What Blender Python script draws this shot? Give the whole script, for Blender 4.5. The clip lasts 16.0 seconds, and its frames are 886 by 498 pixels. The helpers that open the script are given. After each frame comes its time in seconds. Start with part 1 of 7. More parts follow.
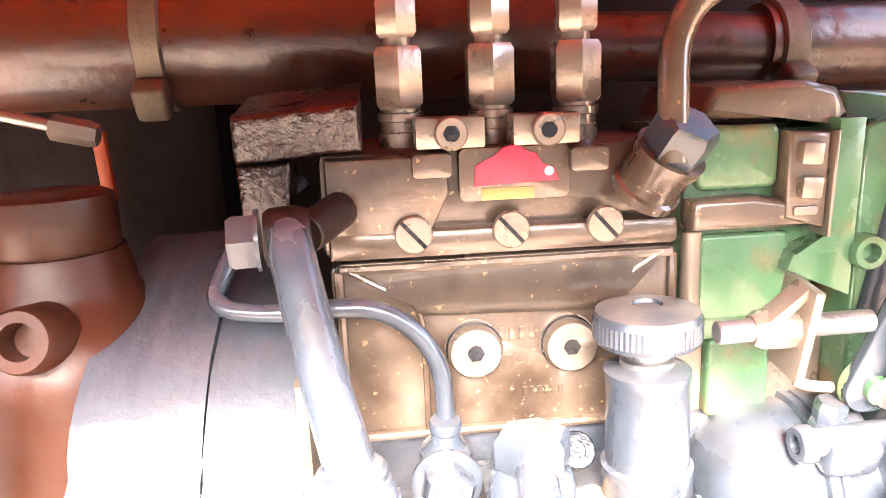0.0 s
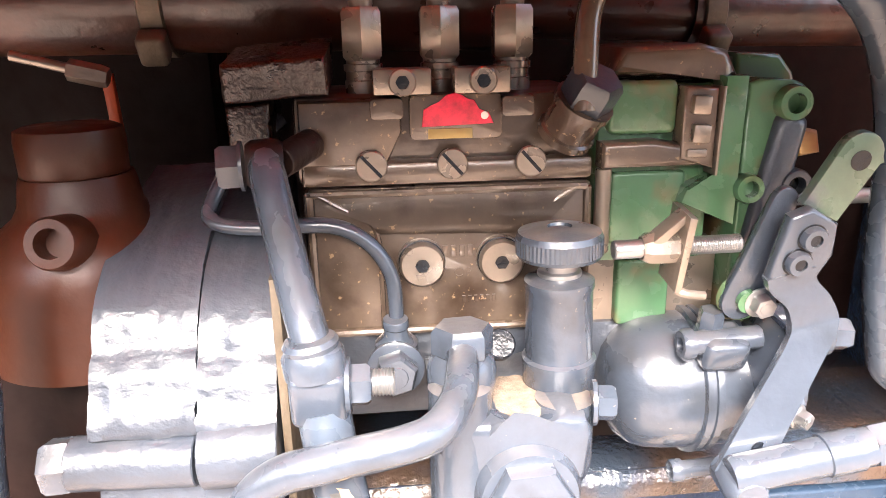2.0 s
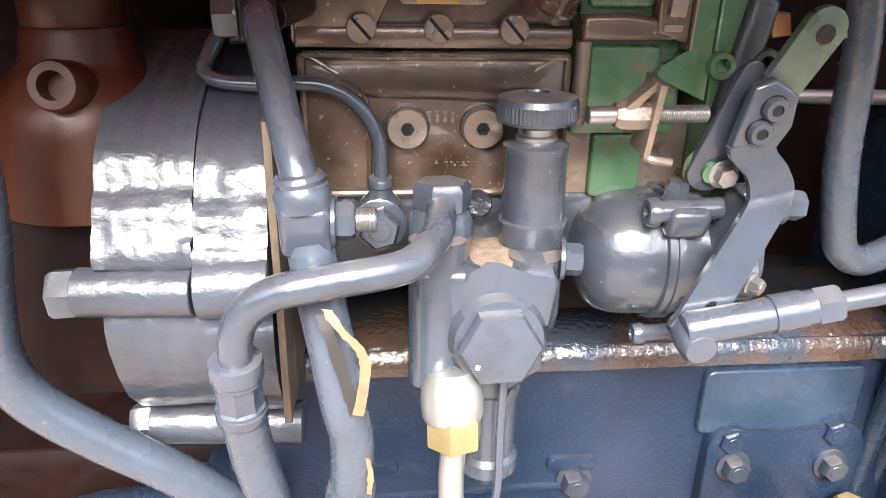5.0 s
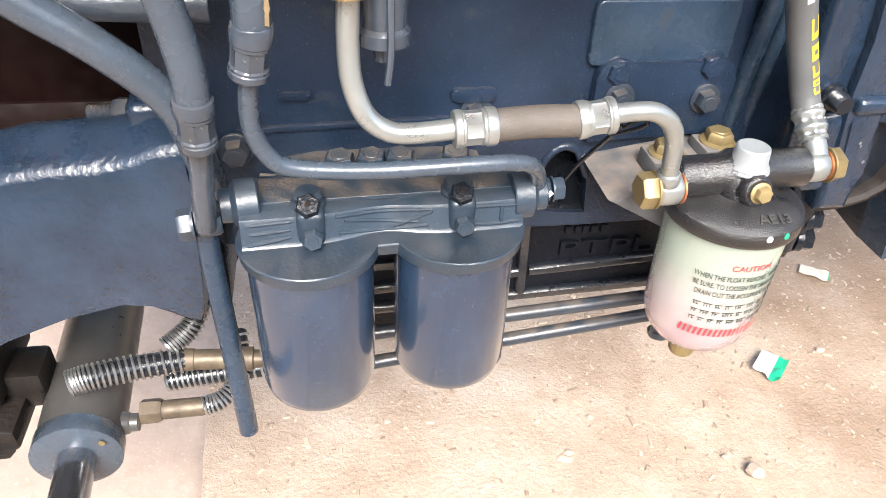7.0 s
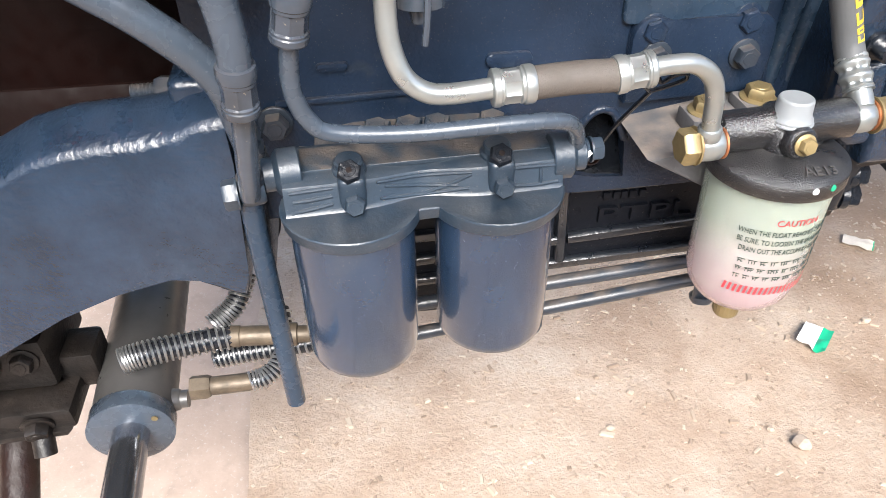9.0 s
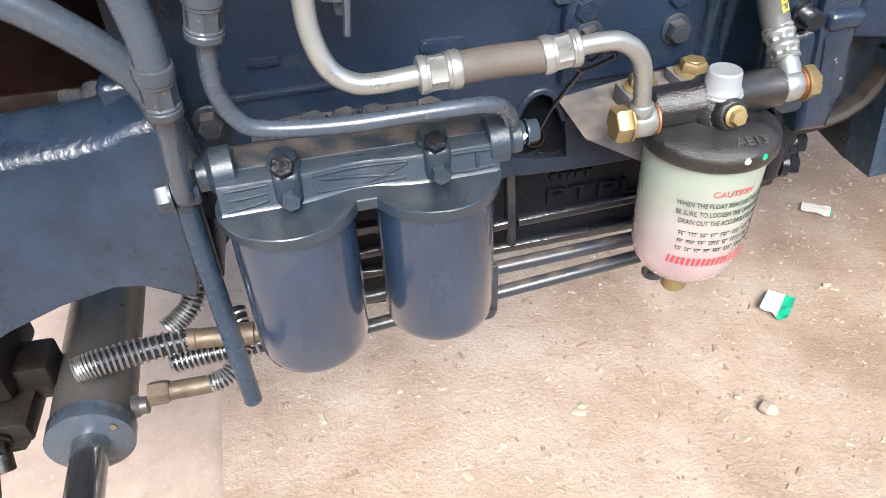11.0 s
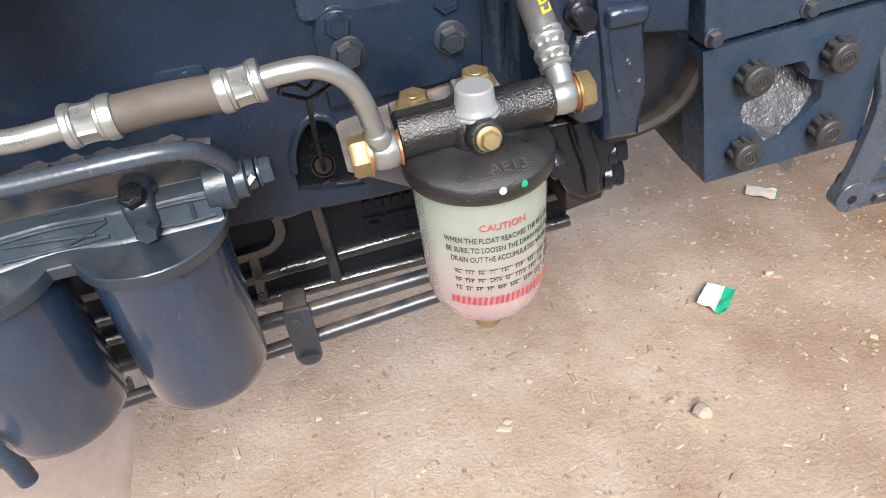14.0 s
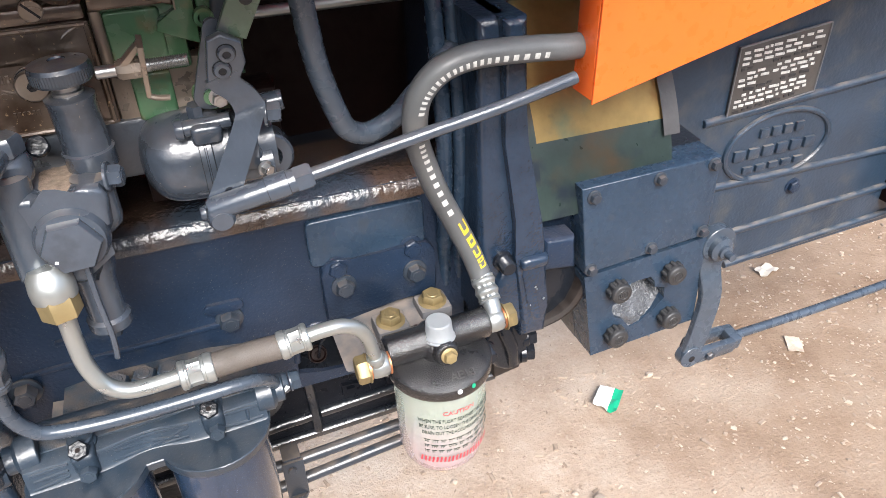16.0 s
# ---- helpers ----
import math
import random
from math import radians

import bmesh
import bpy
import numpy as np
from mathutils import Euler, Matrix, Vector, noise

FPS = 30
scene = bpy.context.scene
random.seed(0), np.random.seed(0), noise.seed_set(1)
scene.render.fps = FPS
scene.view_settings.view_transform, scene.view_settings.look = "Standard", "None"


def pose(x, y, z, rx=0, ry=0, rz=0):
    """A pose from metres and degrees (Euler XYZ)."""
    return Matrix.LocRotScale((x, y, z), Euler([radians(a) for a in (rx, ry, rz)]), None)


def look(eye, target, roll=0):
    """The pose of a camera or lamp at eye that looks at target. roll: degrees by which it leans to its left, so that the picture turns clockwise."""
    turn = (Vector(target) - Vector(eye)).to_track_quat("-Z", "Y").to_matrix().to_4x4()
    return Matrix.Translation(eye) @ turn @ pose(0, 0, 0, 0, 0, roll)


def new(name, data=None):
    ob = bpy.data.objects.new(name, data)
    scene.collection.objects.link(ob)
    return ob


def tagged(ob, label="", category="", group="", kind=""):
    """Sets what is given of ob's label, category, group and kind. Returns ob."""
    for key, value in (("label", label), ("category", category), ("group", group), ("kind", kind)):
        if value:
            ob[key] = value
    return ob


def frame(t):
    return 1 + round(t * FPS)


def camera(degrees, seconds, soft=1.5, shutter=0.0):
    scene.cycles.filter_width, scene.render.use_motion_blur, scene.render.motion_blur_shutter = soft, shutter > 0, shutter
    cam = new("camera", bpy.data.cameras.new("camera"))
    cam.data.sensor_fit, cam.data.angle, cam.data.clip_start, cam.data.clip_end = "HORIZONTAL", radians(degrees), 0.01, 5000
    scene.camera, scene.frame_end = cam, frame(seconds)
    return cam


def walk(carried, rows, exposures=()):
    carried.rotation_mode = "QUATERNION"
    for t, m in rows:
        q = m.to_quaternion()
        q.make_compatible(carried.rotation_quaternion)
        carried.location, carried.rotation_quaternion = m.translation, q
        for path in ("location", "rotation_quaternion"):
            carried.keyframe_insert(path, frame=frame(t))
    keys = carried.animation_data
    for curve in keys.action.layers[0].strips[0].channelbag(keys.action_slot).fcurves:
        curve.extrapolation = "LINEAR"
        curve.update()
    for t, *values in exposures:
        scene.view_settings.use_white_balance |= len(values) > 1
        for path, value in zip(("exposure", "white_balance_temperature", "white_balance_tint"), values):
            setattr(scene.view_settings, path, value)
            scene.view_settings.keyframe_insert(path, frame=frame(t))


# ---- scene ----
cam = camera(63.5, 16.0, soft=0.7)
PATH = [
    (0, (0.0718, 0.1068, 1.2923), (0.2387, 2.0487, 0.8435), -2.32),
    (0.5, (0.0922, 0.0408, 1.2963), (0.2603, 1.9831, 0.8498), -2.19),
    (1, (0.0889, 0.0282, 1.2983), (0.2269, 1.9560, 0.7841), -1.51),
    (1.5, (0.0874, 0.0375, 1.2900), (0.2486, 1.9598, 0.7620), -1.66),
    (2, (0.0880, 0.0408, 1.2963), (0.2566, 1.9465, 0.7132), -1.14),
    (2.5, (0.0900, 0.0304, 1.2820), (0.2386, 1.9100, 0.6148), -1.38),
    (3, (0.0917, 0.0193, 1.2779), (0.2402, 1.8858, 0.5750), -0.39),
    (3.2, (0.0912, 0.0201, 1.2727), (0.2406, 1.8646, 0.5140), 0.05),
    (5.3, (0.0892, 0.0004, 1.2679), (0.2875, 1.8372, 0.5019), 1.43),
    (5.5, (0.0868, -0.0204, 1.2633), (0.2900, 1.7954, 0.4499), 1.96),
    (6, (0.0943, -0.0677, 1.2399), (0.3479, 1.6738, 0.2896), 1.65),
    (6.5, (0.0958, -0.0860, 1.2056), (0.3569, 1.5726, 0.1189), 2.64),
    (7, (0.1102, -0.0997, 1.1686), (0.4199, 1.4597, -0.0448), 3.30),
    (7.5, (0.1115, -0.1062, 1.1576), (0.3926, 1.4419, -0.0771), 2.42),
    (8, (0.0990, -0.1070, 1.1624), (0.3584, 1.4524, -0.0627), 2.12),
    (8.5, (0.0962, -0.1079, 1.1580), (0.3275, 1.4461, -0.0796), 0.89),
    (8.7, (0.0984, -0.1097, 1.1556), (0.3164, 1.4453, -0.0831), 0.03),
    (10.8, (0.1147, -0.1177, 1.1550), (0.3672, 1.4124, -0.1078), -2.39),
    (11, (0.1274, -0.1177, 1.1544), (0.4072, 1.4069, -0.1094), -2.26),
    (11.5, (0.1769, -0.1172, 1.1559), (0.5090, 1.3943, -0.1110), -2.38),
    (12, (0.2434, -0.1003, 1.1562), (0.5918, 1.3999, -0.1198), -3.02),
    (12.5, (0.2990, -0.0700, 1.1459), (0.5705, 1.4321, -0.1464), -4.45),
    (13, (0.3365, -0.0601, 1.1303), (0.5500, 1.4379, -0.1775), -6.40),
    (13.5, (0.3410, -0.0689, 1.1241), (0.5472, 1.4334, -0.1800), -6.52),
    (14, (0.3291, -0.0821, 1.1309), (0.5869, 1.4354, -0.1461), -6.76),
    (14.5, (0.3150, -0.1033, 1.1816), (0.6946, 1.4087, -0.0714), -6.00),
    (15, (0.2875, -0.1324, 1.2041), (0.7305, 1.3732, -0.0357), -3.58),
    (15.5, (0.2762, -0.1484, 1.2802), (0.7572, 1.3652, 0.0647), -2.81),
    (16, (0.2543, -0.1776, 1.3709), (0.8160, 1.3699, 0.2352), -1.74),
]
EXPOSURES = [(0, 4.75, 7000, 15), (0.4, 4.5, 7000, 17), (1.0, 3.85, 6950, 16), (1.5, 3.6, 6850, 15), (2.5, 2.9, 6650, 14), (3.2, 2.5, 6550, 13), (5.3, 2.4, 6400, 11),
             (6.0, 2.3, 6500, 9), (6.6, 1.95, 6500, 8), (7.2, 1.5, 6300, 8), (8.5, 1.36, 6200, 8), (11, 1.3, 6200, 8), (12.5, 1.0, 6350, 9), (14, 0.94, 6350, 9), (15, 1.05, 6300, 10), (16, 1.25, 6150, 9)]
walk(cam, [(t, look(eye, target, roll)) for t, eye, target, roll in PATH], EXPOSURES)

# ---- light: a bright hazy sky and a wide soft sun from the open side ----
SUN_ELEV, SUN_AZ = 44, 188
world = bpy.data.worlds.new("sky")
scene.world = world
world.use_nodes = True
wn = world.node_tree
bg = wn.nodes["Background"]
sky = wn.nodes.new("ShaderNodeTexSky")
sky.sky_type = "NISHITA"
sky.sun_disc = False
sky.sun_elevation = radians(SUN_ELEV)
sky.sun_rotation = radians(SUN_AZ)
sky.dust_density = 4.0
wn.links.new(sky.outputs[0], bg.inputs[0])
bg.inputs[1].default_value = 0.15
sun_data = bpy.data.lights.new("sun", "SUN")
sun_data.energy, sun_data.angle, sun_data.color = 2.9, radians(32), (1.0, 0.965, 0.93)
sun = new("sun", sun_data)
az = radians(SUN_AZ)
sun.matrix_world = look((math.sin(az) * 5, math.cos(az) * 5, 5 * math.tan(radians(SUN_ELEV))), (0, 0, 0))


# ---- materials ----
def material(name, color, rough=0.5, metal=0.0, vary=0.15, scale=12.0, bump=0.0, bump_scale=400.0, coat=0.0,
             dust=0.0, dust_color=(0.30, 0.22, 0.15), spots=None, per_piece=0.0, spec=0.5, stretch=1.0):
    """Painted, cast or plated surface: base colour with blotches, fine relief, optional settled dust and stains."""
    m = bpy.data.materials.new(name)
    m.use_nodes = True
    t = m.node_tree
    n, l = t.nodes, t.links
    p = n["Principled BSDF"]
    p.inputs["Metallic"].default_value = metal
    p.inputs["Coat Weight"].default_value = coat
    p.inputs["Specular IOR Level"].default_value = spec
    p.inputs["Coat Roughness"].default_value = 0.12
    pos = n.new("ShaderNodeNewGeometry")
    n1 = n.new("ShaderNodeTexNoise")
    n1.inputs["Scale"].default_value = scale
    n1.inputs["Detail"].default_value = 6
    n1.inputs["Roughness"].default_value = 0.65
    l.new(pos.outputs["Position"], n1.inputs["Vector"])
    ramp = n.new("ShaderNodeValToRGB")
    lo = [max(0, c * (1 - vary)) for c in color]
    hi = [min(1, c * (1 + vary)) for c in color]
    ramp.color_ramp.elements[0].color, ramp.color_ramp.elements[1].color = (*lo, 1), (*hi, 1)
    ramp.color_ramp.elements[0].position, ramp.color_ramp.elements[1].position = 0.3, 0.7
    l.new(n1.outputs["Fac"], ramp.inputs["Fac"])
    out = ramp.outputs["Color"]

    def mix(fac_socket, a, color_b):
        mx = n.new("ShaderNodeMix")
        mx.data_type = "RGBA"
        l.new(fac_socket, mx.inputs[0])
        l.new(a, mx.inputs[6])
        mx.inputs[7].default_value = (*color_b, 1)
        return mx.outputs[2]

    def mask(noise_scale, low, high, detail=8):
        tex = n.new("ShaderNodeTexNoise")
        tex.inputs["Scale"].default_value = noise_scale
        tex.inputs["Detail"].default_value = detail
        l.new(pos.outputs["Position"], tex.inputs["Vector"])
        mr = n.new("ShaderNodeMapRange")
        mr.inputs[1].default_value, mr.inputs[2].default_value = low, high
        l.new(tex.outputs["Fac"], mr.inputs[0])
        return mr.outputs[0]

    if per_piece:
        info = n.new("ShaderNodeObjectInfo")
        mr = n.new("ShaderNodeMapRange")
        mr.inputs[3].default_value, mr.inputs[4].default_value = 1 - per_piece, 1 + per_piece
        l.new(info.outputs["Random"], mr.inputs[0])
        hsv = n.new("ShaderNodeHueSaturation")
        l.new(mr.outputs[0], hsv.inputs["Value"])
        l.new(out, hsv.inputs["Color"])
        out = hsv.outputs["Color"]
    for spot_color, spot_scale, low, high in spots or []:
        out = mix(mask(spot_scale, low, high), out, spot_color)
    rough_out = None
    if dust:
        sep = n.new("ShaderNodeSeparateXYZ")
        l.new(pos.outputs["Normal"], sep.inputs[0])
        up = n.new("ShaderNodeMapRange")
        up.inputs[1].default_value, up.inputs[2].default_value, up.inputs[4].default_value = 0.35, 1.0, dust
        l.new(sep.outputs["Z"], up.inputs[0])
        mul = n.new("ShaderNodeMath")
        mul.operation = "MULTIPLY"
        l.new(up.outputs[0], mul.inputs[0])
        l.new(mask(45, 0.35, 0.65), mul.inputs[1])
        out = mix(mul.outputs[0], out, dust_color)
        rr = n.new("ShaderNodeMapRange")
        rr.inputs[3].default_value, rr.inputs[4].default_value = rough, 0.85
        l.new(mul.outputs[0], rr.inputs[0])
        rough_out = rr.outputs[0]
    l.new(out, p.inputs["Base Color"])
    if rough_out is None:
        rr = n.new("ShaderNodeMapRange")
        rr.inputs[3].default_value, rr.inputs[4].default_value = max(0.03, rough * 0.75), min(1, rough * 1.3)
        l.new(mask(70, 0.3, 0.7), rr.inputs[0])
        rough_out = rr.outputs[0]
    l.new(rough_out, p.inputs["Roughness"])
    if bump:
        b1 = n.new("ShaderNodeTexNoise")
        b1.inputs["Scale"].default_value = bump_scale
        b1.inputs["Detail"].default_value = 4
        mp = n.new("ShaderNodeMapping")
        mp.inputs["Scale"].default_value = (1, 1, stretch)
        l.new(pos.outputs["Position"], mp.inputs["Vector"])
        l.new(mp.outputs["Vector"], b1.inputs["Vector"])
        bp = n.new("ShaderNodeBump")
        bp.inputs["Strength"].default_value = bump
        bp.inputs["Distance"].default_value = 0.002
        l.new(b1.outputs["Fac"], bp.inputs["Height"])
        l.new(bp.outputs["Normal"], p.inputs["Normal"])
        l.new(bp.outputs["Normal"], p.inputs["Coat Normal"])
    return m


sand_film = material("settled_brown_sand", (0.20, 0.15, 0.11), 0.9, vary=0.4, scale=200, bump=0.4, bump_scale=900)
DUST = (0.30, 0.21, 0.14)
navy = material("navy_cast_enamel", (0.0110, 0.0205, 0.040), 0.28, spots=[((0.11, 0.10, 0.085), 700, 0.665, 0.70), ((0.035, 0.042, 0.052), 35, 0.64, 0.80)], vary=0.28, bump=0.45, bump_scale=300, coat=0.18, dust=0.08, spec=0.28)
navy_flat = material("navy_sheet_enamel", (0.0200, 0.036, 0.060), 0.26, spots=[((0.11, 0.10, 0.085), 700, 0.665, 0.70), ((0.035, 0.042, 0.052), 35, 0.64, 0.80)], vary=0.22, bump=0.22, bump_scale=200, coat=0.25, spec=0.35)
gear_paint = material("navy_gearbox_enamel_with_dust", (0.019, 0.033, 0.054), 0.30, spots=[((0.050, 0.056, 0.062), 25, 0.55, 0.75)], vary=0.25, bump=0.35, bump_scale=220, coat=0.4, dust=0.8, dust_color=(0.17, 0.145, 0.12))
navy_rough = material("navy_pebbled_casting", (0.0125, 0.0235, 0.043), 0.26, vary=0.3, scale=20, bump=0.55, bump_scale=170, coat=0.4, dust=0.10, dust_color=(0.05, 0.05, 0.055), spec=0.45)
grey = material("blue_grey_enamel", (0.040, 0.050, 0.066), 0.26, spots=[((0.026, 0.030, 0.036), 30, 0.55, 0.75), ((0.12, 0.11, 0.095), 350, 0.70, 0.74)], vary=0.25, bump=0.22, bump_scale=150, coat=0.55, dust=0.12)
grey_cast = material("blue_grey_cast_enamel", (0.032, 0.039, 0.051), 0.38, vary=0.35, bump=0.75, bump_scale=75, coat=0.35, dust=0.05, stretch=1.3)
grey_dusty = material("blue_grey_enamel_with_sand_dust", (0.042, 0.052, 0.067), 0.24, vary=0.25, bump=0.25, bump_scale=170, coat=0.5, dust=0.55, dust_color=(0.30, 0.23, 0.17))
filter_paint = material("slate_blue_filter_enamel", (0.014, 0.028, 0.054), 0.17, spots=[((0.034, 0.044, 0.060), 16, 0.52, 0.75), ((0.12, 0.11, 0.10), 700, 0.675, 0.71)], vary=0.18, bump=0.04, bump_scale=260, coat=1.0, dust=0.15)
filter_cast = material("slate_blue_pebbled_enamel", (0.021, 0.034, 0.051), 0.38, spots=[((0.11, 0.10, 0.085), 700, 0.665, 0.70), ((0.035, 0.042, 0.052), 35, 0.64, 0.80)], vary=0.25, bump=0.16, bump_scale=330, coat=0.25, dust=0.25, dust_color=(0.12, 0.11, 0.10))
filter_top = material("slate_blue_casting_with_brown_dust", (0.023, 0.036, 0.052), 0.3, vary=0.25, bump=0.35, bump_scale=420, coat=0.3, dust=0.85, dust_color=(0.125, 0.10, 0.08))
dusty_cast = material("dusty_dark_casting", (0.10, 0.10, 0.105), 0.5, vary=0.2, bump=0.25, bump_scale=220, dust=0.85, dust_color=(0.24, 0.20, 0.17))
black_tube = material("black_enamel_cross_tube", (0.008, 0.008, 0.009), 0.22, spots=[((0.12, 0.11, 0.10), 800, 0.67, 0.70)], vary=0.25, bump=0.55, bump_scale=620, coat=0.9, dust=0.06, dust_color=(0.085, 0.075, 0.065))
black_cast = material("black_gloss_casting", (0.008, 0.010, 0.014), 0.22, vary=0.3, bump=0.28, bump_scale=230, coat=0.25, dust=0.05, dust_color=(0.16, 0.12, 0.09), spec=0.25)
sump_paint = material("black_gloss_sump_paint", (0.008, 0.010, 0.014), 0.32, vary=0.3, bump=0.32, bump_scale=210, coat=0.9, spec=0.5, spots=[((0.10, 0.09, 0.08), 600, 0.68, 0.71)])
sump_face = material("black_sump_casting", (0.006, 0.007, 0.010), 0.36, vary=0.3, bump=0.3, bump_scale=190, spec=0.12, spots=[((0.08, 0.07, 0.06), 500, 0.68, 0.71)])
black_lid = material("black_enamel_lid", (0.010, 0.010, 0.011), 0.26, spots=[((0.14, 0.13, 0.12), 800, 0.66, 0.70)], vary=0.25, bump=0.55, bump_scale=900, coat=0.7, dust=0.30, dust_color=(0.075, 0.070, 0.065), spec=0.4)
# grey alloy coloured brown for the orange light off the bonnet
pump_grey = material("grey_alloy_in_orange_light", (0.122, 0.088, 0.065), 0.27, spots=[((0.05, 0.030, 0.020), 28, 0.52, 0.7), ((0.32, 0.22, 0.13), 260, 0.64, 0.70)], metal=0.25, vary=0.35, bump=0.14, bump_scale=110, coat=0.6, dust=0.3, dust_color=(0.26, 0.15, 0.09), stretch=1.5)
lever_green = material("greenish_grey_lever_paint", (0.062, 0.098, 0.068), 0.30, vary=0.25, scale=40, bump=0.12, bump_scale=200, coat=0.3, spots=[((0.055, 0.060, 0.070), 45, 0.48, 0.62)])
pump_green = material("green_governor_paint", (0.062, 0.140, 0.070), 0.24, vary=0.2, bump=0.10, bump_scale=180, coat=0.3,
                      spots=[((0.16, 0.11, 0.055), 30, 0.50, 0.66)])
gold_film = material("passivated_gold_casting", (0.36, 0.25, 0.09), 0.42, metal=0.3, vary=0.3, bump=0.12, bump_scale=150,
                     spots=[((0.12, 0.20, 0.14), 18, 0.55, 0.8), ((0.20, 0.085, 0.03), 9, 0.52, 0.62)])
zinc = material("bright_zinc_plating", (0.36, 0.375, 0.365), 0.34, metal=0.75, vary=0.08, bump=0.0, spots=[((0.42, 0.42, 0.40), 40, 0.52, 0.8)])
# the brown in this steel stands for the same orange light
pump_steel = material("pump_steel_in_orange_light", (0.25, 0.205, 0.165), 0.30, metal=0.6, vary=0.3, bump=0.12, bump_scale=260, coat=0.3)
steel = material("plain_steel", (0.40, 0.40, 0.40), 0.33, metal=0.9, vary=0.2, bump=0.06, bump_scale=300)
brass = material("yellow_zinc_plating", (0.26, 0.200, 0.098), 0.44, metal=0.55, vary=0.4, bump=0.05, bump_scale=260, spots=[((0.30, 0.22, 0.10), 90, 0.55, 0.75)])
copper = material("copper_washer", (0.55, 0.22, 0.10), 0.4, metal=0.8, vary=0.2)
dull_brown = material("dull_brass_fitting", (0.105, 0.082, 0.058), 0.5, metal=0.4, vary=0.35, scale=50, bump=0.15)
bolt_dark = material("dark_painted_bolt", (0.022, 0.029, 0.040), 0.33, vary=0.2, bump=0.12, bump_scale=350, coat=0.3, dust=0.3)
cap_black = material("dusty_black_cap_bolt", (0.028, 0.028, 0.029), 0.42, vary=0.25, scale=60, bump=0.22, bump_scale=500, dust=0.10, dust_color=(0.08, 0.075, 0.07))
rod_steel = material("satin_grey_piston_rod", (0.33, 0.34, 0.37), 0.15, metal=0.95, vary=0.15, bump=0.03, bump_scale=500)
oily_black = material("oily_dirty_black_casting", (0.011, 0.009, 0.008), 0.40, vary=0.5, scale=50, bump=0.5, bump_scale=160, dust=0.15, dust_color=(0.05, 0.035, 0.025), spec=0.35)
rubber = material("black_hose_rubber", (0.085, 0.088, 0.090), 0.42, vary=0.2, bump=0.12, bump_scale=600)
rubber_brown = material("grey_brown_rubber_sleeve", (0.080, 0.068, 0.058), 0.62, vary=0.18, bump=0.30, bump_scale=900)
hose_blue = material("painted_blue_grey_hose", (0.046, 0.060, 0.080), 0.26, spots=[((0.12, 0.12, 0.12), 300, 0.69, 0.73), ((0.045, 0.055, 0.07), 30, 0.5, 0.7)], vary=0.15, bump=0.10, bump_scale=250, coat=0.2)
# colour darkened and reddened for the bay's shade and orange glare
dark_red_brown = material("dark_red_brown_casting", (0.012, 0.0040, 0.0024), 0.48, vary=0.4, bump=0.5, bump_scale=170, spec=0.3,
                     spots=[((0.02, 0.014, 0.012), 25, 0.45, 0.7)])
# red base stands for the bonnet's orange glare over the pipe
orange_lit_pipe = material("steel_tinted_for_orange_glare", (0.055, 0.015, 0.0065), 0.34, vary=0.4, scale=14, bump=0.25, bump_scale=140, coat=0.2,
                     spots=[((0.022, 0.010, 0.006), 25, 0.45, 0.7)])
# pebbled casting whose dark red holds the bay's shade and orange glare
orange_lit_crust = material("pebbled_casting_in_orange_glare", (0.020, 0.0065, 0.004), 0.30, vary=0.5, bump=0.9, bump_scale=260, coat=0.3)
rail_rust = material("rust_stained_casting_ledge", (0.060, 0.038, 0.027), 0.14, vary=0.45, bump=0.7, bump_scale=210, coat=1.0,
                     spots=[((0.030, 0.040, 0.055), 14, 0.45, 0.6)])
# near-black, so the shade under the bonnet is put into the colour
shade_black = material("near_black_for_shade", (0.0055, 0.0014, 0.0009), 0.6, vary=0.4, bump=0.3, bump_scale=90, spec=0.15)
orange = material("orange_bonnet_paint", (0.85, 0.17, 0.025), 0.30, vary=0.05, scale=4, coat=0.6)
def translucent_orange():
    """Lets some sunlight through the painted sheet, added to throw orange into the bay."""
    n, l = orange.node_tree.nodes, orange.node_tree.links
    p, out = n["Principled BSDF"], n["Material Output"]
    tr = n.new("ShaderNodeBsdfTranslucent")
    tr.inputs["Color"].default_value = (0.9, 0.12, 0.01, 1)
    mx = n.new("ShaderNodeMixShader")
    mx.inputs[0].default_value = 0.3
    l.new(p.outputs[0], mx.inputs[1])
    l.new(tr.outputs[0], mx.inputs[2])
    l.new(mx.outputs[0], out.inputs[0])


translucent_orange()
red_label = material("torn_red_label", (0.70, 0.03, 0.07), 0.45, vary=0.35, scale=160)
white_paint = material("white_paint", (0.80, 0.80, 0.78), 0.5, vary=0.05)
yellow_paint = material("yellow_print", (0.60, 0.43, 0.03), 0.5, vary=0.1)
green_paint = material("green_print", (0.01, 0.30, 0.15), 0.5, vary=0.1)
print_grey = material("worn_white_print", (0.45, 0.45, 0.43), 0.6, vary=0.3, scale=200)
cream_tape = material("frayed_cream_tape", (0.36, 0.26, 0.15), 0.8, vary=0.25, scale=60)
black_ink = material("dark_green_ink", (0.018, 0.035, 0.028), 0.6, vary=0.1)
red_ink = material("red_ink", (0.38, 0.035, 0.045), 0.6, vary=0.1)
cap_plastic = material("milky_plastic_cap", (0.36, 0.38, 0.395), 0.34, vary=0.05)
cap_plastic.node_tree.nodes["Principled BSDF"].inputs["Transmission Weight"].default_value = 0.40
bolt_black = material("black_oxide_socket_screw", (0.05, 0.05, 0.055), 0.35, metal=0.5, vary=0.2, bump=0.1)
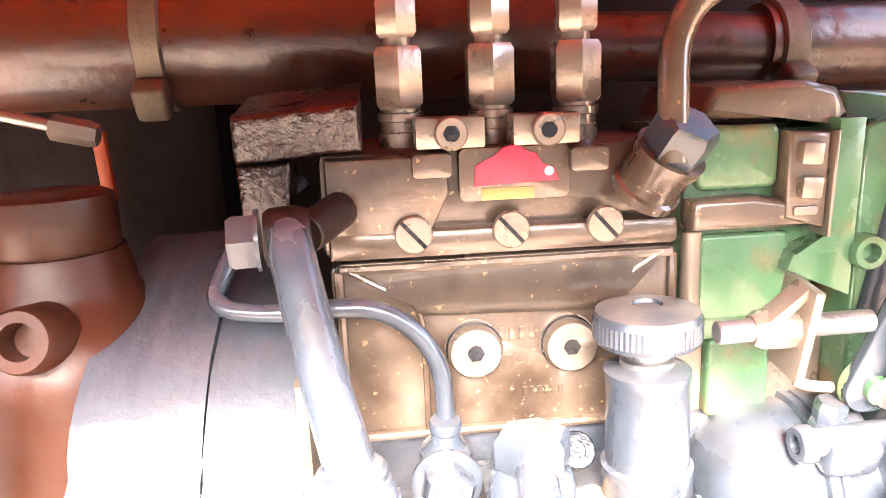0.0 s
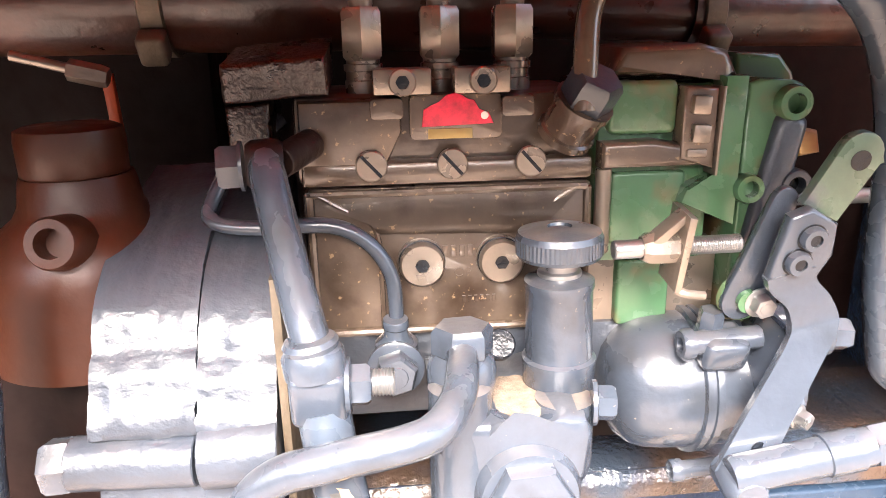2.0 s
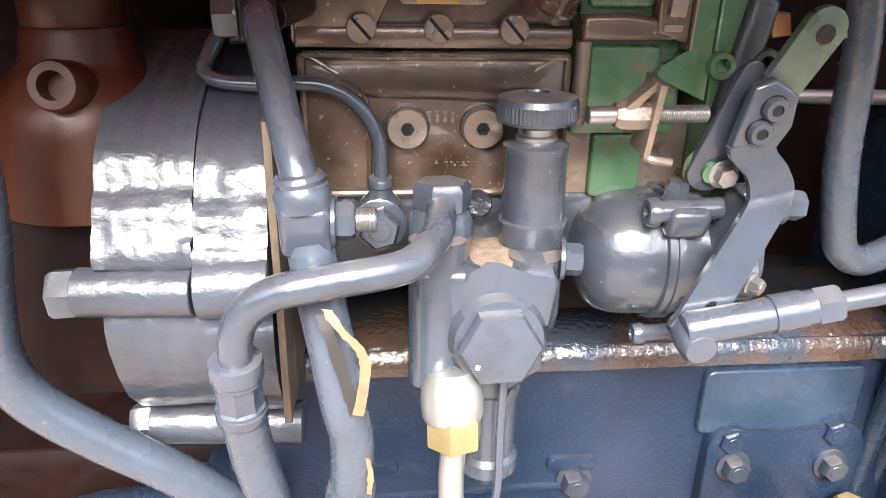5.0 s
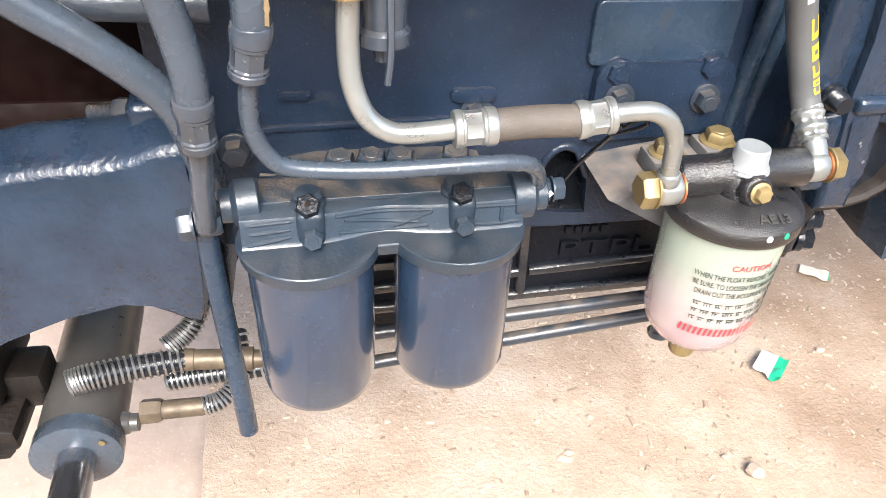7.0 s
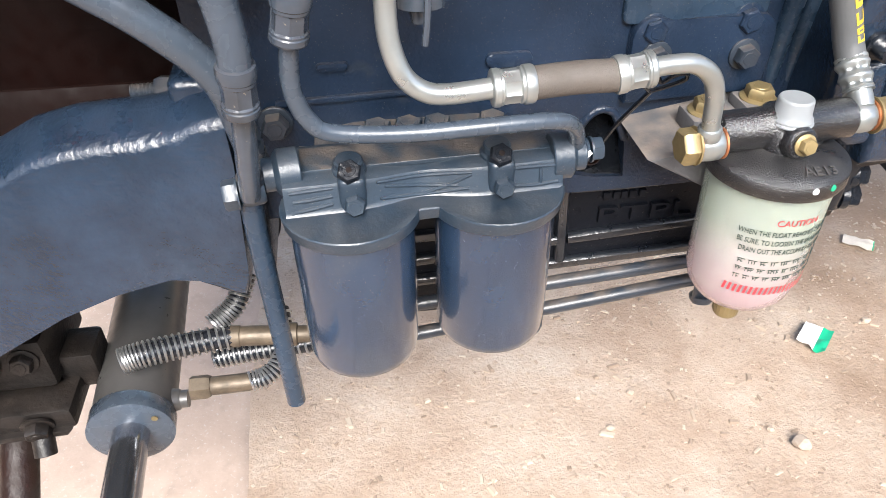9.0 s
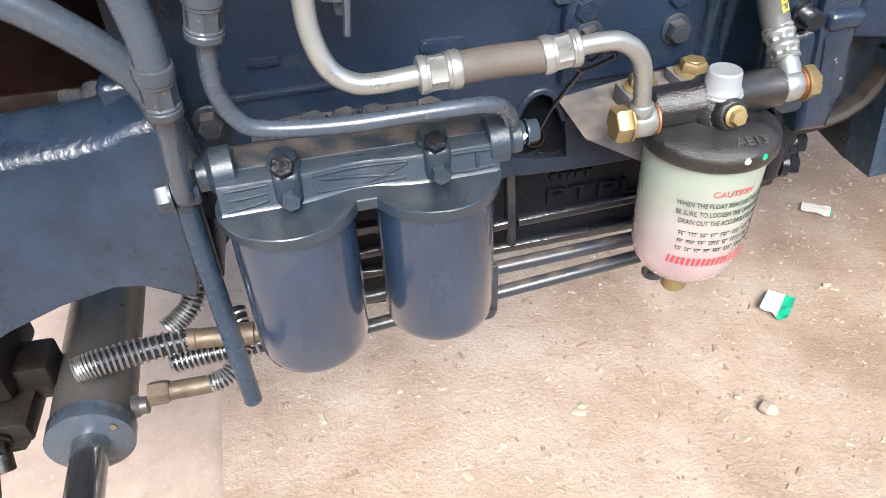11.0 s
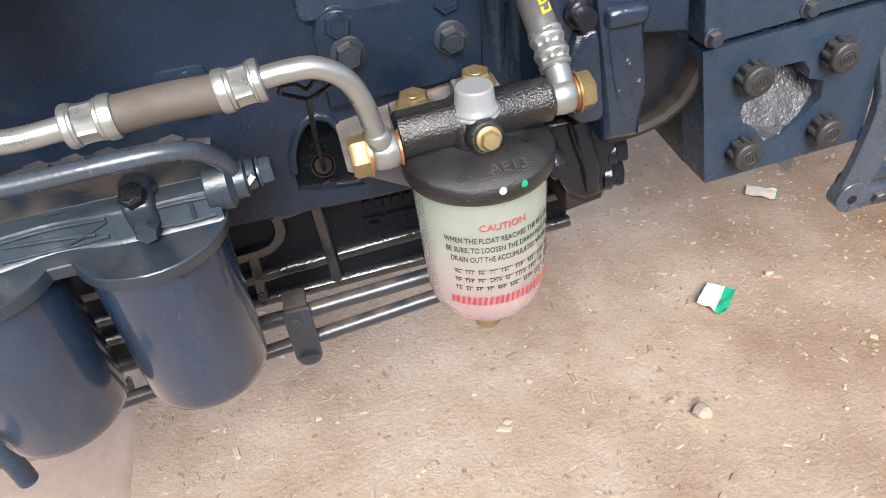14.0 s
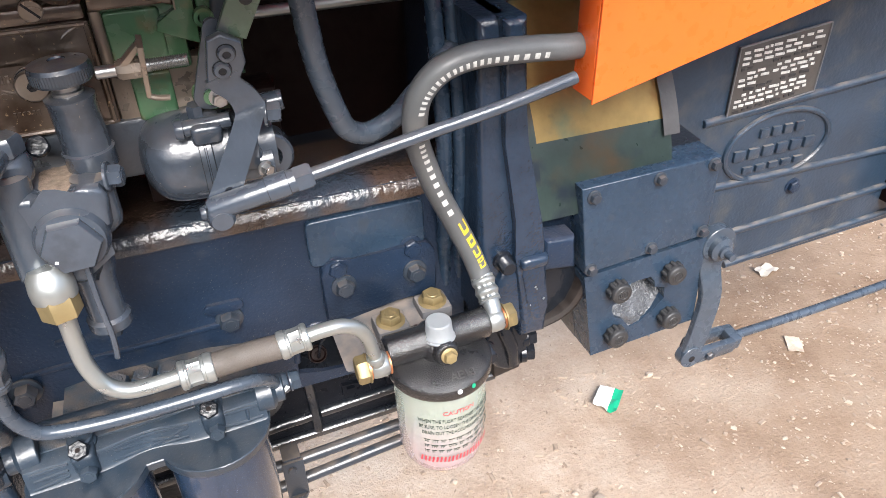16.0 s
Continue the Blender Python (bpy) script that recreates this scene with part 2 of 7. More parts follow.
barrel_paint = material("dusty_grey_cylinder_paint", (0.056, 0.053, 0.051), 0.36, vary=0.25, bump=0.05, coat=0.15)
# reddened for orange glare and darkened for the shade under the bonnet
filler_glare = material("grey_casting_in_orange_glare", (0.038, 0.0110, 0.0052), 0.40, vary=0.35, bump=0.15, bump_scale=150, spec=0.3)
drum_green = material("dull_green_drum_paint", (0.040, 0.062, 0.058), 0.35, spots=[((0.075, 0.050, 0.028), 14, 0.50, 0.68), ((0.020, 0.030, 0.045), 30, 0.55, 0.7)], vary=0.3, bump=0.15, bump_scale=120, coat=0.2)
bare_cast = material("rough_bare_casting", (0.065, 0.069, 0.076), 0.28, metal=0.1, vary=0.5, scale=90, bump=0.9, bump_scale=330, coat=0.4)
plaster = material("added_wall_plaster", (0.22, 0.19, 0.16), 0.9, vary=0.25, scale=1.5, bump=0.3, bump_scale=40)
lip_rust = material("dusty_rust_brown_lip", (0.013, 0.0085, 0.0065), 0.6, vary=0.5, scale=60, bump=0.3, bump_scale=200)
dull_red = material("dark_red_underside_paint", (0.42, 0.075, 0.018), 0.5, vary=0.25, scale=6)
cream_paper = material("faded_cream_paper", (0.52, 0.46, 0.38), 0.75, vary=0.12, scale=60)
paper = material("crumpled_white_paper", (0.78, 0.76, 0.72), 0.7, vary=0.08, scale=60)
pebble = material("pale_stone", (0.38, 0.30, 0.23), 0.85, vary=0.2, scale=60, bump=0.3, bump_scale=200)
straw = material("dry_straw_bits", (0.38, 0.30, 0.23), 0.9, vary=0.7)


def grit_material():
    """Chips and straw whose colour differs from bit to bit."""
    m = bpy.data.materials.new("mixed_grit_and_straw")
    m.use_nodes = True
    n, l = m.node_tree.nodes, m.node_tree.links
    geo = n.new("ShaderNodeNewGeometry")
    ramp = n.new("ShaderNodeValToRGB")
    e = ramp.color_ramp.elements
    e[0].position, e[0].color = 0.0, (0.20, 0.145, 0.105, 1)
    e[1].position, e[1].color = 1.0, (0.42, 0.35, 0.27, 1)
    e.new(0.35).color = (0.31, 0.235, 0.175, 1)
    e.new(0.75).color = (0.36, 0.285, 0.215, 1)
    l.new(geo.outputs["Random Per Island"], ramp.inputs["Fac"])
    l.new(ramp.outputs["Color"], n["Principled BSDF"].inputs["Base Color"])
    n["Principled BSDF"].inputs["Roughness"].default_value = 0.9
    return m


grit = grit_material()


def bowl_material():
    """Milky translucent plastic, greenish at the top and pinkish towards the bottom."""
    m = bpy.data.materials.new("milky_translucent_bowl")
    m.use_nodes = True
    n, l = m.node_tree.nodes, m.node_tree.links
    p = n["Principled BSDF"]
    pos = n.new("ShaderNodeNewGeometry")
    sep = n.new("ShaderNodeSeparateXYZ")
    l.new(pos.outputs["Position"], sep.inputs[0])
    mr = n.new("ShaderNodeMapRange")
    mr.inputs[1].default_value, mr.inputs[2].default_value = 0.725, 0.85
    l.new(sep.outputs["Z"], mr.inputs[0])
    ns = n.new("ShaderNodeTexNoise")
    ns.inputs["Scale"].default_value = 25
    l.new(pos.outputs["Position"], ns.inputs["Vector"])
    add = n.new("ShaderNodeMath")
    add.operation = "MULTIPLY_ADD"
    l.new(ns.outputs["Fac"], add.inputs[0])
    add.inputs[1].default_value = 0.4
    l.new(mr.outputs[0], add.inputs[2])
    ramp = n.new("ShaderNodeValToRGB")
    e = ramp.color_ramp.elements
    e[0].position, e[0].color = 0.34, (0.95, 0.76, 0.78, 1)
    e[1].position, e[1].color = 0.95, (0.82, 0.93, 0.81, 1)
    mid = e.new(0.62)
    mid.color = (0.94, 0.92, 0.88, 1)
    l.new(add.outputs[0], ramp.inputs["Fac"])
    l.new(ramp.outputs["Color"], p.inputs["Base Color"])
    p.inputs["Roughness"].default_value = 0.2
    p.inputs["Transmission Weight"].default_value = 0.77
    p.inputs["Subsurface Weight"].default_value = 0.25
    p.inputs["Subsurface Radius"].default_value = (0.03, 0.028, 0.022)
    p.inputs["Subsurface Scale"].default_value = 0.5
    return m


bowl_plastic = bowl_material()


def ground_material():
    m = bpy.data.materials.new("trodden_sandy_earth")
    m.use_nodes = True
    n, l = m.node_tree.nodes, m.node_tree.links
    p = n["Principled BSDF"]
    pos = n.new("ShaderNodeNewGeometry")

    def tex(scale, detail=8, rough=0.6):
        t = n.new("ShaderNodeTexNoise")
        t.inputs["Scale"].default_value, t.inputs["Detail"].default_value, t.inputs["Roughness"].default_value = scale, detail, rough
        l.new(pos.outputs["Position"], t.inputs["Vector"])
        return t.outputs["Fac"]

    def ramp(fac, stops):
        r = n.new("ShaderNodeValToRGB")
        r.color_ramp.elements[0].position, r.color_ramp.elements[0].color = stops[0][0], (*stops[0][1], 1)
        r.color_ramp.elements[1].position, r.color_ramp.elements[1].color = stops[-1][0], (*stops[-1][1], 1)
        for at, c in stops[1:-1]:
            r.color_ramp.elements.new(at).color = (*c, 1)
        l.new(fac, r.inputs["Fac"])
        return r.outputs["Color"]

    def mix(fac, a, b, kind="MIX"):
        x = n.new("ShaderNodeMix")
        x.data_type, x.blend_type = "RGBA", kind
        if isinstance(fac, float):
            x.inputs[0].default_value = fac
        else:
            l.new(fac, x.inputs[0])
        l.new(a, x.inputs[6])
        l.new(b, x.inputs[7])
        return x.outputs[2]

    large = ramp(tex(3.4, 9, 0.66), [(0.34, (0.295, 0.214, 0.156)), (0.50, (0.385, 0.300, 0.232)), (0.66, (0.45, 0.375, 0.305))])
    fine = ramp(tex(60, 10, 0.75), [(0.30, (0.62, 0.55, 0.48)), (0.5, (1, 1, 1)), (0.72, (1.0, 1.0, 1.0))])
    c = mix(0.28, large, fine, "MULTIPLY")
    grain = ramp(tex(130, 4), [(0.35, (0.72, 0.68, 0.62)), (0.65, (1, 1, 1))])
    c = mix(0.3, c, grain, "MULTIPLY")
    sep = n.new("ShaderNodeSeparateXYZ")    # the ground gets darker and browner along x
    l.new(pos.outputs["Position"], sep.inputs[0])
    wob = n.new("ShaderNodeMath")
    wob.operation = "MULTIPLY_ADD"
    l.new(tex(3.0), wob.inputs[0])
    wob.inputs[1].default_value = 0.9
    l.new(sep.outputs["X"], wob.inputs[2])
    x_tint = ramp(wob.outputs[0], [(0.0, (1, 1, 1)), (1.0, (0.70, 0.64, 0.58))])
    mr = n.new("ShaderNodeMapRange")
    mr.inputs[1].default_value, mr.inputs[2].default_value = 1.2, 2.0
    l.new(wob.outputs[0], mr.inputs[0])
    l.new(mr.outputs[0], x_tint.node.inputs["Fac"])
    c = mix(1.0, c, x_tint, "MULTIPLY")
    l.new(c, p.inputs["Base Color"])
    p.inputs["Roughness"].default_value = 0.95
    p.inputs["Specular IOR Level"].default_value = 0.15
    bp = n.new("ShaderNodeBump")
    bp.inputs["Strength"].default_value, bp.inputs["Distance"].default_value = 0.6, 0.008
    add = n.new("ShaderNodeMath")
    l.new(tex(28, 10, 0.72), add.inputs[0])
    l.new(tex(120, 5), add.inputs[1])
    l.new(add.outputs[0], bp.inputs["Height"])
    l.new(bp.outputs["Normal"], p.inputs["Normal"])
    return m


earth = ground_material()
hard_earth = material("smooth_pale_hard_earth", (0.355, 0.272, 0.218), 0.92, vary=0.14, scale=9, bump=0.35, bump_scale=120, spec=0.15, spots=[((0.30, 0.235, 0.19), 30, 0.55, 0.75), ((0.40, 0.34, 0.285), 160, 0.6, 0.7)])

# ---- builders ----
ORIGIN, SHIFT = {}, {}
# The plan below is written along the leaning axes of the engine survey; SURVEY turns it upright over the ground.
SURVEY = Matrix.Translation((0, 0.34, 0.88)) @ Matrix.Rotation(radians(8), 4, "X") @ Matrix.Translation((0, -0.34, -0.93))


def thing(name, at, label, category, group="", datum=None, nudge=(0, 0, 0)):
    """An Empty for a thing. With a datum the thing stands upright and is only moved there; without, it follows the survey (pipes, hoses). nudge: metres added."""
    ob = new(name)
    ob.empty_display_size = 0.02
    if datum == "ground":
        SHIFT[ob.name] = Matrix()
    elif datum:
        SHIFT[ob.name] = Matrix.Translation(SURVEY @ Vector(datum) - Vector(datum))
    else:
        SHIFT[ob.name] = SURVEY
    SHIFT[ob.name] = Matrix.Translation(nudge) @ SHIFT[ob.name]
    ob.location = SHIFT[ob.name] @ Vector(at)
    ORIGIN[ob.name] = ob.location.copy()
    return tagged(ob, label, category, group)


def part(name, b, mat, parent=None, label="", sharp=38, free=True, upright=False):
    """Links a bmesh, built in world places, as one mesh object under a thing or a part."""
    me = bpy.data.meshes.new(name)
    origin = ORIGIN[parent.name] if parent else Vector((0, 0, 0))
    shift = SHIFT[parent.name] if parent else (Matrix() if upright else SURVEY)
    bmesh.ops.transform(b, matrix=Matrix.Translation(-origin) @ shift, verts=b.verts)
    bmesh.ops.recalc_face_normals(b, faces=b.faces)
    b.to_mesh(me)
    if free:
        b.free()
    me.shade_smooth()
    me.set_sharp_from_angle(angle=radians(sharp))
    me.materials.append(mat)
    ob = new(name, me)
    if parent:
        ob.parent = parent
    ORIGIN[ob.name], SHIFT[ob.name] = origin, shift
    if label:
        tagged(ob, label)
    return ob


def frame_to(d):
    d = Vector(d).normalized()
    return d.to_track_quat("Z", "Y").to_matrix()


def box(b, c, s, bev=0.0015, turn=(0, 0, 0), seg=2):
    m = pose(*c, *turn) @ Matrix.Diagonal((*s, 1))
    r = bmesh.ops.create_cube(b, size=1, matrix=m)
    if bev:
        es = list({e for v in r["verts"] for e in v.link_edges})
        bmesh.ops.bevel(b, geom=es, offset=bev, segments=seg, profile=0.5, affect="EDGES")
    return b


def lathe(b, p, d, profile, seg=24, roll=0.0):
    """Turns a profile of (radius, height) about the axis that leaves p along d."""
    m = frame_to(d)
    p = Vector(p)
    rings = []
    for r, h in profile:
        if r < 1e-6:
            rings.append([b.verts.new(p + m @ Vector((0, 0, h)))])
        else:
            rings.append([b.verts.new(p + m @ Vector((r * math.cos(roll + 2 * math.pi * i / seg), r * math.sin(roll + 2 * math.pi * i / seg), h))) for i in range(seg)])
    for a, c in zip(rings, rings[1:]):
        for i in range(seg):
            j = (i + 1) % seg
            q = [a[i % len(a)], a[j % len(a)], c[j % len(c)], c[i % len(c)]]
            q = list(dict.fromkeys(q))
            if len(q) > 2:
                b.faces.new(q)
    for ring in (rings[0], rings[-1]):
        if len(ring) > 2:
            b.faces.new(ring)
    return b


def rod(b, p0, p1, r, seg=20, ch=0.0006):
    d = Vector(p1) - Vector(p0)
    h = d.length
    return lathe(b, p0, d, [(r - ch, 0), (r, ch), (r, h - ch), (r - ch, h)], seg)


def hexa(b, p, d, r, h, roll=0.3):
    return lathe(b, p, d, [(r * 0.98, 0), (r, h * 0.06), (r, h * 0.80), (r * 0.86, h)], 6, roll)


def smooth_path(pts, sub=8):
    pts = [Vector(q) for q in pts]
    ext = [pts[0] * 2 - pts[1]] + pts + [pts[-1] * 2 - pts[-2]]
    out = []
    for k in range(1, len(ext) - 2):
        a, c, d, e = ext[k - 1:k + 3]
        for i in range(sub):
            t = i / sub
            out.append(0.5 * ((2 * c) + (d - a) * t + (2 * a - 5 * c + 4 * d - e) * t * t + (3 * c - a - 3 * d + e) * t ** 3))
    out.append(pts[-1])
    return out


def tube(b, pts, r, seg=14, sub=8, path=None):
    """A round pipe along a smooth path; r may be a number or a function of the share of the way."""
    line = path or smooth_path(pts, sub)
    up = None
    rings = []
    for i, q in enumerate(line):
        t = (line[min(i + 1, len(line) - 1)] - line[max(i - 1, 0)]).normalized()
        if up is None:
            up = t.orthogonal().normalized()
        up = (up - t * up.dot(t)).normalized()
        side = t.cross(up)
        rr = r(i / (len(line) - 1)) if callable(r) else r
        rings.append([b.verts.new(q + (up * math.cos(2 * math.pi * k / seg) + side * math.sin(2 * math.pi * k / seg)) * rr) for k in range(seg)])
    for a, c in zip(rings, rings[1:]):
        for k in range(seg):
            b.faces.new((a[k], a[(k + 1) % seg], c[(k + 1) % seg], c[k]))
    b.faces.new(rings[0])
    b.faces.new(rings[-1][::-1])
    return b


def prism(b, poly, y0, y1, bev=0.0015, seg=2, m=None):
    """A flat outline in x and z, given depth from y0 to y1."""
    m = m or Matrix()
    front = [b.verts.new(m @ Vector((x, y0, z))) for x, z in poly]
    back = [b.verts.new(m @ Vector((x, y1, z))) for x, z in poly]
    n = len(poly)
    f = [b.faces.new(front), b.faces.new(back[::-1])]
    for i in range(n):
        f.append(b.faces.new((front[i], back[i], back[(i + 1) % n], front[(i + 1) % n])))
    if bev:
        es = [e for e in f[0].edges] + [e for e in f[1].edges]
        bmesh.ops.bevel(b, geom=es, offset=bev, segments=seg, profile=0.5, affect="EDGES")
    return b


def arc(cx, cz, r, a0, a1, n=10):
    return [(cx + r * math.cos(radians(a0 + (a1 - a0) * i / n)), cz + r * math.sin(radians(a0 + (a1 - a0) * i / n))) for i in range(n + 1)]


def rrect(x0, z0, x1, z1, r, n=4):
    return arc(x1 - r, z1 - r, r, 0, 90, n) + arc(x0 + r, z1 - r, r, 90, 180, n) + arc(x0 + r, z0 + r, r, 180, 270, n) + arc(x1 - r, z0 + r, r, 270, 360, n)


def stadium(p0, p1, r0, r1=None, n=10):
    """Outline round two circles in x and z."""
    r1 = r1 or r0
    a = math.degrees(math.atan2(p1[1] - p0[1], p1[0] - p0[0]))
    return arc(*p1, r1, a - 90, a + 90, n) + arc(*p0, r0, a + 90, a + 270, n)


def filled(b, loops):
    """Flat faces between an outline and the holes in it."""
    edges = []
    for loop in loops:
        vs = [b.verts.new(p) for p in loop]
        edges += [b.edges.new((vs[i], vs[(i + 1) % len(vs)])) for i in range(len(vs))]
    bmesh.ops.triangle_fill(b, edges=edges, use_beauty=True)


def pierced(b, outer, hole, y0, depth):
    """A plate in x and z with an opening through it."""
    filled(b, [[(x, y0, z) for x, z in outer], [(x, y0, z) for x, z in hole]])
    ext = bmesh.ops.extrude_face_region(b, geom=list(b.faces))
    bmesh.ops.translate(b, vec=(0, depth, 0), verts=[v for v in ext["geom"] if isinstance(v, bmesh.types.BMVert)])


def B():
    return bmesh.new()


def bolt(parent, p, d, r=0.008, h=0.007, mat=None, washer=True, name="bolt", label="", roll=0.3, flange=False):
    mat = mat or bolt_dark
    b = B()
    d = Vector(d).normalized()
    p = Vector(p)
    base = 0.0
    if flange:
        lathe(b, p, d, [(r * 1.28, 0), (r * 1.28, h * 0.18), (r * 1.02, h * 0.34), (0, h * 0.34)], 20)
        base = h * 0.2
    elif washer:
        lathe(b, p, d, [(r * 1.3, 0), (r * 1.3, h * 0.22), (r * 1.2, h * 0.28), (0, h * 0.28)], 20)
        base = h * 0.25
    hexa(b, p + d * base, d, r, h, roll)
    lathe(b, p + d * (base + h), d, [(r * 0.55, -0.0002), (r * 0.5, r * 0.05), (0, r * 0.05)], 14)
    return part(name, b, mat, parent, label)


def text_mesh(body, size, extrude=0.0):
    cu = bpy.data.curves.new("writing", "FONT")
    cu.body, cu.size, cu.extrude, cu.align_x, cu.align_y = body, size, extrude, "CENTER", "CENTER"
    cu.resolution_u = 3
    ob = new("writing", cu)
    dg = bpy.context.evaluated_depsgraph_get()
    me = bpy.data.meshes.new_from_object(ob.evaluated_get(dg))
    b = B()
    b.from_mesh(me)
    bpy.data.objects.remove(ob)
    bpy.data.curves.remove(cu)
    bpy.data.meshes.remove(me)
    return b


# ---- the ground ----
def make_ground():
    b = B()
    n = 90
    # one sheet: fine near the tractor, reaching the horizon
    def coord(i):
        u = i / n * 2 - 1
        return math.copysign(abs(u) * 2.2 + abs(u) ** 9 * 300, u)
    grid = []
    for i in range(n + 1):
        row = []
        for j in range(n + 1):
            x, y = coord(i) + 0.6, coord(j) + 0.6
            z = 0.010 * noise.noise((x * 1.7, y * 1.7, 0)) + 0.004 * noise.noise((x * 7, y * 7, 3)) if abs(x) < 5 and abs(y) < 5 else 0
            row.append(b.verts.new((x, y, z)))
        grid.append(row)
    for i in range(n):
        for j in range(n):
            b.faces.new((grid[i][j], grid[i + 1][j], grid[i + 1][j + 1], grid[i][j + 1]))
    tagged(part("ground", b, earth, None, sharp=180, upright=True), "trodden sandy brown earth scattered with straw bits", "ground", kind="structure")


make_ground()


# walls added out of view to cut the light of the low sky
def added_wall(name, c, s):
    b = B()
    box(b, c, s, 0.03)
    tagged(part(name, b, plaster, None, upright=True), "plain wall added out of view to block low sky light", "wall", kind="structure")


added_wall("wall_south", (0.5, -8.0, 1.7), (18.0, 0.3, 3.8))
added_wall("wall_west", (-8.5, 0.0, 1.7), (0.3, 15.7, 3.8))


EDGE_X = -0.158                                # where the trodden earth meets the older hard surface


def make_hard_standing():
    """A thin, smoother crust of hard earth with a crumbling edge."""
    b = B()
    rng = random.Random(9)
    edge = []
    for i in range(161):
        y = -1.6 + 4.0 * i / 160
        edge.append((EDGE_X + 0.012 * noise.noise((y * 5, 0, 0)) + 0.007 * noise.noise((y * 22, 3, 0)) + 0.004 * noise.noise((y * 70, 6, 0)), y))
    lift = lambda x, y: 0.010 * noise.noise((x * 1.7, y * 1.7, 0)) + 0.004 * noise.noise((x * 7, y * 7, 3))
    rows = []
    for x, y in edge:
        row = [b.verts.new((x + 0.010, y, lift(x, y) - 0.004))]
        row += [b.verts.new((x - d + 0.002 * rng.random(), y, lift(x - d, y) + h)) for d, h in ((0.0, 0.002), (0.008, 0.0055), (0.020, 0.0075), (0.05, 0.0085), (0.15, 0.009), (0.4, 0.010), (1.0, 0.010), (2.0, 0.010))]
        rows.append(row)
    for r0, r1 in zip(rows, rows[1:]):
        for k in range(len(r0) - 1):
            b.faces.new((r0[k], r0[k + 1], r1[k + 1], r1[k]))
    tagged(part("pavement", b, hard_earth, None, sharp=180, upright=True), "smooth pale hard earth with a crumbling edge", "ground", kind="structure")


make_hard_standing()


def ground_bits():
    rng = random.Random(5)
    verts, faces = [], []
    for _ in range(24000):
        x, y = rng.uniform(-0.5, 2.6), rng.uniform(0.0, 2.6)
        size = rng.choice([0.0008, 0.0010, 0.0012, 0.0014, 0.0018, 0.0022, 0.0034])
        if x < EDGE_X + 0.01 and rng.random() < 0.85:
            continue
        if rng.random() < 0.035:
            size = rng.uniform(0.0035, 0.0062)
        long = size * rng.choice([1, 1, 1.2, 1.5, 1.9, 2.6])
        a = rng.uniform(0, math.pi)
        ca, sa = math.cos(a), math.sin(a)
        z = 0.010 * noise.noise((x * 1.7, y * 1.7, 0)) + 0.004 * noise.noise((x * 7, y * 7, 3))
        k = len(verts)
        for dx, dy, dz in ((-1, -1, 0), (1, -1, 0), (1, 1, 0), (-1, 1, 0), (-0.7, -0.6, 1), (0.7, -0.6, 1), (0.7, 0.6, 1), (-0.7, 0.6, 1)):
            u, v = dx * long * rng.uniform(0.7, 1.2), dy * size * rng.uniform(0.7, 1.2)
            verts.append((x + u * ca - v * sa, y + u * sa + v * ca, z - 0.0006 + dz * size * 0.8))
        faces += [(k + 4, k + 5, k + 6, k + 7), (k, k + 1, k + 5, k + 4), (k + 1, k + 2, k + 6, k + 5), (k + 2, k + 3, k + 7, k + 6), (k + 3, k, k + 4, k + 7)]
    me = bpy.data.meshes.new("straw_bits")
    me.from_pydata(verts, [], faces)
    me.materials.append(grit)
    tagged(new("straw_bits", me), "small straw bits and grit strewn on the earth", "debris", kind="stuff")


ground_bits()


def stone(at, r, seed, mat=pebble, label="small pale stone lying on the earth"):
    b = B()
    bmesh.ops.create_icosphere(b, subdivisions=2, radius=1)
    for v in b.verts:
        k = 1 + 0.35 * noise.noise(v.co * 1.3 + Vector((seed * 7.1, 0, 0)))
        v.co = Vector((v.co.x * r * k, v.co.y * r * 0.85 * k, v.co.z * r * 0.6 * k)) + Vector((at[0], at[1], r * 0.35))
    tagged(part("stone", b, mat, None, sharp=25, upright=True), label, "stone", "stones on the earth")


for k, (x, y, r) in enumerate([(0.901, 0.628, 0.019), (0.86, 0.67, 0.007), (0.55, 0.72, 0.009), (0.77, 0.43, 0.006), (1.226, 0.924, 0.010),
                               (0.36, 0.45, 0.007), (0.62, 0.80, 0.008), (1.4, 0.62, 0.008), (1.15, 0.56, 0.006), (0.3, 0.7, 0.006), (0.2, 0.35, 0.006)]):
    stone((x, y), r, k)


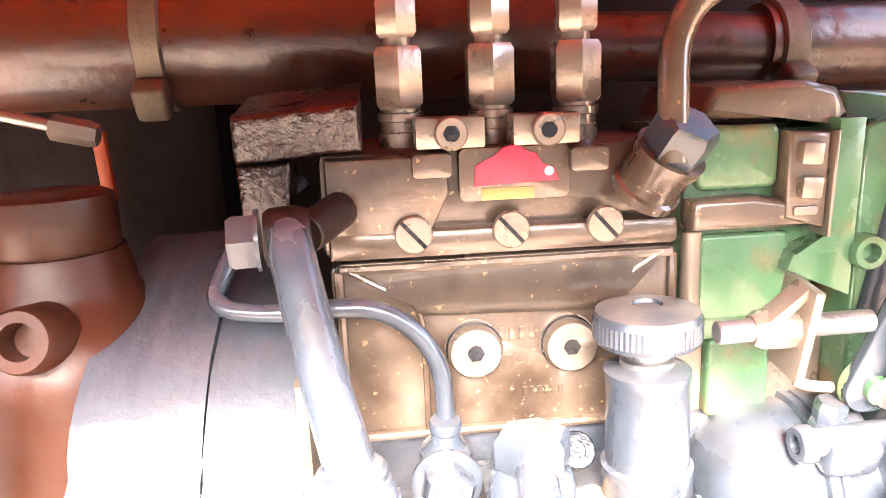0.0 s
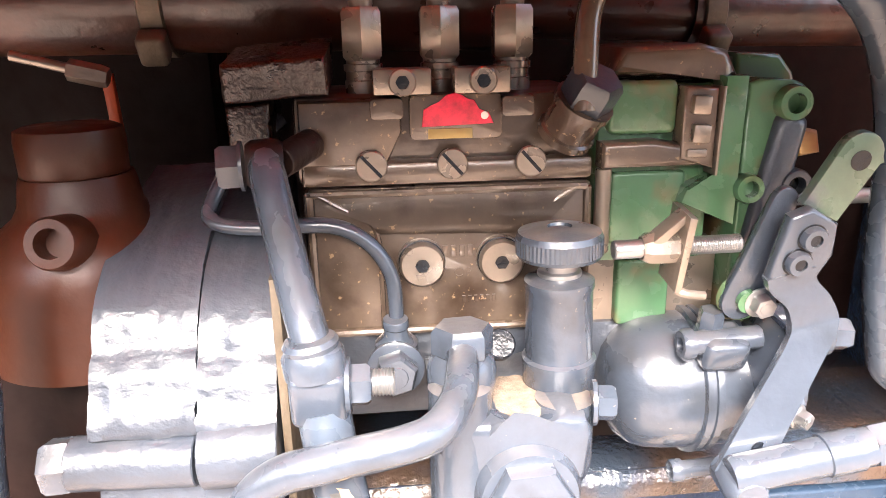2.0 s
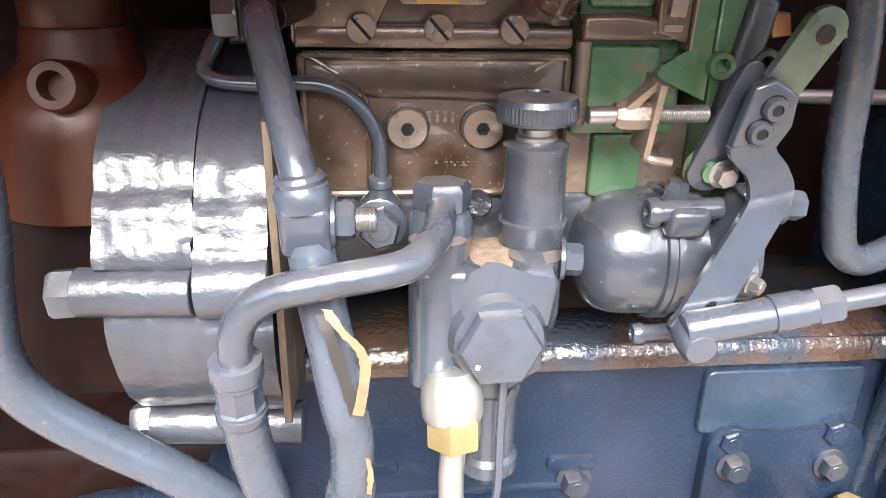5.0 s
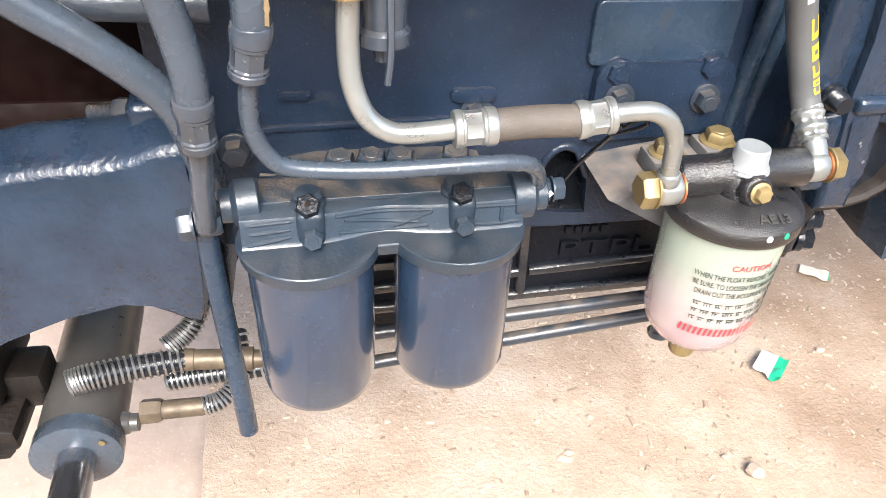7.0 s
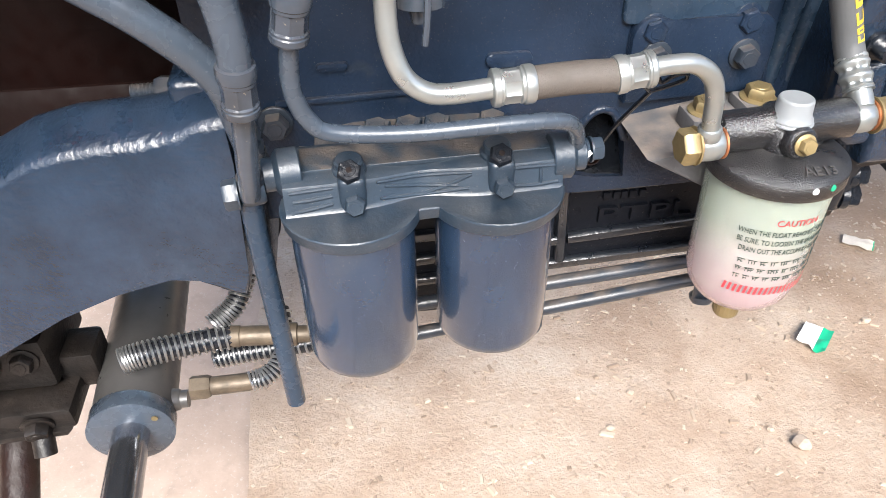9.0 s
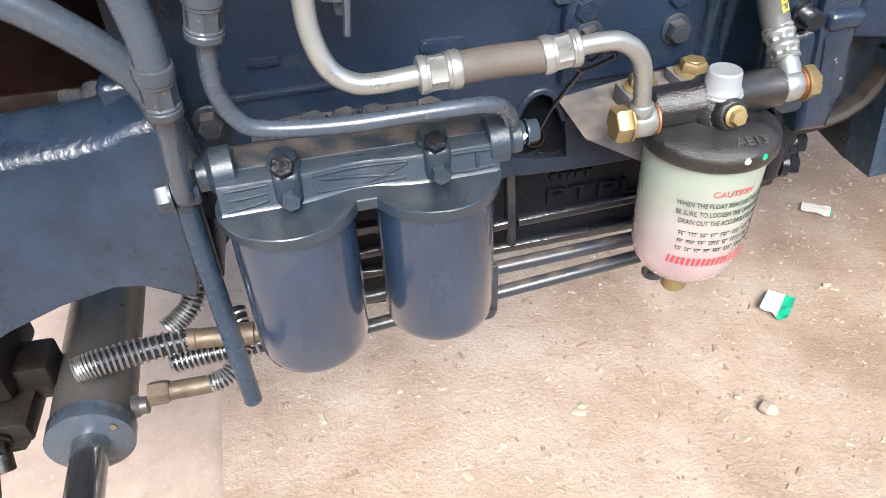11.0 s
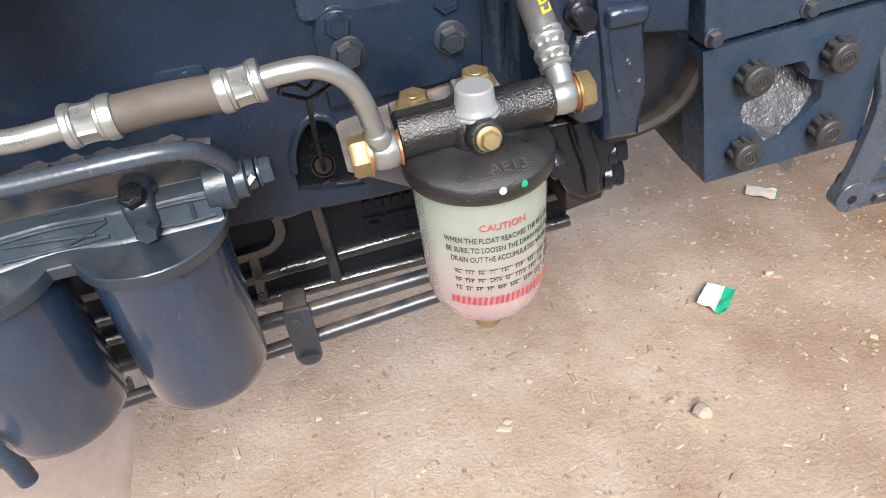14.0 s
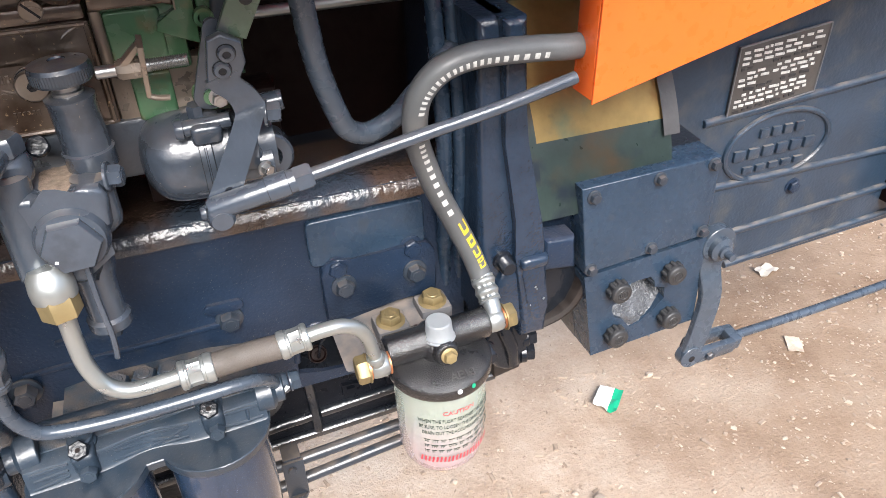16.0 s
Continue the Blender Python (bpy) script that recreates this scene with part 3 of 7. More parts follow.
def sheet(name, at, w, d, turn, mats, label, lift=0.012, seed=1, split=0.5):
    """A crumpled scrap lying on the ground; its parts share the width."""
    rng = random.Random(seed)
    top = thing(name, (at[0], at[1], 0), label, "litter", "litter on the earth", "ground")
    parts = len(mats)
    for q, (pname, mat) in enumerate(mats):
        b = B()
        nu, nv = 7, 7
        u0, u1 = (0.0, 1.0) if parts == 1 else ((0.0, split) if q == 0 else (split, 1.0))
        g = []
        for i in range(nu + 1):
            row = []
            for j in range(nv + 1):
                u, v = u0 + (u1 - u0) * i / nu, j / nv
                x, y = (u - 0.5) * w, (v - 0.5) * d
                z = 0.004 + lift * (0.5 + noise.noise((u * 3 + seed, v * 3, seed * 1.3)))
                ca, sa = math.cos(radians(turn)), math.sin(radians(turn))
                row.append(b.verts.new((at[0] + x * ca - y * sa, at[1] + x * sa + y * ca, max(0.002, z))))
            g.append(row)
        fs = [b.faces.new((g[i][j], g[i + 1][j], g[i + 1][j + 1], g[i][j + 1])) for i in range(nu) for j in range(nv)]
        ext = bmesh.ops.extrude_face_region(b, geom=fs)
        bmesh.ops.translate(b, vec=(0, 0, -0.0015), verts=[e for e in ext["geom"] if isinstance(e, bmesh.types.BMVert)])
        part(pname, b, mat, top)


sheet("wrapper", (1.076, 0.886), 0.060, 0.078, -46, [("white_half", paper), ("green_half", green_paint)], "crumpled white and green plastic wrapper on the earth", 0.014, 2, 0.62)
sheet("paper_scrap", (1.379, 1.193), 0.074, 0.040, -38, [("sheet", cream_paper), ("green_edge", green_paint)], "folded cream paper scrap with a green edge on the earth", 0.006, 3, 0.96)
sheet("paper_scrap", (1.828, 1.173), 0.07, 0.042, 15, [("sheet", cream_paper)], "torn cream paper scrap on the earth", 0.012, 5)
sheet("cardboard_scrap", (1.66, 0.871), 0.06, 0.04, 60, [("sheet", straw)], "small brown cardboard scrap on the earth", 0.004, 6)
sheet("leaflet", (2.03, 1.37), 0.19, 0.15, 10, [("sheet", cream_paper)], "large cream-white paper sheet on the earth", 0.02, 7)


# ---- the engine block ----
BY = 0.447                                     # the near face of the block


def make_block():
    e = thing("engine_block", (0.24, 0.7, 0.80), "dark navy blue painted cast iron engine block of a tractor", "engine", datum=(0.3, 0.447, 0.93))
    b = B()
    hollow = [(0.300, 0.822), (0.300, 0.840), (0.302, 0.857), (0.309, 0.874), (0.317, 0.884), (0.326, 0.888), (0.334, 0.886), (0.341, 0.880), (0.352, 0.856), (0.357, 0.814), (0.328, 0.816)]
    pierced(b, [(-0.02, 0.80), (0.505, 0.80), (0.505, 1.046), (-0.02, 1.046)], hollow, BY, 0.03)
    part("wall", b, navy, e)
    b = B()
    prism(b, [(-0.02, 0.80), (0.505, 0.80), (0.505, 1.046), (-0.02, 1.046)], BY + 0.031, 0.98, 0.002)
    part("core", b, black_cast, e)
    b = B()   # rough ledge along the top, sloping back to the cylinder wall
    prof = [(0.0, 0), (0.0012, 0.005), (0.0040, 0.0095), (0.0085, 0.0135), (0.0140, 0.0168), (0.0210, 0.0192), (0.0300, 0.0205), (0.045, 0.021), (0.08, 0.020), (0.12, 0.017)]
    rows = []
    for i in range(221):
        x = 0.04 + 0.455 * i / 220
        w = 0.0018 * noise.noise((x * 40, 1, 0))
        rows.append([b.verts.new((x, BY - 0.006 + p[0] + (w if k < 6 else 0) + 0.0007 * noise.noise((x * 260, k * 2.1, 4)), 1.034 + p[1] + 0.0009 * noise.noise((x * 240, k * 3.3, 0)))) for k, p in enumerate(prof)] +
                    [b.verts.new((x, BY + 0.114, 1.03)), b.verts.new((x, BY - 0.006 + w, 1.028))])
    for r0, r1 in zip(rows, rows[1:]):
        for k in range(len(r0)):
            j = (k + 1) % len(r0)
            b.faces.new((r0[k], r0[j], r1[j], r1[k]))
    part("ledge", b, rail_rust, e, "rust-stained glossy casting ledge", sharp=60)
    b = B()   # raised cover plate
    prism(b, rrect(0.331, 0.967, 0.458, 1.023, 0.007), BY - 0.007, BY + 0.01, 0.0025, 3)
    part("cover_plate", b, navy_flat, e, "smooth raised cover plate")
    b = B()   # bracket below the plate
    prism(b, [(0.340, 0.898), (0.467, 0.903), (0.467, 0.955)] + arc(0.449, 0.955, 0.018, 0, 90, 5) + [(0.375, 0.970)] + arc(0.358, 0.957, 0.018, 60, 180, 6), BY - 0.012, BY + 0.01, 0.002)
    part("bracket", b, navy, e, "bolted navy bracket plate")
    for x, z in ((0.362, 0.941), (0.442, 0.938)):
        bolt(e, (x, BY - 0.012, z), (0, -1, 0), 0.0105, 0.009)
    for x, z in ((0.358, 0.962), (0.441, 0.966)):
        bolt(e, (x, BY - 0.006, z + 0.001), (0, -1, 0), 0.0105, 0.008, navy)
    for x0, x1, z, r in ((0.217, 0.257, 0.943, 0.006), (0.077, 0.103, 0.9465, 0.003)):
        b = B()
        prism(b, stadium((x0 + r, z), (x1 - r, z), r), BY - 0.005, BY + 0.004, 0.0015)
        part("pad", b, navy, e)
    bolt(e, (0.240, BY, 0.926), (0, -1, 0), 0.011, 0.011)
    b = B()   # joint ridge
    box(b, (0.145, BY - 0.001, 0.919), (0.21, 0.006, 0.0055), 0.0015, (0, -1.5, 0))
    part("joint_ridge", b, navy, e)
    bolt(e, (0.038, BY - 0.004, 0.901), (0, -1, 0), 0.0115, 0.012, roll=0.1)
    # the hollow of the dipstick: a soft rim round an opening with a sloping floor
    b = B()
    tube(b, None, 0.0042, 10, path=smooth_path([(x, BY + 0.001, z) for x, z in hollow[1:-2]], 4))
    part("rim", b, navy, e)
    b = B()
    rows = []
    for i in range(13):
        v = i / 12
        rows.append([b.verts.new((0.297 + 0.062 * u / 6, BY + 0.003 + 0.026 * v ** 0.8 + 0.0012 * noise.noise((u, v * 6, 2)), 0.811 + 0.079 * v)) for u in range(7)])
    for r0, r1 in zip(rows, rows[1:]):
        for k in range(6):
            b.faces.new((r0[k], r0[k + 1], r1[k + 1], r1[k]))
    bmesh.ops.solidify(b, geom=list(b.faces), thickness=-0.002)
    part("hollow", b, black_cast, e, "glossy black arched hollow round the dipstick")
    # mouth ring and plug in the shade colour, to keep the recess dark
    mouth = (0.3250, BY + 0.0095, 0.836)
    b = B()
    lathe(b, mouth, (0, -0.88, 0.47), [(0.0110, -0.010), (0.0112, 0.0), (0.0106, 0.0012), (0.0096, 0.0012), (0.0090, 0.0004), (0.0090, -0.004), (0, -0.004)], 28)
    part("tube_mouth", b, shade_black, e)
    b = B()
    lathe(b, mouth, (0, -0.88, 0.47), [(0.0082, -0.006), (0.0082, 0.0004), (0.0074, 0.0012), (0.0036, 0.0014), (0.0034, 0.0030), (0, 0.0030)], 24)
    part("mouth_plug", b, shade_black, e)
    # the wall of the cylinders above the ledge, near-black for the bay's shade
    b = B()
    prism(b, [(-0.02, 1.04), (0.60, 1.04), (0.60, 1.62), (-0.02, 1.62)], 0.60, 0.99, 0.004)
    part("cylinder_wall", b, shade_black, e)
    b = B()   # front wall of the bay and the far side, in the same shade colour
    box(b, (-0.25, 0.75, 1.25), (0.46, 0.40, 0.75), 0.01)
    part("front_cover", b, shade_black, e)


make_block()


def make_dipstick():
    e = thing("dipstick", (0.322, 0.432, 0.848), "thin black wire dipstick with a looped handle", "dipstick")
    b = B()
    tube(b, [(0.325, 0.438, 0.836), (0.3245, 0.405, 0.895), (0.326, 0.360, 0.962)], 0.0020, 8)
    part("rod", b, black_cast, e)
    b = B()
    heart = smooth_path([(0.326, 0.362, 0.960), (0.335, 0.353, 0.970), (0.3435, 0.347, 0.979), (0.341, 0.344, 0.986), (0.333, 0.344, 0.985), (0.3265, 0.348, 0.977),
                         (0.320, 0.344, 0.985), (0.312, 0.344, 0.985), (0.3105, 0.347, 0.978), (0.318, 0.353, 0.970), (0.326, 0.362, 0.960)], 6)
    tube(b, None, 0.0017, 8, path=heart)
    part("handle", b, black_cast, e)


make_dipstick()


def make_sump():
    e = thing("oil_sump", (0.35, 0.7, 0.675), "glossy black ribbed cast oil sump under the engine block", "oil sump", datum=(0.33, 0.447, 0.74))
    b = B()
    prism(b, [(0.06, 0.676), (0.56, 0.690), (0.56, 0.7995), (0.06, 0.7995)], BY + 0.004, 0.96, 0.006, 3)
    part("body", b, sump_face, e)
    b = B()     # the deeper well at the front of the sump
    prism(b, [(0.036, 0.735), (0.036, 0.690), (0.052, 0.640), (0.088, 0.612), (0.180, 0.610), (0.200, 0.640), (0.206, 0.690), (0.206, 0.735)], BY + 0.022, 0.90, 0.008, 3)
    part("deep_well", b, sump_face, e)
    ribs = [[(0.270, 0.781), (0.306, 0.786)], [(0.317, 0.785), (0.400, 0.785), (0.56, 0.792)], [(0.309, 0.790), (0.311, 0.74), (0.313, 0.684)], [(0.06, 0.703), (0.248, 0.715), (0.307, 0.719)],
            [(0.319, 0.720), (0.403, 0.725), (0.56, 0.735)], [(0.06, 0.678), (0.24, 0.684), (0.40, 0.690), (0.56, 0.696)], [(0.241, 0.740), (0.237, 0.682)], [(0.49, 0.79), (0.49, 0.69)],
            [(0.272, 0.781), (0.273, 0.772), (0.272, 0.762), (0.266, 0.752), (0.257, 0.746), (0.234, 0.743), (0.16, 0.740), (0.07, 0.738)]]
    for k, line in enumerate(ribs):
        b = B()
        tube(b, [(x, BY + 0.002, z) for x, z in line], 0.0066, 14)
        for v in b.verts:       # flat-topped, with the unevenness of a sand casting
            v.co.y = max(v.co.y, BY - 0.0034) + 0.0005 * noise.noise(v.co * 120)
            v.co.z += 0.0005 * noise.noise(v.co * 90)
        part("rib", b, sump_paint, e)
    for x in (0.356, 0.367, 0.375, 0.384, 0.395):   # worn upper line of the casting mark, as bars
        b = B()
        box(b, (x, BY + 0.0025, 0.7705), (0.0075 if x != 0.369 else 0.003, 0.006, 0.0095), 0.0012)
        part("raised_mark", b, sump_face, e)
    m = text_mesh("PTPL", 0.027, 0.0034)
    width = max(v.co.x for v in m.verts) - min(v.co.x for v in m.verts)
    for v in m.verts:
        v.co = Vector((0.4005 + v.co.x * 0.104 / width, BY + 0.002 - v.co.z, 0.7465 + v.co.y))
    part("raised_letters", m, sump_face, e)


make_sump()


PIPE_Y = 0.430


def make_underpipe(z0, rise, name, label):
    """A straight pipe that bends back under the sump at its far end; z0: its height at x = 0.24."""
    b = B()
    at = lambda x: z0 + rise * (x - 0.24)
    tube(b, [(0.050, PIPE_Y + 0.12, at(0.04)), (0.056, PIPE_Y + 0.02, at(0.05)), (0.072, PIPE_Y + 0.002, at(0.07)), (0.12, PIPE_Y, at(0.12)), (0.24, PIPE_Y, z0), (0.42, PIPE_Y, at(0.42)), (0.462, PIPE_Y + 0.002, at(0.462)), (0.478, PIPE_Y + 0.02, at(0.478)), (0.484, PIPE_Y + 0.2, at(0.478) + 0.004)], 0.0074, 16)
    tagged(part(name, b, bolt_dark, None, upright=True), label, "pipe", "pipes under the sump")


make_underpipe(0.6605, 0.075, "oil_cooler_pipe", "long dark grey painted steel pipe under the sump")
make_underpipe(0.6225, 0.125, "oil_cooler_pipe", "long dark grey painted steel pipe under the sump")


def make_pipe_clamp(x, z):
    e = thing("pipe_clamp", (x, PIPE_Y, z - 0.04), "small dark clamp plate holding the two sump pipes", "clamp", "clamps on the sump pipes", "ground")
    b = B()
    box(b, (x, PIPE_Y - 0.010, z), (0.026, 0.005, 0.064), 0.0015)
    part("plate", b, bolt_dark, e)
    b = B()
    box(b, (x, PIPE_Y + 0.004, z + 0.032), (0.022, 0.026, 0.006), 0.0015)
    part("hanger", b, bolt_dark, e)
    b = B()
    lathe(b, (x, PIPE_Y - 0.006, z - 0.030), (0, -0.3, -1), [(0.013, 0), (0.013, 0.004), (0.011, 0.008), (0, 0.008)], 18)
    part("foot", b, bolt_dark, e)
    bolt(e, (x - 0.002, PIPE_Y - 0.0125, z + 0.020), (0, -1, 0), 0.0055, 0.004, washer=False)


make_pipe_clamp(0.270, 0.644)
make_pipe_clamp(0.462, 0.660)


# ---- the bell housing and the gearbox ----
GY = 0.372


def make_bell():
    e = thing("bell_housing", (0.55, 0.7, 0.78), "dark navy cast bell housing joining engine and gearbox", "bell housing", datum=(0.55, 0.41, 0.95), nudge=(-0.004, -0.008, 0.005))
    b = B()
    prism(b, [(0.502, 0.865), (0.62, 0.862), (0.62, 1.16), (0.502, 1.20)], 0.47, 0.98, 0.006)
    part("body", b, navy_rough, e)
    b = B()   # the flange beside the block
    prism(b, [(0.506, 0.876), (0.554, 0.872), (0.552, 0.92), (0.538, 1.02), (0.530, 1.22), (0.500, 1.22)], 0.398, 0.50, 0.009, 4)
    part("flange", b, navy_rough, e)
    b = B()   # long upright rib that steps out at the lug
    prism(b, [(0.552, 0.850), (0.584, 0.850), (0.583, 0.900), (0.579, 0.968), (0.569, 1.010), (0.550, 1.100), (0.545, 1.22), (0.520, 1.22), (0.526, 1.100), (0.540, 1.010), (0.541, 0.968)], 0.388, 0.48, 0.007, 4)
    part("rib", b, navy_rough, e)
    b = B()
    box(b, (0.563, 0.395, 0.957), (0.034, 0.028, 0.016), 0.006, (10, 0, 0), 4)
    part("lug", b, navy_rough, e)
    b = B()
    prism(b, [(0.563, 0.866), (0.578, 0.8655), (0.586, 0.8705), (0.583, 0.890), (0.581, 0.958), (0.547, 0.958), (0.551, 0.937), (0.557, 0.905)], 0.3865, 0.46, 0.010, 5)
    part("lower_lug", b, navy_rough, e)
    b = B()
    prism(b, [(0.533, 0.866), (0.566, 0.866), (0.560, 0.948), (0.526, 0.948), (0.517, 0.925), (0.515, 0.890)], 0.391, 0.47, 0.012, 5)
    part("swelling", b, navy_rough, e)
    b = B()     # black body below the flange, with its cap screws
    prism(b, [(0.530, 0.792), (0.545, 0.782), (0.568, 0.786), (0.575, 0.800), (0.574, 0.838), (0.566, 0.854), (0.540, 0.868), (0.510, 0.868), (0.514, 0.83)], 0.406, 0.50, 0.007, 4)
    part("nose_body", b, black_cast, e, "black oily body below the bell flange")
    b = B()
    tube(b, [(0.536, 0.408, 0.866), (0.541, 0.404, 0.845), (0.548, 0.402, 0.822), (0.552, 0.406, 0.795)], lambda t: 0.010 - 0.003 * t, 12)
    part("nose", b, black_cast, e)
    for p, d, r in (((0.573, 0.418, 0.8215), (1, -0.25, 0.05), 0.0125), ((0.570, 0.414, 0.7995), (1, -0.3, 0), 0.0115)):
        b = B()
        lathe(b, Vector(p) - Vector(d).normalized() * 0.004, d, [(r * 1.15, 0), (r * 1.15, 0.006), (r * 1.02, 0.0075), (0, 0.0075)], 20)
        hexa(b, Vector(p) + Vector(d).normalized() * 0.003, d, r, 0.010)
        part("cap_bolt", b, black_cast, e)
    b = B()
    prism(b, [(0.576, 0.936), (0.618, 0.930), (0.614, 0.974), (0.576, 0.978)], 0.388, 0.46, 0.008, 4)
    part("boss", b, navy, e)
    for x, y, z in ((0.5300, 0.398, 0.9600), (0.511, 0.398, 0.8395)):
        b = B()
        lathe(b, (x, y, z), (0, -1, 0), [(0.0115, 0), (0.0110, 0.004)] + [(0.0085 - 0.0012 * (k % 2), 0.0045 + 0.0013 * k) for k in range(11)] + [(0.0070, 0.0195), (0, 0.0195)], 20)
        part("stud", b, black_cast, e, "dark threaded stud")
    for x, z, r in ((0.566, 0.921, 0.0011), (0.568, 0.918, 0.0008), (0.577, 0.902, 0.0013), (0.561, 0.897, 0.0007)):    # small bright flecks
        b = B()
        box(b, (x, 0.3862, z), (r * 1.6, 0.001, r * 2.2), 0.0003, (0, 30, 0))
        part("paint_chip", b, zinc, e)
    def drum(name, pts, x0, x1, mat, label):
        b = B()
        g = [[b.verts.new((x, y, z)) for y, z in pts] for x in [x0 + (x1 - x0) * i / 8 for i in range(9)]]
        for r0, r1 in zip(g, g[1:]):
            for k in range(len(pts) - 1):
                b.faces.new((r0[k], r0[k + 1], r1[k + 1], r1[k]))
        bmesh.ops.solidify(b, geom=list(b.faces), thickness=-0.01)
        part(name, b, mat, e, label, sharp=50)
    YC, ZC = 0.652, 0.975

    def ring(r, a0, a1, n=18):
        return [(YC - r * math.cos(radians(a0 + (a1 - a0) * i / n)), ZC + r * math.sin(radians(a0 + (a1 - a0) * i / n))) for i in range(n + 1)]
    drum("lower_cover", ring(0.236, -75, 5), 0.556, 0.735, navy, "dark navy lower side of the drum")
    drum("side_cover", ring(0.256, 5, 24), 0.556, 0.735, drum_green, "dull green stained side of the drum")
    drum("top_cover", ring(0.2565, 24, 80), 0.572, 0.735, gold_film, "yellow stained curved top cover")
    drum("rim", ring(0.262, -6, 75), 0.548, 0.572, drum_green, "dull green cast rim of the bell")
    drum("end_rim", ring(0.262, 20, 75), 0.722, 0.742, dusty_cast, "dusty pale end rim")
    b = B()     # black plate as the hollow's shade, and rusty round lip under the boss
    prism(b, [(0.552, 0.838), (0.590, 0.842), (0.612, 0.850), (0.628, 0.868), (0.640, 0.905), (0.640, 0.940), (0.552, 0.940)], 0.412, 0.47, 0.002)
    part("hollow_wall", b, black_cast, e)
    b = B()
    edge = smooth_path([(0.646, 0.396, 0.912), (0.641, 0.397, 0.888), (0.632, 0.399, 0.866), (0.616, 0.401, 0.8495), (0.594, 0.404, 0.8395), (0.568, 0.407, 0.8345), (0.552, 0.409, 0.833)], 5)
    rows = []
    for k, p in enumerate(edge):
        t = (edge[min(k + 1, len(edge) - 1)] - edge[max(k - 1, 0)]).normalized()
        nrm = Vector((t.z, 0, -t.x)).normalized()
        nrm = nrm if nrm.x - nrm.z < 0 else -nrm
        w = 0.012 + 0.002 * noise.noise((k * 0.4, 0, 3))
        rows.append([b.verts.new(p + nrm * a * w + Vector((0, q, 0))) for a, q in ((0, 0.05), (-0.05, 0.004), (0.1, 0.0), (0.45, -0.0015), (0.85, 0.001), (1.0, 0.006), (1.0, 0.05))])
    for r0, r1 in zip(rows, rows[1:]):
        for k in range(7):
            b.faces.new((r0[k], r0[(k + 1) % 7], r1[(k + 1) % 7], r1[k]))
    b.faces.new(rows[0])
    b.faces.new(rows[-1])
    part("lower_lip", b, lip_rust, e, "rust-brown rounded lip of the bell")
    b = B()     # brown foot under the black body
    prism(b, [(0.532, 0.768), (0.566, 0.774), (0.570, 0.790), (0.530, 0.790)], 0.414, 0.47, 0.004, 3)
    part("foot", b, lip_rust, e)


make_bell()


def castle_bolt(e, p):
    """A thick cap screw with round lobes behind a smooth face and a raised ring on it."""
    p = Vector(p)
    d = Vector((0, -1, 0))
    b = B()
    lathe(b, p, d, [(0.0105, 0), (0.0114, 0.001), (0.0114, 0.008), (0.0127, 0.0092), (0.0131, 0.0105), (0.0130, 0.0140), (0.0124, 0.0156), (0.0113, 0.0164), (0.0, 0.0166)], 36)
    head = part("flange_bolt", b, cap_black, e, "dusty black lobed cap bolt")
    for k in range(9):
        a = 2 * math.pi * (k + 0.35) / 9
        q = p + Vector((0.0118 * math.cos(a), 0, 0.0118 * math.sin(a)))
        b = B()
        lathe(b, q + d * 0.001, d, [(0.0012, 0), (0.0026, 0.0008), (0.0029, 0.002), (0.0029, 0.0085), (0.0022, 0.0105), (0, 0.0108)], 10)
        part("lobe", b, cap_black, head)
    b = B()
    tube(b, None, 0.0007, 6, path=[p + d * 0.0166 + Vector((0.0064 * math.cos(a), 0, 0.0064 * math.sin(a))) for a in [2 * math.pi * i / 24 for i in range(25)]])
    part("raised_ring", b, cap_black, head)
    for k in (-1, 0, 1):
        b = B()
        box(b, p + d * 0.0167 + Vector((0.0030 * k, 0, 0.0)), (0.0017, 0.0012, 0.0046), 0.0004)
        part("raised_mark", b, cap_black, head)


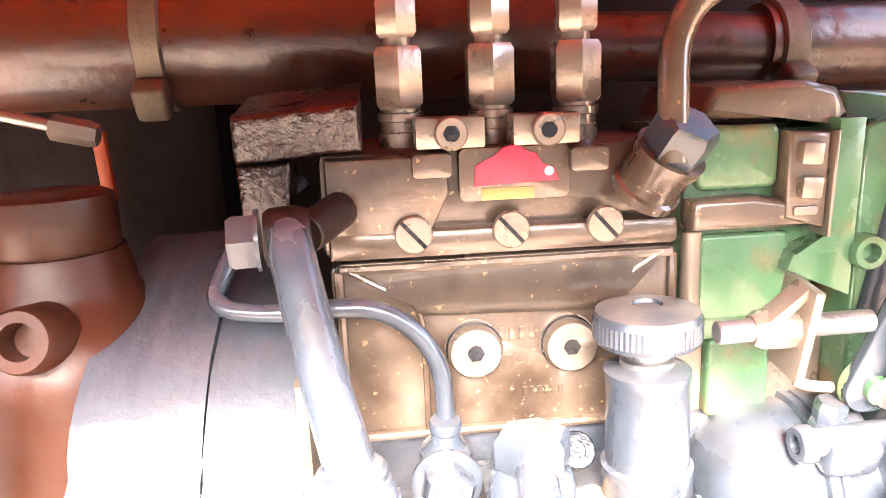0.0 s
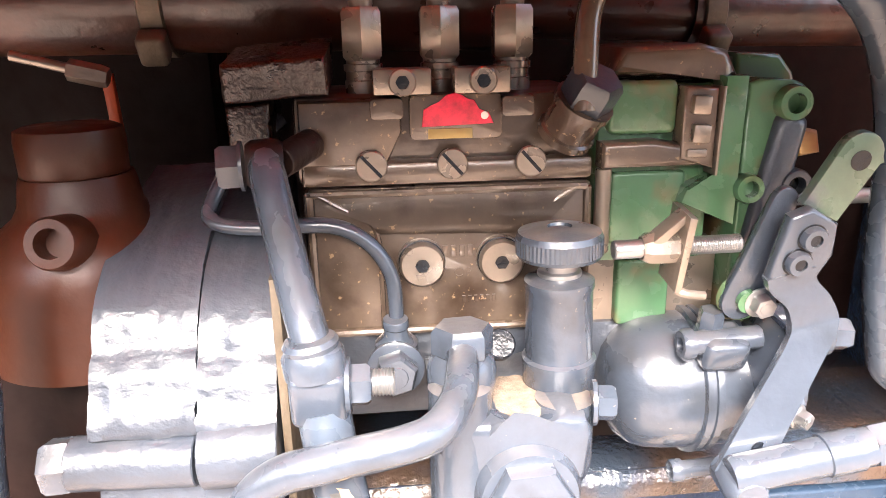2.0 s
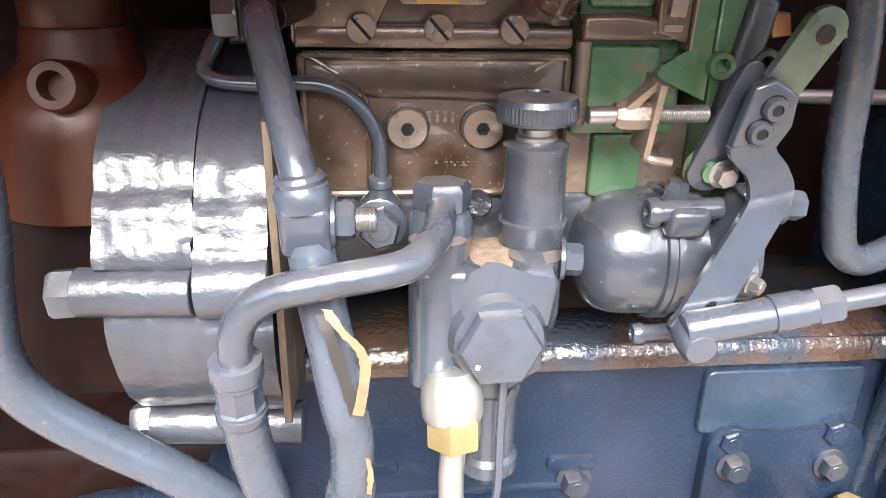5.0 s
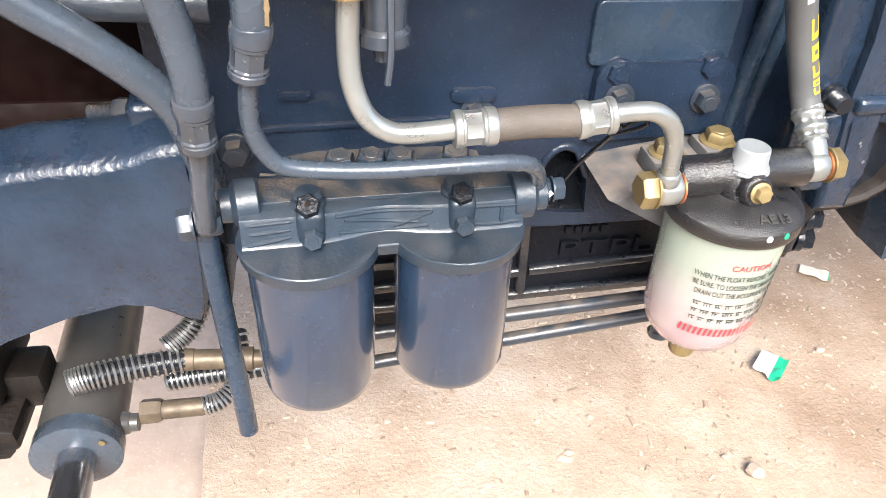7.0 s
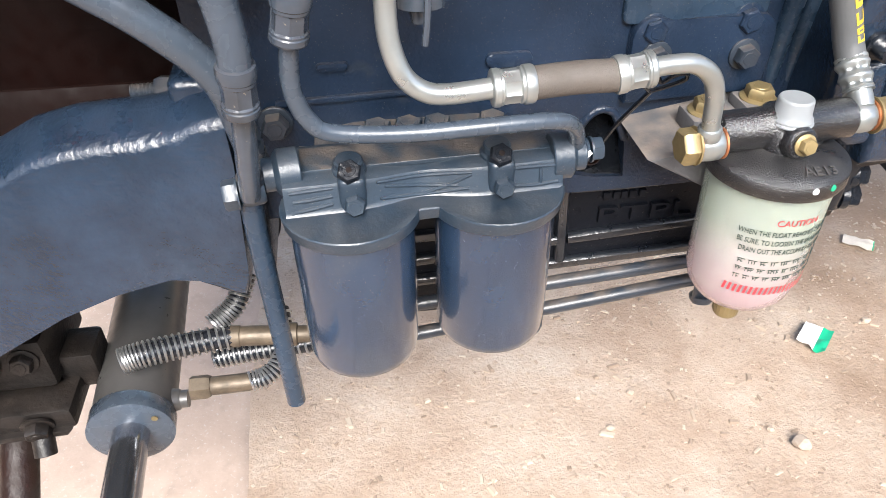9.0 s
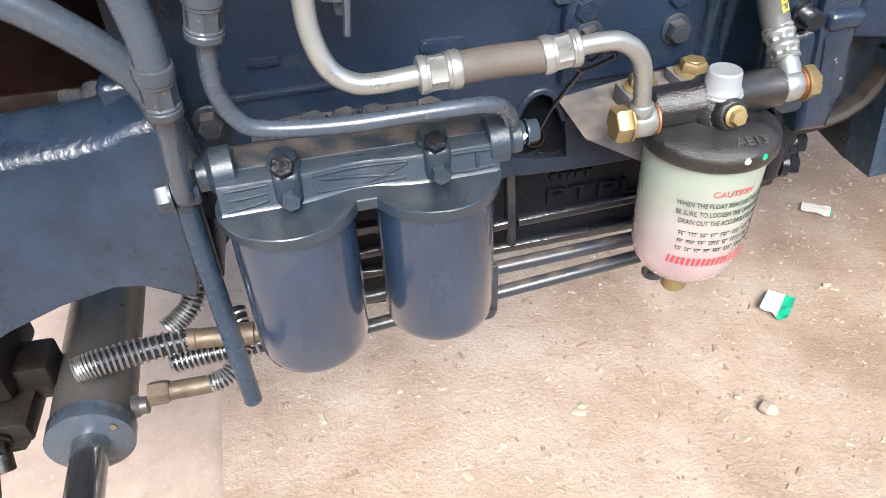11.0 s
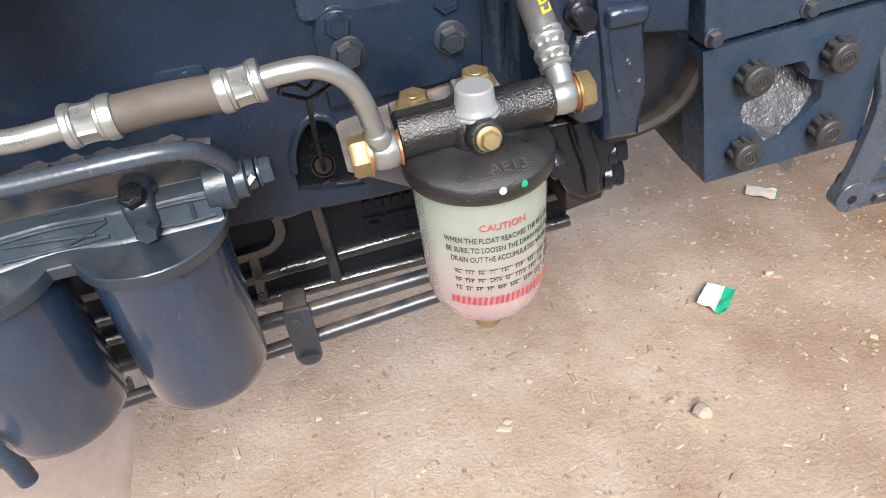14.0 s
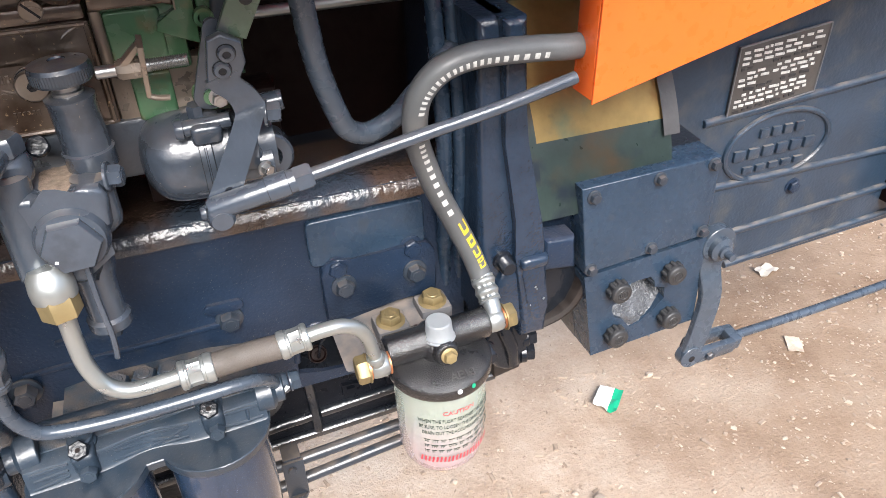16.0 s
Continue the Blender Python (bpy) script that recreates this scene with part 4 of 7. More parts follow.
def make_gearbox_front():
    e = thing("clutch_housing", (0.70, 0.6, 0.79), "navy painted cast clutch housing with a bolted access plate", "gearbox", datum=(0.69, 0.372, 0.92), nudge=(-0.003, 0.005, 0))
    b = B()
    poly = [(0.613, 1.045), (0.618, 0.985), (0.628, 0.923), (0.650, 0.795), (0.803, 0.804), (0.799, 0.90), (0.790, 1.047)]
    # front, with an oblique near side that falls back towards the flange
    front = [b.verts.new((x, GY + 0.038, z)) for x, z in poly]
    back_poly = [(0.620, 1.050), (0.610, 0.985), (0.605, 0.925), (0.610, 0.860), (0.800, 0.840), (0.80, 0.90), (0.80, 1.054)]
    back = [b.verts.new((x, 0.62, z)) for x, z in back_poly]
    b.faces.new(front)
    b.faces.new(back[::-1])
    for i in range(len(poly)):
        j = (i + 1) % len(poly)
        b.faces.new((front[i], back[i], back[j], front[j]))
    # black paint on this side holds the shade of the narrow gap
    part("body", b, sump_paint, e, "speckled side of the housing, near-black for its shade")
    b = B()
    prism(b, [(0.613, 1.043), (0.628, 0.929), (0.791, 0.942), (0.788, 1.046)], GY - 0.003, GY + 0.039, 0.0022, 3)
    part("access_plate", b, navy_flat, e, "smooth flat access plate")
    outer = [(0.629, 0.923), (0.650, 0.796), (0.800, 0.806), (0.794, 0.936)]
    hole = [(0.672, 0.8604), (0.673, 0.8694), (0.689, 0.8734), (0.694, 0.8954), (0.704, 0.8974), (0.722, 0.8974), (0.729, 0.8884), (0.730, 0.8804), (0.745, 0.8754),
            (0.747, 0.8584), (0.740, 0.8514), (0.734, 0.8434), (0.723, 0.8374), (0.716, 0.8294), (0.701, 0.8264), (0.689, 0.8424), (0.678, 0.8484)]


    b = B()
    pierced(b, outer, hole, GY - 0.0005, 0.0385)
    part("lower_face", b, navy_flat, e, "lower face with a rough opening")
    b = B()     # sloping rough floor of the opening
    filled(b, [[(x, GY + 0.0015 + 0.032 * max(0, (z - 0.834) / 0.060) ** 1.3, z) for x, z in hole]])
    bmesh.ops.subdivide_edges(b, edges=list(b.edges), cuts=6, use_grid_fill=True)
    for v in b.verts:
        v.co.y += 0.0016 * noise.noise(v.co * 260) + 0.002 * noise.noise(v.co * 70)
    bmesh.ops.solidify(b, geom=list(b.faces), thickness=-0.001)
    part("recess", b, bare_cast, e, "rough bare casting recess", sharp=25)
    for x, z in ((0.628, 1.031), (0.709, 1.035), (0.779, 1.038), (0.634, 0.935), (0.712, 0.944), (0.782, 0.949)):
        bolt(e, (x, GY - 0.003, z), (0, -1, 0), 0.0062, 0.006, flange=True)
    for p in ((0.673, GY - 0.0005, 0.896), (0.748, GY - 0.0005, 0.901), (0.678, GY - 0.0005, 0.825), (0.754, GY - 0.0005, 0.830)):
        castle_bolt(e, p)
    b = B()
    prism(b, [(0.776, 0.745), (0.781, 0.800), (0.722, 0.800)], GY + 0.046, GY + 0.053, 0.0008)
    part("tab", b, dusty_cast, e)


make_gearbox_front()
RY = 0.50


def make_gearbox_rear():
    e = thing("gearbox", (1.1, 0.7, 0.74), "navy painted gearbox casing with cast ribs and a raised oval badge", "gearbox", datum=(1.0, 0.50, 0.93))
    b = B()
    prism(b, [(0.79, 0.775), (1.02, 0.745), (1.9, 0.775), (1.9, 1.22), (0.79, 1.16)], RY, 1.0, 0.008, 3)
    part("body", b, gear_paint, e)
    for z0, z1, x0 in ((1.000, 1.022, 0.86), (0.898, 0.893, 0.86), (0.808, 0.823, 0.86), (0.752, 0.77, 0.95)):
        b = B()
        rod(b, (x0, RY, z0), (1.9, RY, z1 + (z1 - z0) * 2), 0.006, 12)
        part("rib", b, gear_paint, e)
    b = B()   # the oval badge
    ring = [Vector((0.995 + 0.088 * math.cos(a), RY - 0.001, 0.944 + 0.052 * math.sin(a))) for a in [2 * math.pi * i / 40 for i in range(41)]]
    tube(b, None, 0.0042, 8, path=ring)
    badge = part("badge_ring", b, gear_paint, e, "raised cast oval ring")
    for row, (z, x0, n, w, h) in enumerate(((0.968, 0.965, 4, 0.014, 0.014), (0.940, 0.930, 6, 0.018, 0.016), (0.915, 0.95, 5, 0.016, 0.010))):
        for k in range(n):
            b = B()
            box(b, (x0 + k * (w + 0.006), RY - 0.001, z), (w, 0.007, h), 0.0015)
            part("raised_mark", b, gear_paint, badge)
    bolt(e, (1.045, RY, 0.868), (0, -1, 0), 0.010, 0.006, navy)
    b = B()   # the identity plate, its print as bars
    prism(b, [(0.892, 1.002), (1.030, 1.018), (1.030, 1.110), (0.892, 1.096)], RY - 0.004, RY + 0.004, 0.001)
    plate = part("identity_plate", b, barrel_paint, e, "dull dark metal identity plate with small print")
    rng = random.Random(12)
    for r in range(12):
        z = 1.0095 + r * 0.0071
        b = B()
        x = 0.899
        while x < 1.015:
            w = rng.uniform(0.004, 0.016)
            if rng.random() < 0.85:
                box(b, (x + w / 2, RY - 0.0046, z + (x - 0.892) * 0.112), (w, 0.0008, 0.0034), 0)
            x += w + rng.uniform(0.002, 0.006)
        part("print_bar", b, print_grey if r % 4 else bolt_black, plate)
    b = B()
    rim = [(0.892, 1.002), (1.030, 1.018), (1.030, 1.110), (0.892, 1.096), (0.892, 1.002)]
    for (xa, za), (xb, zb) in zip(rim, rim[1:]):
        rod(b, (xa, RY - 0.0042, za), (xb, RY - 0.0042, zb), 0.0012, 8)
    part("plate_edge", b, dusty_cast, plate)
    b = B()   # the end of the casing further back
    prism(b, [(1.24, 0.80), (1.29, 0.80), (1.29, 1.2), (1.24, 1.2)], RY - 0.05, RY + 0.01, 0.006)
    part("flange", b, shade_black, e)
    bolt(e, (1.27, RY - 0.05, 0.98), (0, -1, 0), 0.014, 0.012, zinc)


make_gearbox_rear()


def make_brake_arm():
    e = thing("brake_lever", (0.829, 0.36, 0.71), "blue-grey painted cranked brake lever on a pivot shaft", "lever", datum=(0.825, 0.357, 0.82))
    b = B()     # cranked arm: hub, bent strip, drilled foot
    path = smooth_path([(0.8115, 0.368, 0.925), (0.8095, 0.368, 0.898), (0.8075, 0.366, 0.884), (0.8085, 0.360, 0.866), (0.8110, 0.3575, 0.848), (0.8105, 0.357, 0.822), (0.8060, 0.357, 0.785), (0.7990, 0.357, 0.752)], 5)
    rings = []
    for k, p in enumerate(path):
        u = k / (len(path) - 1)
        w = 0.0185 - 0.0015 * math.sin(u * 3.14) - 0.003 * u
        t = (path[min(k + 1, len(path) - 1)] - path[max(k - 1, 0)]).normalized()
        s = Vector((0.99, 0, -0.12))
        nrm = t.cross(s).normalized()
        rings.append([b.verts.new(p + s * a * w + nrm * q * 0.005) for a, q in ((-1, -0.75), (-0.93, -1), (0.93, -1), (1, -0.75), (1, 0.75), (0.93, 1), (-0.93, 1), (-1, 0.75))])
    for r0, r1 in zip(rings, rings[1:]):
        for k in range(8):
            b.faces.new((r0[k], r0[(k + 1) % 8], r1[(k + 1) % 8], r1[k]))
    b.faces.new(rings[0])
    b.faces.new(rings[-1][::-1])
    part("arm", b, hose_blue, e, sharp=40)
    b = B()
    rod(b, (0.798, 0.3494, 0.750), (0.798, 0.3646, 0.750), 0.0165, 26)
    part("foot", b, hose_blue, e)
    b = B()
    rod(b, (0.812, 0.361, 0.921), (0.812, 0.375, 0.921), 0.0235, 30)
    part("hub", b, hose_blue, e)
    b = B()
    lathe(b, (0.812, 0.62, 0.917), (0, -1, 0), [(0.014, 0), (0.014, 0.24), (0.016, 0.25), (0.016, 0.266), (0.009, 0.269), (0.009, 0.273), (0.005, 0.274), (0.005, 0.284), (0, 0.285)], 20)
    part("shaft", b, hose_blue, e)
    b = B()
    lathe(b, (0.798, 0.3519, 0.748), (0, -1, 0), [(0.0048, 0), (0.0048, 0.0030), (0, 0.0030)], 16)
    part("hole", b, black_cast, e)
    c = thing("brake_rod", (0.95, 0.35, 0.73), "grey painted brake rod with a forked end", "rod")
    b = B()
    prism(b, rrect(0.804, 0.733, 0.872, 0.757, 0.006), 0.3405, 0.3495, 0.001)
    prism(b, rrect(0.804, 0.733, 0.872, 0.757, 0.006), 0.3643, 0.372, 0.001)
    box(b, (0.874, 0.357, 0.746), (0.016, 0.03, 0.022), 0.003)
    part("fork", b, hose_blue, c)
    b = B()
    tube(b, [(0.88, 0.357, 0.746), (0.90, 0.357, 0.7465), (1.1, 0.36, 0.748), (1.6, 0.38, 0.752)], lambda t: 0.0085 if t < 0.1 else 0.0065, 12)
    part("rod", b, hose_blue, c)
    bolt(c, (0.828, 0.3405, 0.745), (0, -1, 0), 0.007, 0.005, washer=False)


make_brake_arm()

# upright pipes between block and flange
for x, r in ((0.482, 0.0085), (0.499, 0.0075)):
    b = B()
    tube(b, [(x + 0.006, 0.452, 0.80), (x, 0.450, 0.95), (x - 0.004, 0.452, 1.10), (x - 0.004, 0.50, 1.25)], r, 12)
    tagged(part("fuel_return_pipe", b, navy_flat, None), "dark blue upright pipe beside the bell housing", "pipe", "upright pipes")


# ---- the twin fuel filter ----
C1, C2, CR = (0.0965, 0.337), (0.2060, 0.343), 0.0465
LID = 0.889


def make_filter():
    e = thing("fuel_filter", (0.15, 0.36, 0.75), "twin slate blue painted fuel filter on a dusty bracket", "fuel filter", datum=(0.15, 0.312, 0.915), nudge=(-0.001, -0.012, 0.005))
    for (x, y), z0 in ((C1, 0.757), (C2, 0.762)):
        b = B()
        r = CR
        lathe(b, (x, y, z0), (0, 0, 1), [(0, 0), (r * 0.55, 0.0), (r * 0.86, 0.002), (r * 0.96, 0.007), (r * 0.985, 0.014), (r, 0.05), (r, LID - z0 + 0.006), (r * 0.97, LID - z0 + 0.012)], 48)
        can = part("filter_can", b, filter_paint, e, "smooth slate blue steel filter can", sharp=50)
    b = B()   # the shared head: two round lids grown together
    top = [Vector((*C1, 0)), Vector((*C2, 0))]
    ax = (top[1] - top[0]).normalized()
    nx = Vector((-ax.y, ax.x, 0))
    rl = 0.0515
    mid = (top[0] + top[1]) / 2
    web = 0.020
    def around(c, a0, a1, n=26):
        return [c + (ax * math.cos(radians(a0 + (a1 - a0) * i / n)) + nx * math.sin(radians(a0 + (a1 - a0) * i / n))) * rl for i in range(n + 1)]
    k = math.degrees(math.asin(web / rl))
    out = around(top[0], 90, 360 - k) + around(top[1], 180 + k, 450)
    out += [top[1] + nx * 0.052, top[0] + nx * 0.052]
    layers = [(LID + 0.0065, -0.0012), (LID + 0.0075, -0.0004), (LID + 0.0132, 0.0), (LID + 0.0146, 0.0008), (LID + 0.0160, 0.0008), (LID + 0.0168, -0.0002), (LID + 0.0167, -0.0014), (LID + 0.016, -0.0030)]
    rings = []
    for z, inset in layers:
        ring = []
        for q in out:
            d = (q - mid)
            ring.append(b.verts.new(q + d.normalized() * inset + Vector((0, 0, z))))
        rings.append(ring)
    for r0, r1 in zip(rings, rings[1:]):
        for i in range(len(r0)):
            j = (i + 1) % len(r0)
            b.faces.new((r0[i], r0[j], r1[j], r1[i]))
    b.faces.new(rings[0])
    b.faces.new(rings[-1])
    part("lid", b, filter_cast, e, "cast double lid of the filter")
    zt = LID + 0.016
    b = B()   # the stepped plateau along the head
    prof = [(-0.0400, -0.001), (-0.0385, 0.0006), (-0.0370, 0.0032), (-0.0352, 0.0185), (-0.0335, 0.0218), (-0.0300, 0.0232), (-0.0205, 0.0236), (0.004, 0.0240), (0.012, 0.0245), (0.018, 0.0240), (0.030, 0.018), (0.032, -0.001)]

    def waist(x):
        return math.exp(-((x - 0.150) / 0.028) ** 2)
    rows = []
    for i in range(61):
        x = 0.050 + 0.206 * i / 60
        rows.append([b.verts.new((x, 0.362 + (x - 0.052) * 0.05 + y + 0.009 * waist(x) * (y < -0.01) + 0.0003 * noise.noise((x * 200, y * 200, 0)), zt + z * (1 - 0.12 * waist(x)))) for y, z in prof])
    for r0, r1 in zip(rows, rows[1:]):
        for k in range(len(prof) - 1):
            b.faces.new((r0[k], r0[k + 1], r1[k + 1], r1[k]))
    b.faces.new(rows[0])
    b.faces.new(rows[-1])
    part("ridge", b, filter_cast, e, sharp=30)
    b = B()     # brown dust lying on the plateau
    prism(b, [(0.062, 0.345), (0.250, 0.352), (0.252, 0.384), (0.061, 0.378)], zt + 0.0205, zt + 0.0249, 0.0008, 2, Matrix(((1, 0, 0, 0), (0, 0, 1, 0), (0, 1, 0, 0), (0, 0, 0, 1))))
    part("plateau", b, filter_top, e, "dusty brown flat top of the filter head")

    def slope(x, u):    # a place on the sloping front of the plateau
        return Vector((x, 0.362 + (x - 0.052) * 0.05 - 0.0371 + 0.0018 * u + 0.009 * waist(x), zt + (0.0032 + 0.0160 * u) * (1 - 0.12 * waist(x))))
    for lines in ((((0.118, 0.15), (0.134, 0.0), (0.150, -0.1), (0.166, 0.0), (0.184, 0.2)), ((0.116, 1.0), (0.150, 0.97), (0.186, 1.0)), ((0.122, 0.75), (0.150, 0.42), (0.176, 0.35)), ((0.150, -0.1), (0.168, 0.35), (0.186, 0.9))),
                  (((0.054, -0.05), (0.070, 0.1), (0.084, 0.25)), ((0.054, 0.95), (0.070, 1.0), (0.085, 1.02)), ((0.056, 0.5), (0.070, 0.55), (0.084, 0.62))),
                  (((0.214, 0.15), (0.232, 0.05), (0.252, 0.1)), ((0.212, 1.0), (0.232, 1.0), (0.250, 0.95)), ((0.2385, 0.05), (0.2385, 0.5), (0.2385, 0.95)))):
        b = B()
        for line in lines:
            tube(b, [slope(x, u) for x, u in line], lambda t: 0.0013 + 0.0004 * math.sin(3.1 * t), 8)
        part("rib_frame", b, filter_cast, e)
    for cx, cy in (C1, C2):   # square lug with a bleed plug in front and a screwed plug above
        b = B()
        box(b, (cx + 0.002, cy - 0.003, zt + 0.012), (0.020, 0.020, 0.034), 0.005, (8, 0, 0), 4)
        part("lug", b, filter_cast, e)
        b = B()
        lathe(b, (cx + 0.001, cy + 0.008, zt + 0.010), (0, -0.1, 1), [(0.0125, 0), (0.0125, 0.016), (0.0105, 0.018), (0.0105, 0.0225), (0.0092, 0.024), (0, 0.024)], 24)
        part("boss", b, filter_cast, e)
        bolt(e, (cx + 0.003, cy - 0.013, zt + 0.008), (0, -1, 0.12), 0.0078, 0.008, filter_cast, washer=False, name="bleed_plug")
        plug = bolt(e, (cx + 0.001, cy - 0.006, zt + 0.028), (0, -0.62, 0.78), 0.0090, 0.0085, black_cast, washer=False, name="screw_plug", label="dark screwed plug")
        b = B()
        lathe(b, Vector((cx + 0.001, cy - 0.006, zt + 0.028)) + Vector((0, -0.62, 0.78)) * 0.0088, (0, -0.62, 0.78), [(0.0022, 0), (0.0022, 0.0004), (0, 0.0005)], 10)
        part("hole", b, shade_black, plug)
        b = B()
        lathe(b, (cx - 0.020, cy - 0.030, zt - 0.0008), (0, 0, 1), [(0.008, 0), (0.0075, 0.0006), (0, 0.0007)], 20)
        part("casting_mark", b, filter_cast, e)
    for p0, d, name in (((0.062, 0.352, 0.927), (-1, -0.15, 0), "inlet"), ((0.249, 0.352, 0.921), (1, 0, 0.02), "outlet")):
        b = B()
        lathe(b, p0, d, [(0.0170, 0), (0.0178, 0.001), (0.0178, 0.015), (0.0150, 0.0175), (0.0125, 0.019), (0.0125, 0.026), (0.011, 0.027)], 22)
        part(name, b, filter_cast, e)
    b = B()   # bracket arm to the block
    prism(b, [(0.070, 0.880), (0.245, 0.882), (0.245, 0.902), (0.21, 0.9075), (0.105, 0.9075), (0.070, 0.902)], 0.396, BY + 0.04, 0.003)
    bracket = part("bracket", b, filter_top, e, "dusty flat mounting bracket")
    for x in (0.123, 0.149, 0.173, 0.220):
        bolt(bracket, (x, 0.428, 0.907), (0, -0.1, 1), 0.0125, 0.010, filter_top)
    b = B()
    prism(b, [(0.055, 0.862), (0.12, 0.872), (0.12, 0.880), (0.055, 0.888)], BY - 0.045, BY + 0.03, 0.0015)
    part("support_plate", b, dusty_cast, e, "grey triangular support plate")


make_filter()


def banjo(e, c, axis, r=0.011, w=0.018, mat=zinc, nut=brass, nut_side=-1, nut_r=0.0135, nut_h=0.012, washers=True):
    """A banjo eye with its hollow bolt: eye, two washers, hexagon head."""
    axis = Vector(axis).normalized()
    c = Vector(c)
    b = B()
    lathe(b, c - axis * w / 2, axis, [(r * 0.86, 0), (r, w * 0.14), (r * 1.04, w * 0.5), (r, w * 0.86), (r * 0.86, w)], 24)
    part("banjo_eye", b, mat, e)
    if washers:
        for s in (-1, 1):
            b = B()
            lathe(b, c + axis * s * (w / 2 + 0.0008) - axis * 0.0008, axis, [(r * 0.98, 0), (r * 0.98, 0.0016), (0, 0.0016)], 20)
            part("washer", b, copper, e)
    b = B()
    p = c + axis * nut_side * (w / 2 + 0.0016)
    lathe(b, p, axis * nut_side, [(nut_r * 1.05, 0), (nut_r * 1.05, 0.0015), (0, 0.0015)], 20)
    hexa(b, p + axis * nut_side * 0.001, axis * nut_side, nut_r, nut_h)
    part("banjo_bolt", b, nut, e)


def crimp(e, p0, p1, r, mat):
    """A pressed hose sleeve: plain collar, eight pressed flats with bulged ends, rolled mouth."""
    p0 = Vector(p0)
    d = Vector(p1) - p0
    h = d.length
    m = frame_to(d)
    b = B()
    seg = 48
    prof = [(0.88, 0.0, 0), (1.03, 0.02, 0), (1.08, 0.06, 0), (1.08, 0.17, 0), (1.03, 0.195, 0), (1.03, 0.24, 0), (1.00, 0.27, 1), (0.98, 0.45, 1), (1.00, 0.63, 1), (1.03, 0.66, 0), (1.03, 0.72, 0), (1.10, 0.75, 0), (1.11, 0.80, 0), (1.11, 0.92, 0), (1.06, 0.98, 0), (0.93, 1.0, 0)]
    rings = []
    for k, u, press in prof:
        ring = []
        for i in range(seg):
            a = 2 * math.pi * i / seg
            off = abs((a % (math.pi / 4)) - math.pi / 8)
            flat = 0.90 / math.cos(off) if off < 0.30 else 0.995
            q = r * k * (flat if press else 1.0)
            ring.append(b.verts.new(p0 + m @ Vector((q * math.cos(a), q * math.sin(a), u * h))))
        rings.append(ring)
    for r0, r1 in zip(rings, rings[1:]):
        for i in range(seg):
            b.faces.new((r0[i], r0[(i + 1) % seg], r1[(i + 1) % seg], r1[i]))
    b.faces.new(rings[0])
    b.faces.new(rings[-1])
    part("crimp", b, mat, e, sharp=22)


# ---- the hose from the feed pump to the filter inlet ----
def make_hose_one():
    e = thing("fuel_hose", (0.04, 0.3, 0.9), "blue-grey painted fuel hose with crimped ends and bent steel pipe", "hose", "painted fuel hoses")
    b = B()
    tube(b, [(0.1225, 0.382, 1.2000), (0.1205, 0.362, 1.2030), (0.1150, 0.338, 1.2040), (0.101, 0.319, 1.2035), (0.066, 0.312, 1.2008), (0.048, 0.312, 1.1965), (0.0365, 0.312, 1.1880), (0.0305, 0.312, 1.176), (0.0285, 0.312, 1.155)], 0.0075, 16)
    part("upper_pipe", b, grey, e)
    crimp(e, (0.0285, 0.312, 1.130), (0.0288, 0.312, 1.164), 0.0108, grey)
    b = B()
    tube(b, [(0.0285, 0.312, 1.132), (0.0310, 0.312, 1.105), (0.0355, 0.3115, 1.077), (0.0378, 0.310, 1.052), (0.0375, 0.309, 1.035)], 0.0104, 16)
    part("hose", b, hose_blue, e)
    crimp(e, (0.0352, 0.309, 1.003), (0.0376, 0.309, 1.038), 0.0112, grey)
    b = B()
    tube(b, [(0.0355, 0.309, 1.006), (0.0335, 0.310, 0.985), (0.0305, 0.314, 0.962), (0.028, 0.319, 0.94), (0.026, 0.322, 0.925)], 0.0076, 14)
    part("lower_pipe", b, grey, e)
    banjo(e, (0.027, 0.330, 0.922), (1, 0.15, 0), 0.0105, 0.017, filter_cast, filter_cast, -1, 0.0115, 0.010, False)


make_hose_one()


def make_drain_tube():
    e = thing("drain_tube", (0.027, 0.330, 0.936), "open-ended blue-grey drain tube hanging beside the filter", "tube")
    b = B()
    tube(b, [(0.027, 0.330, 0.936), (0.0225, 0.333, 0.89), (0.024, 0.322, 0.80), (0.0255, 0.311, 0.71), (0.026, 0.307, 0.681)], 0.0086, 16)
    part("tube", b, navy_flat, e)
    b = B()
    lathe(b, (0.026, 0.307, 0.6805), (0.01, -0.1, -1), [(0.0068, -0.001), (0.0068, 0.0006), (0, 0.0007)], 16)
    part("open_bore", b, shade_black, e)
    b = B()
    lathe(b, (0.0268, 0.330, 0.930), (0.05, 0, 1), [(0.0088, 0), (0.0100, 0.001), (0.0100, 0.006), (0.0088, 0.007)], 20)
    part("clip", b, bolt_dark, e)


make_drain_tube()


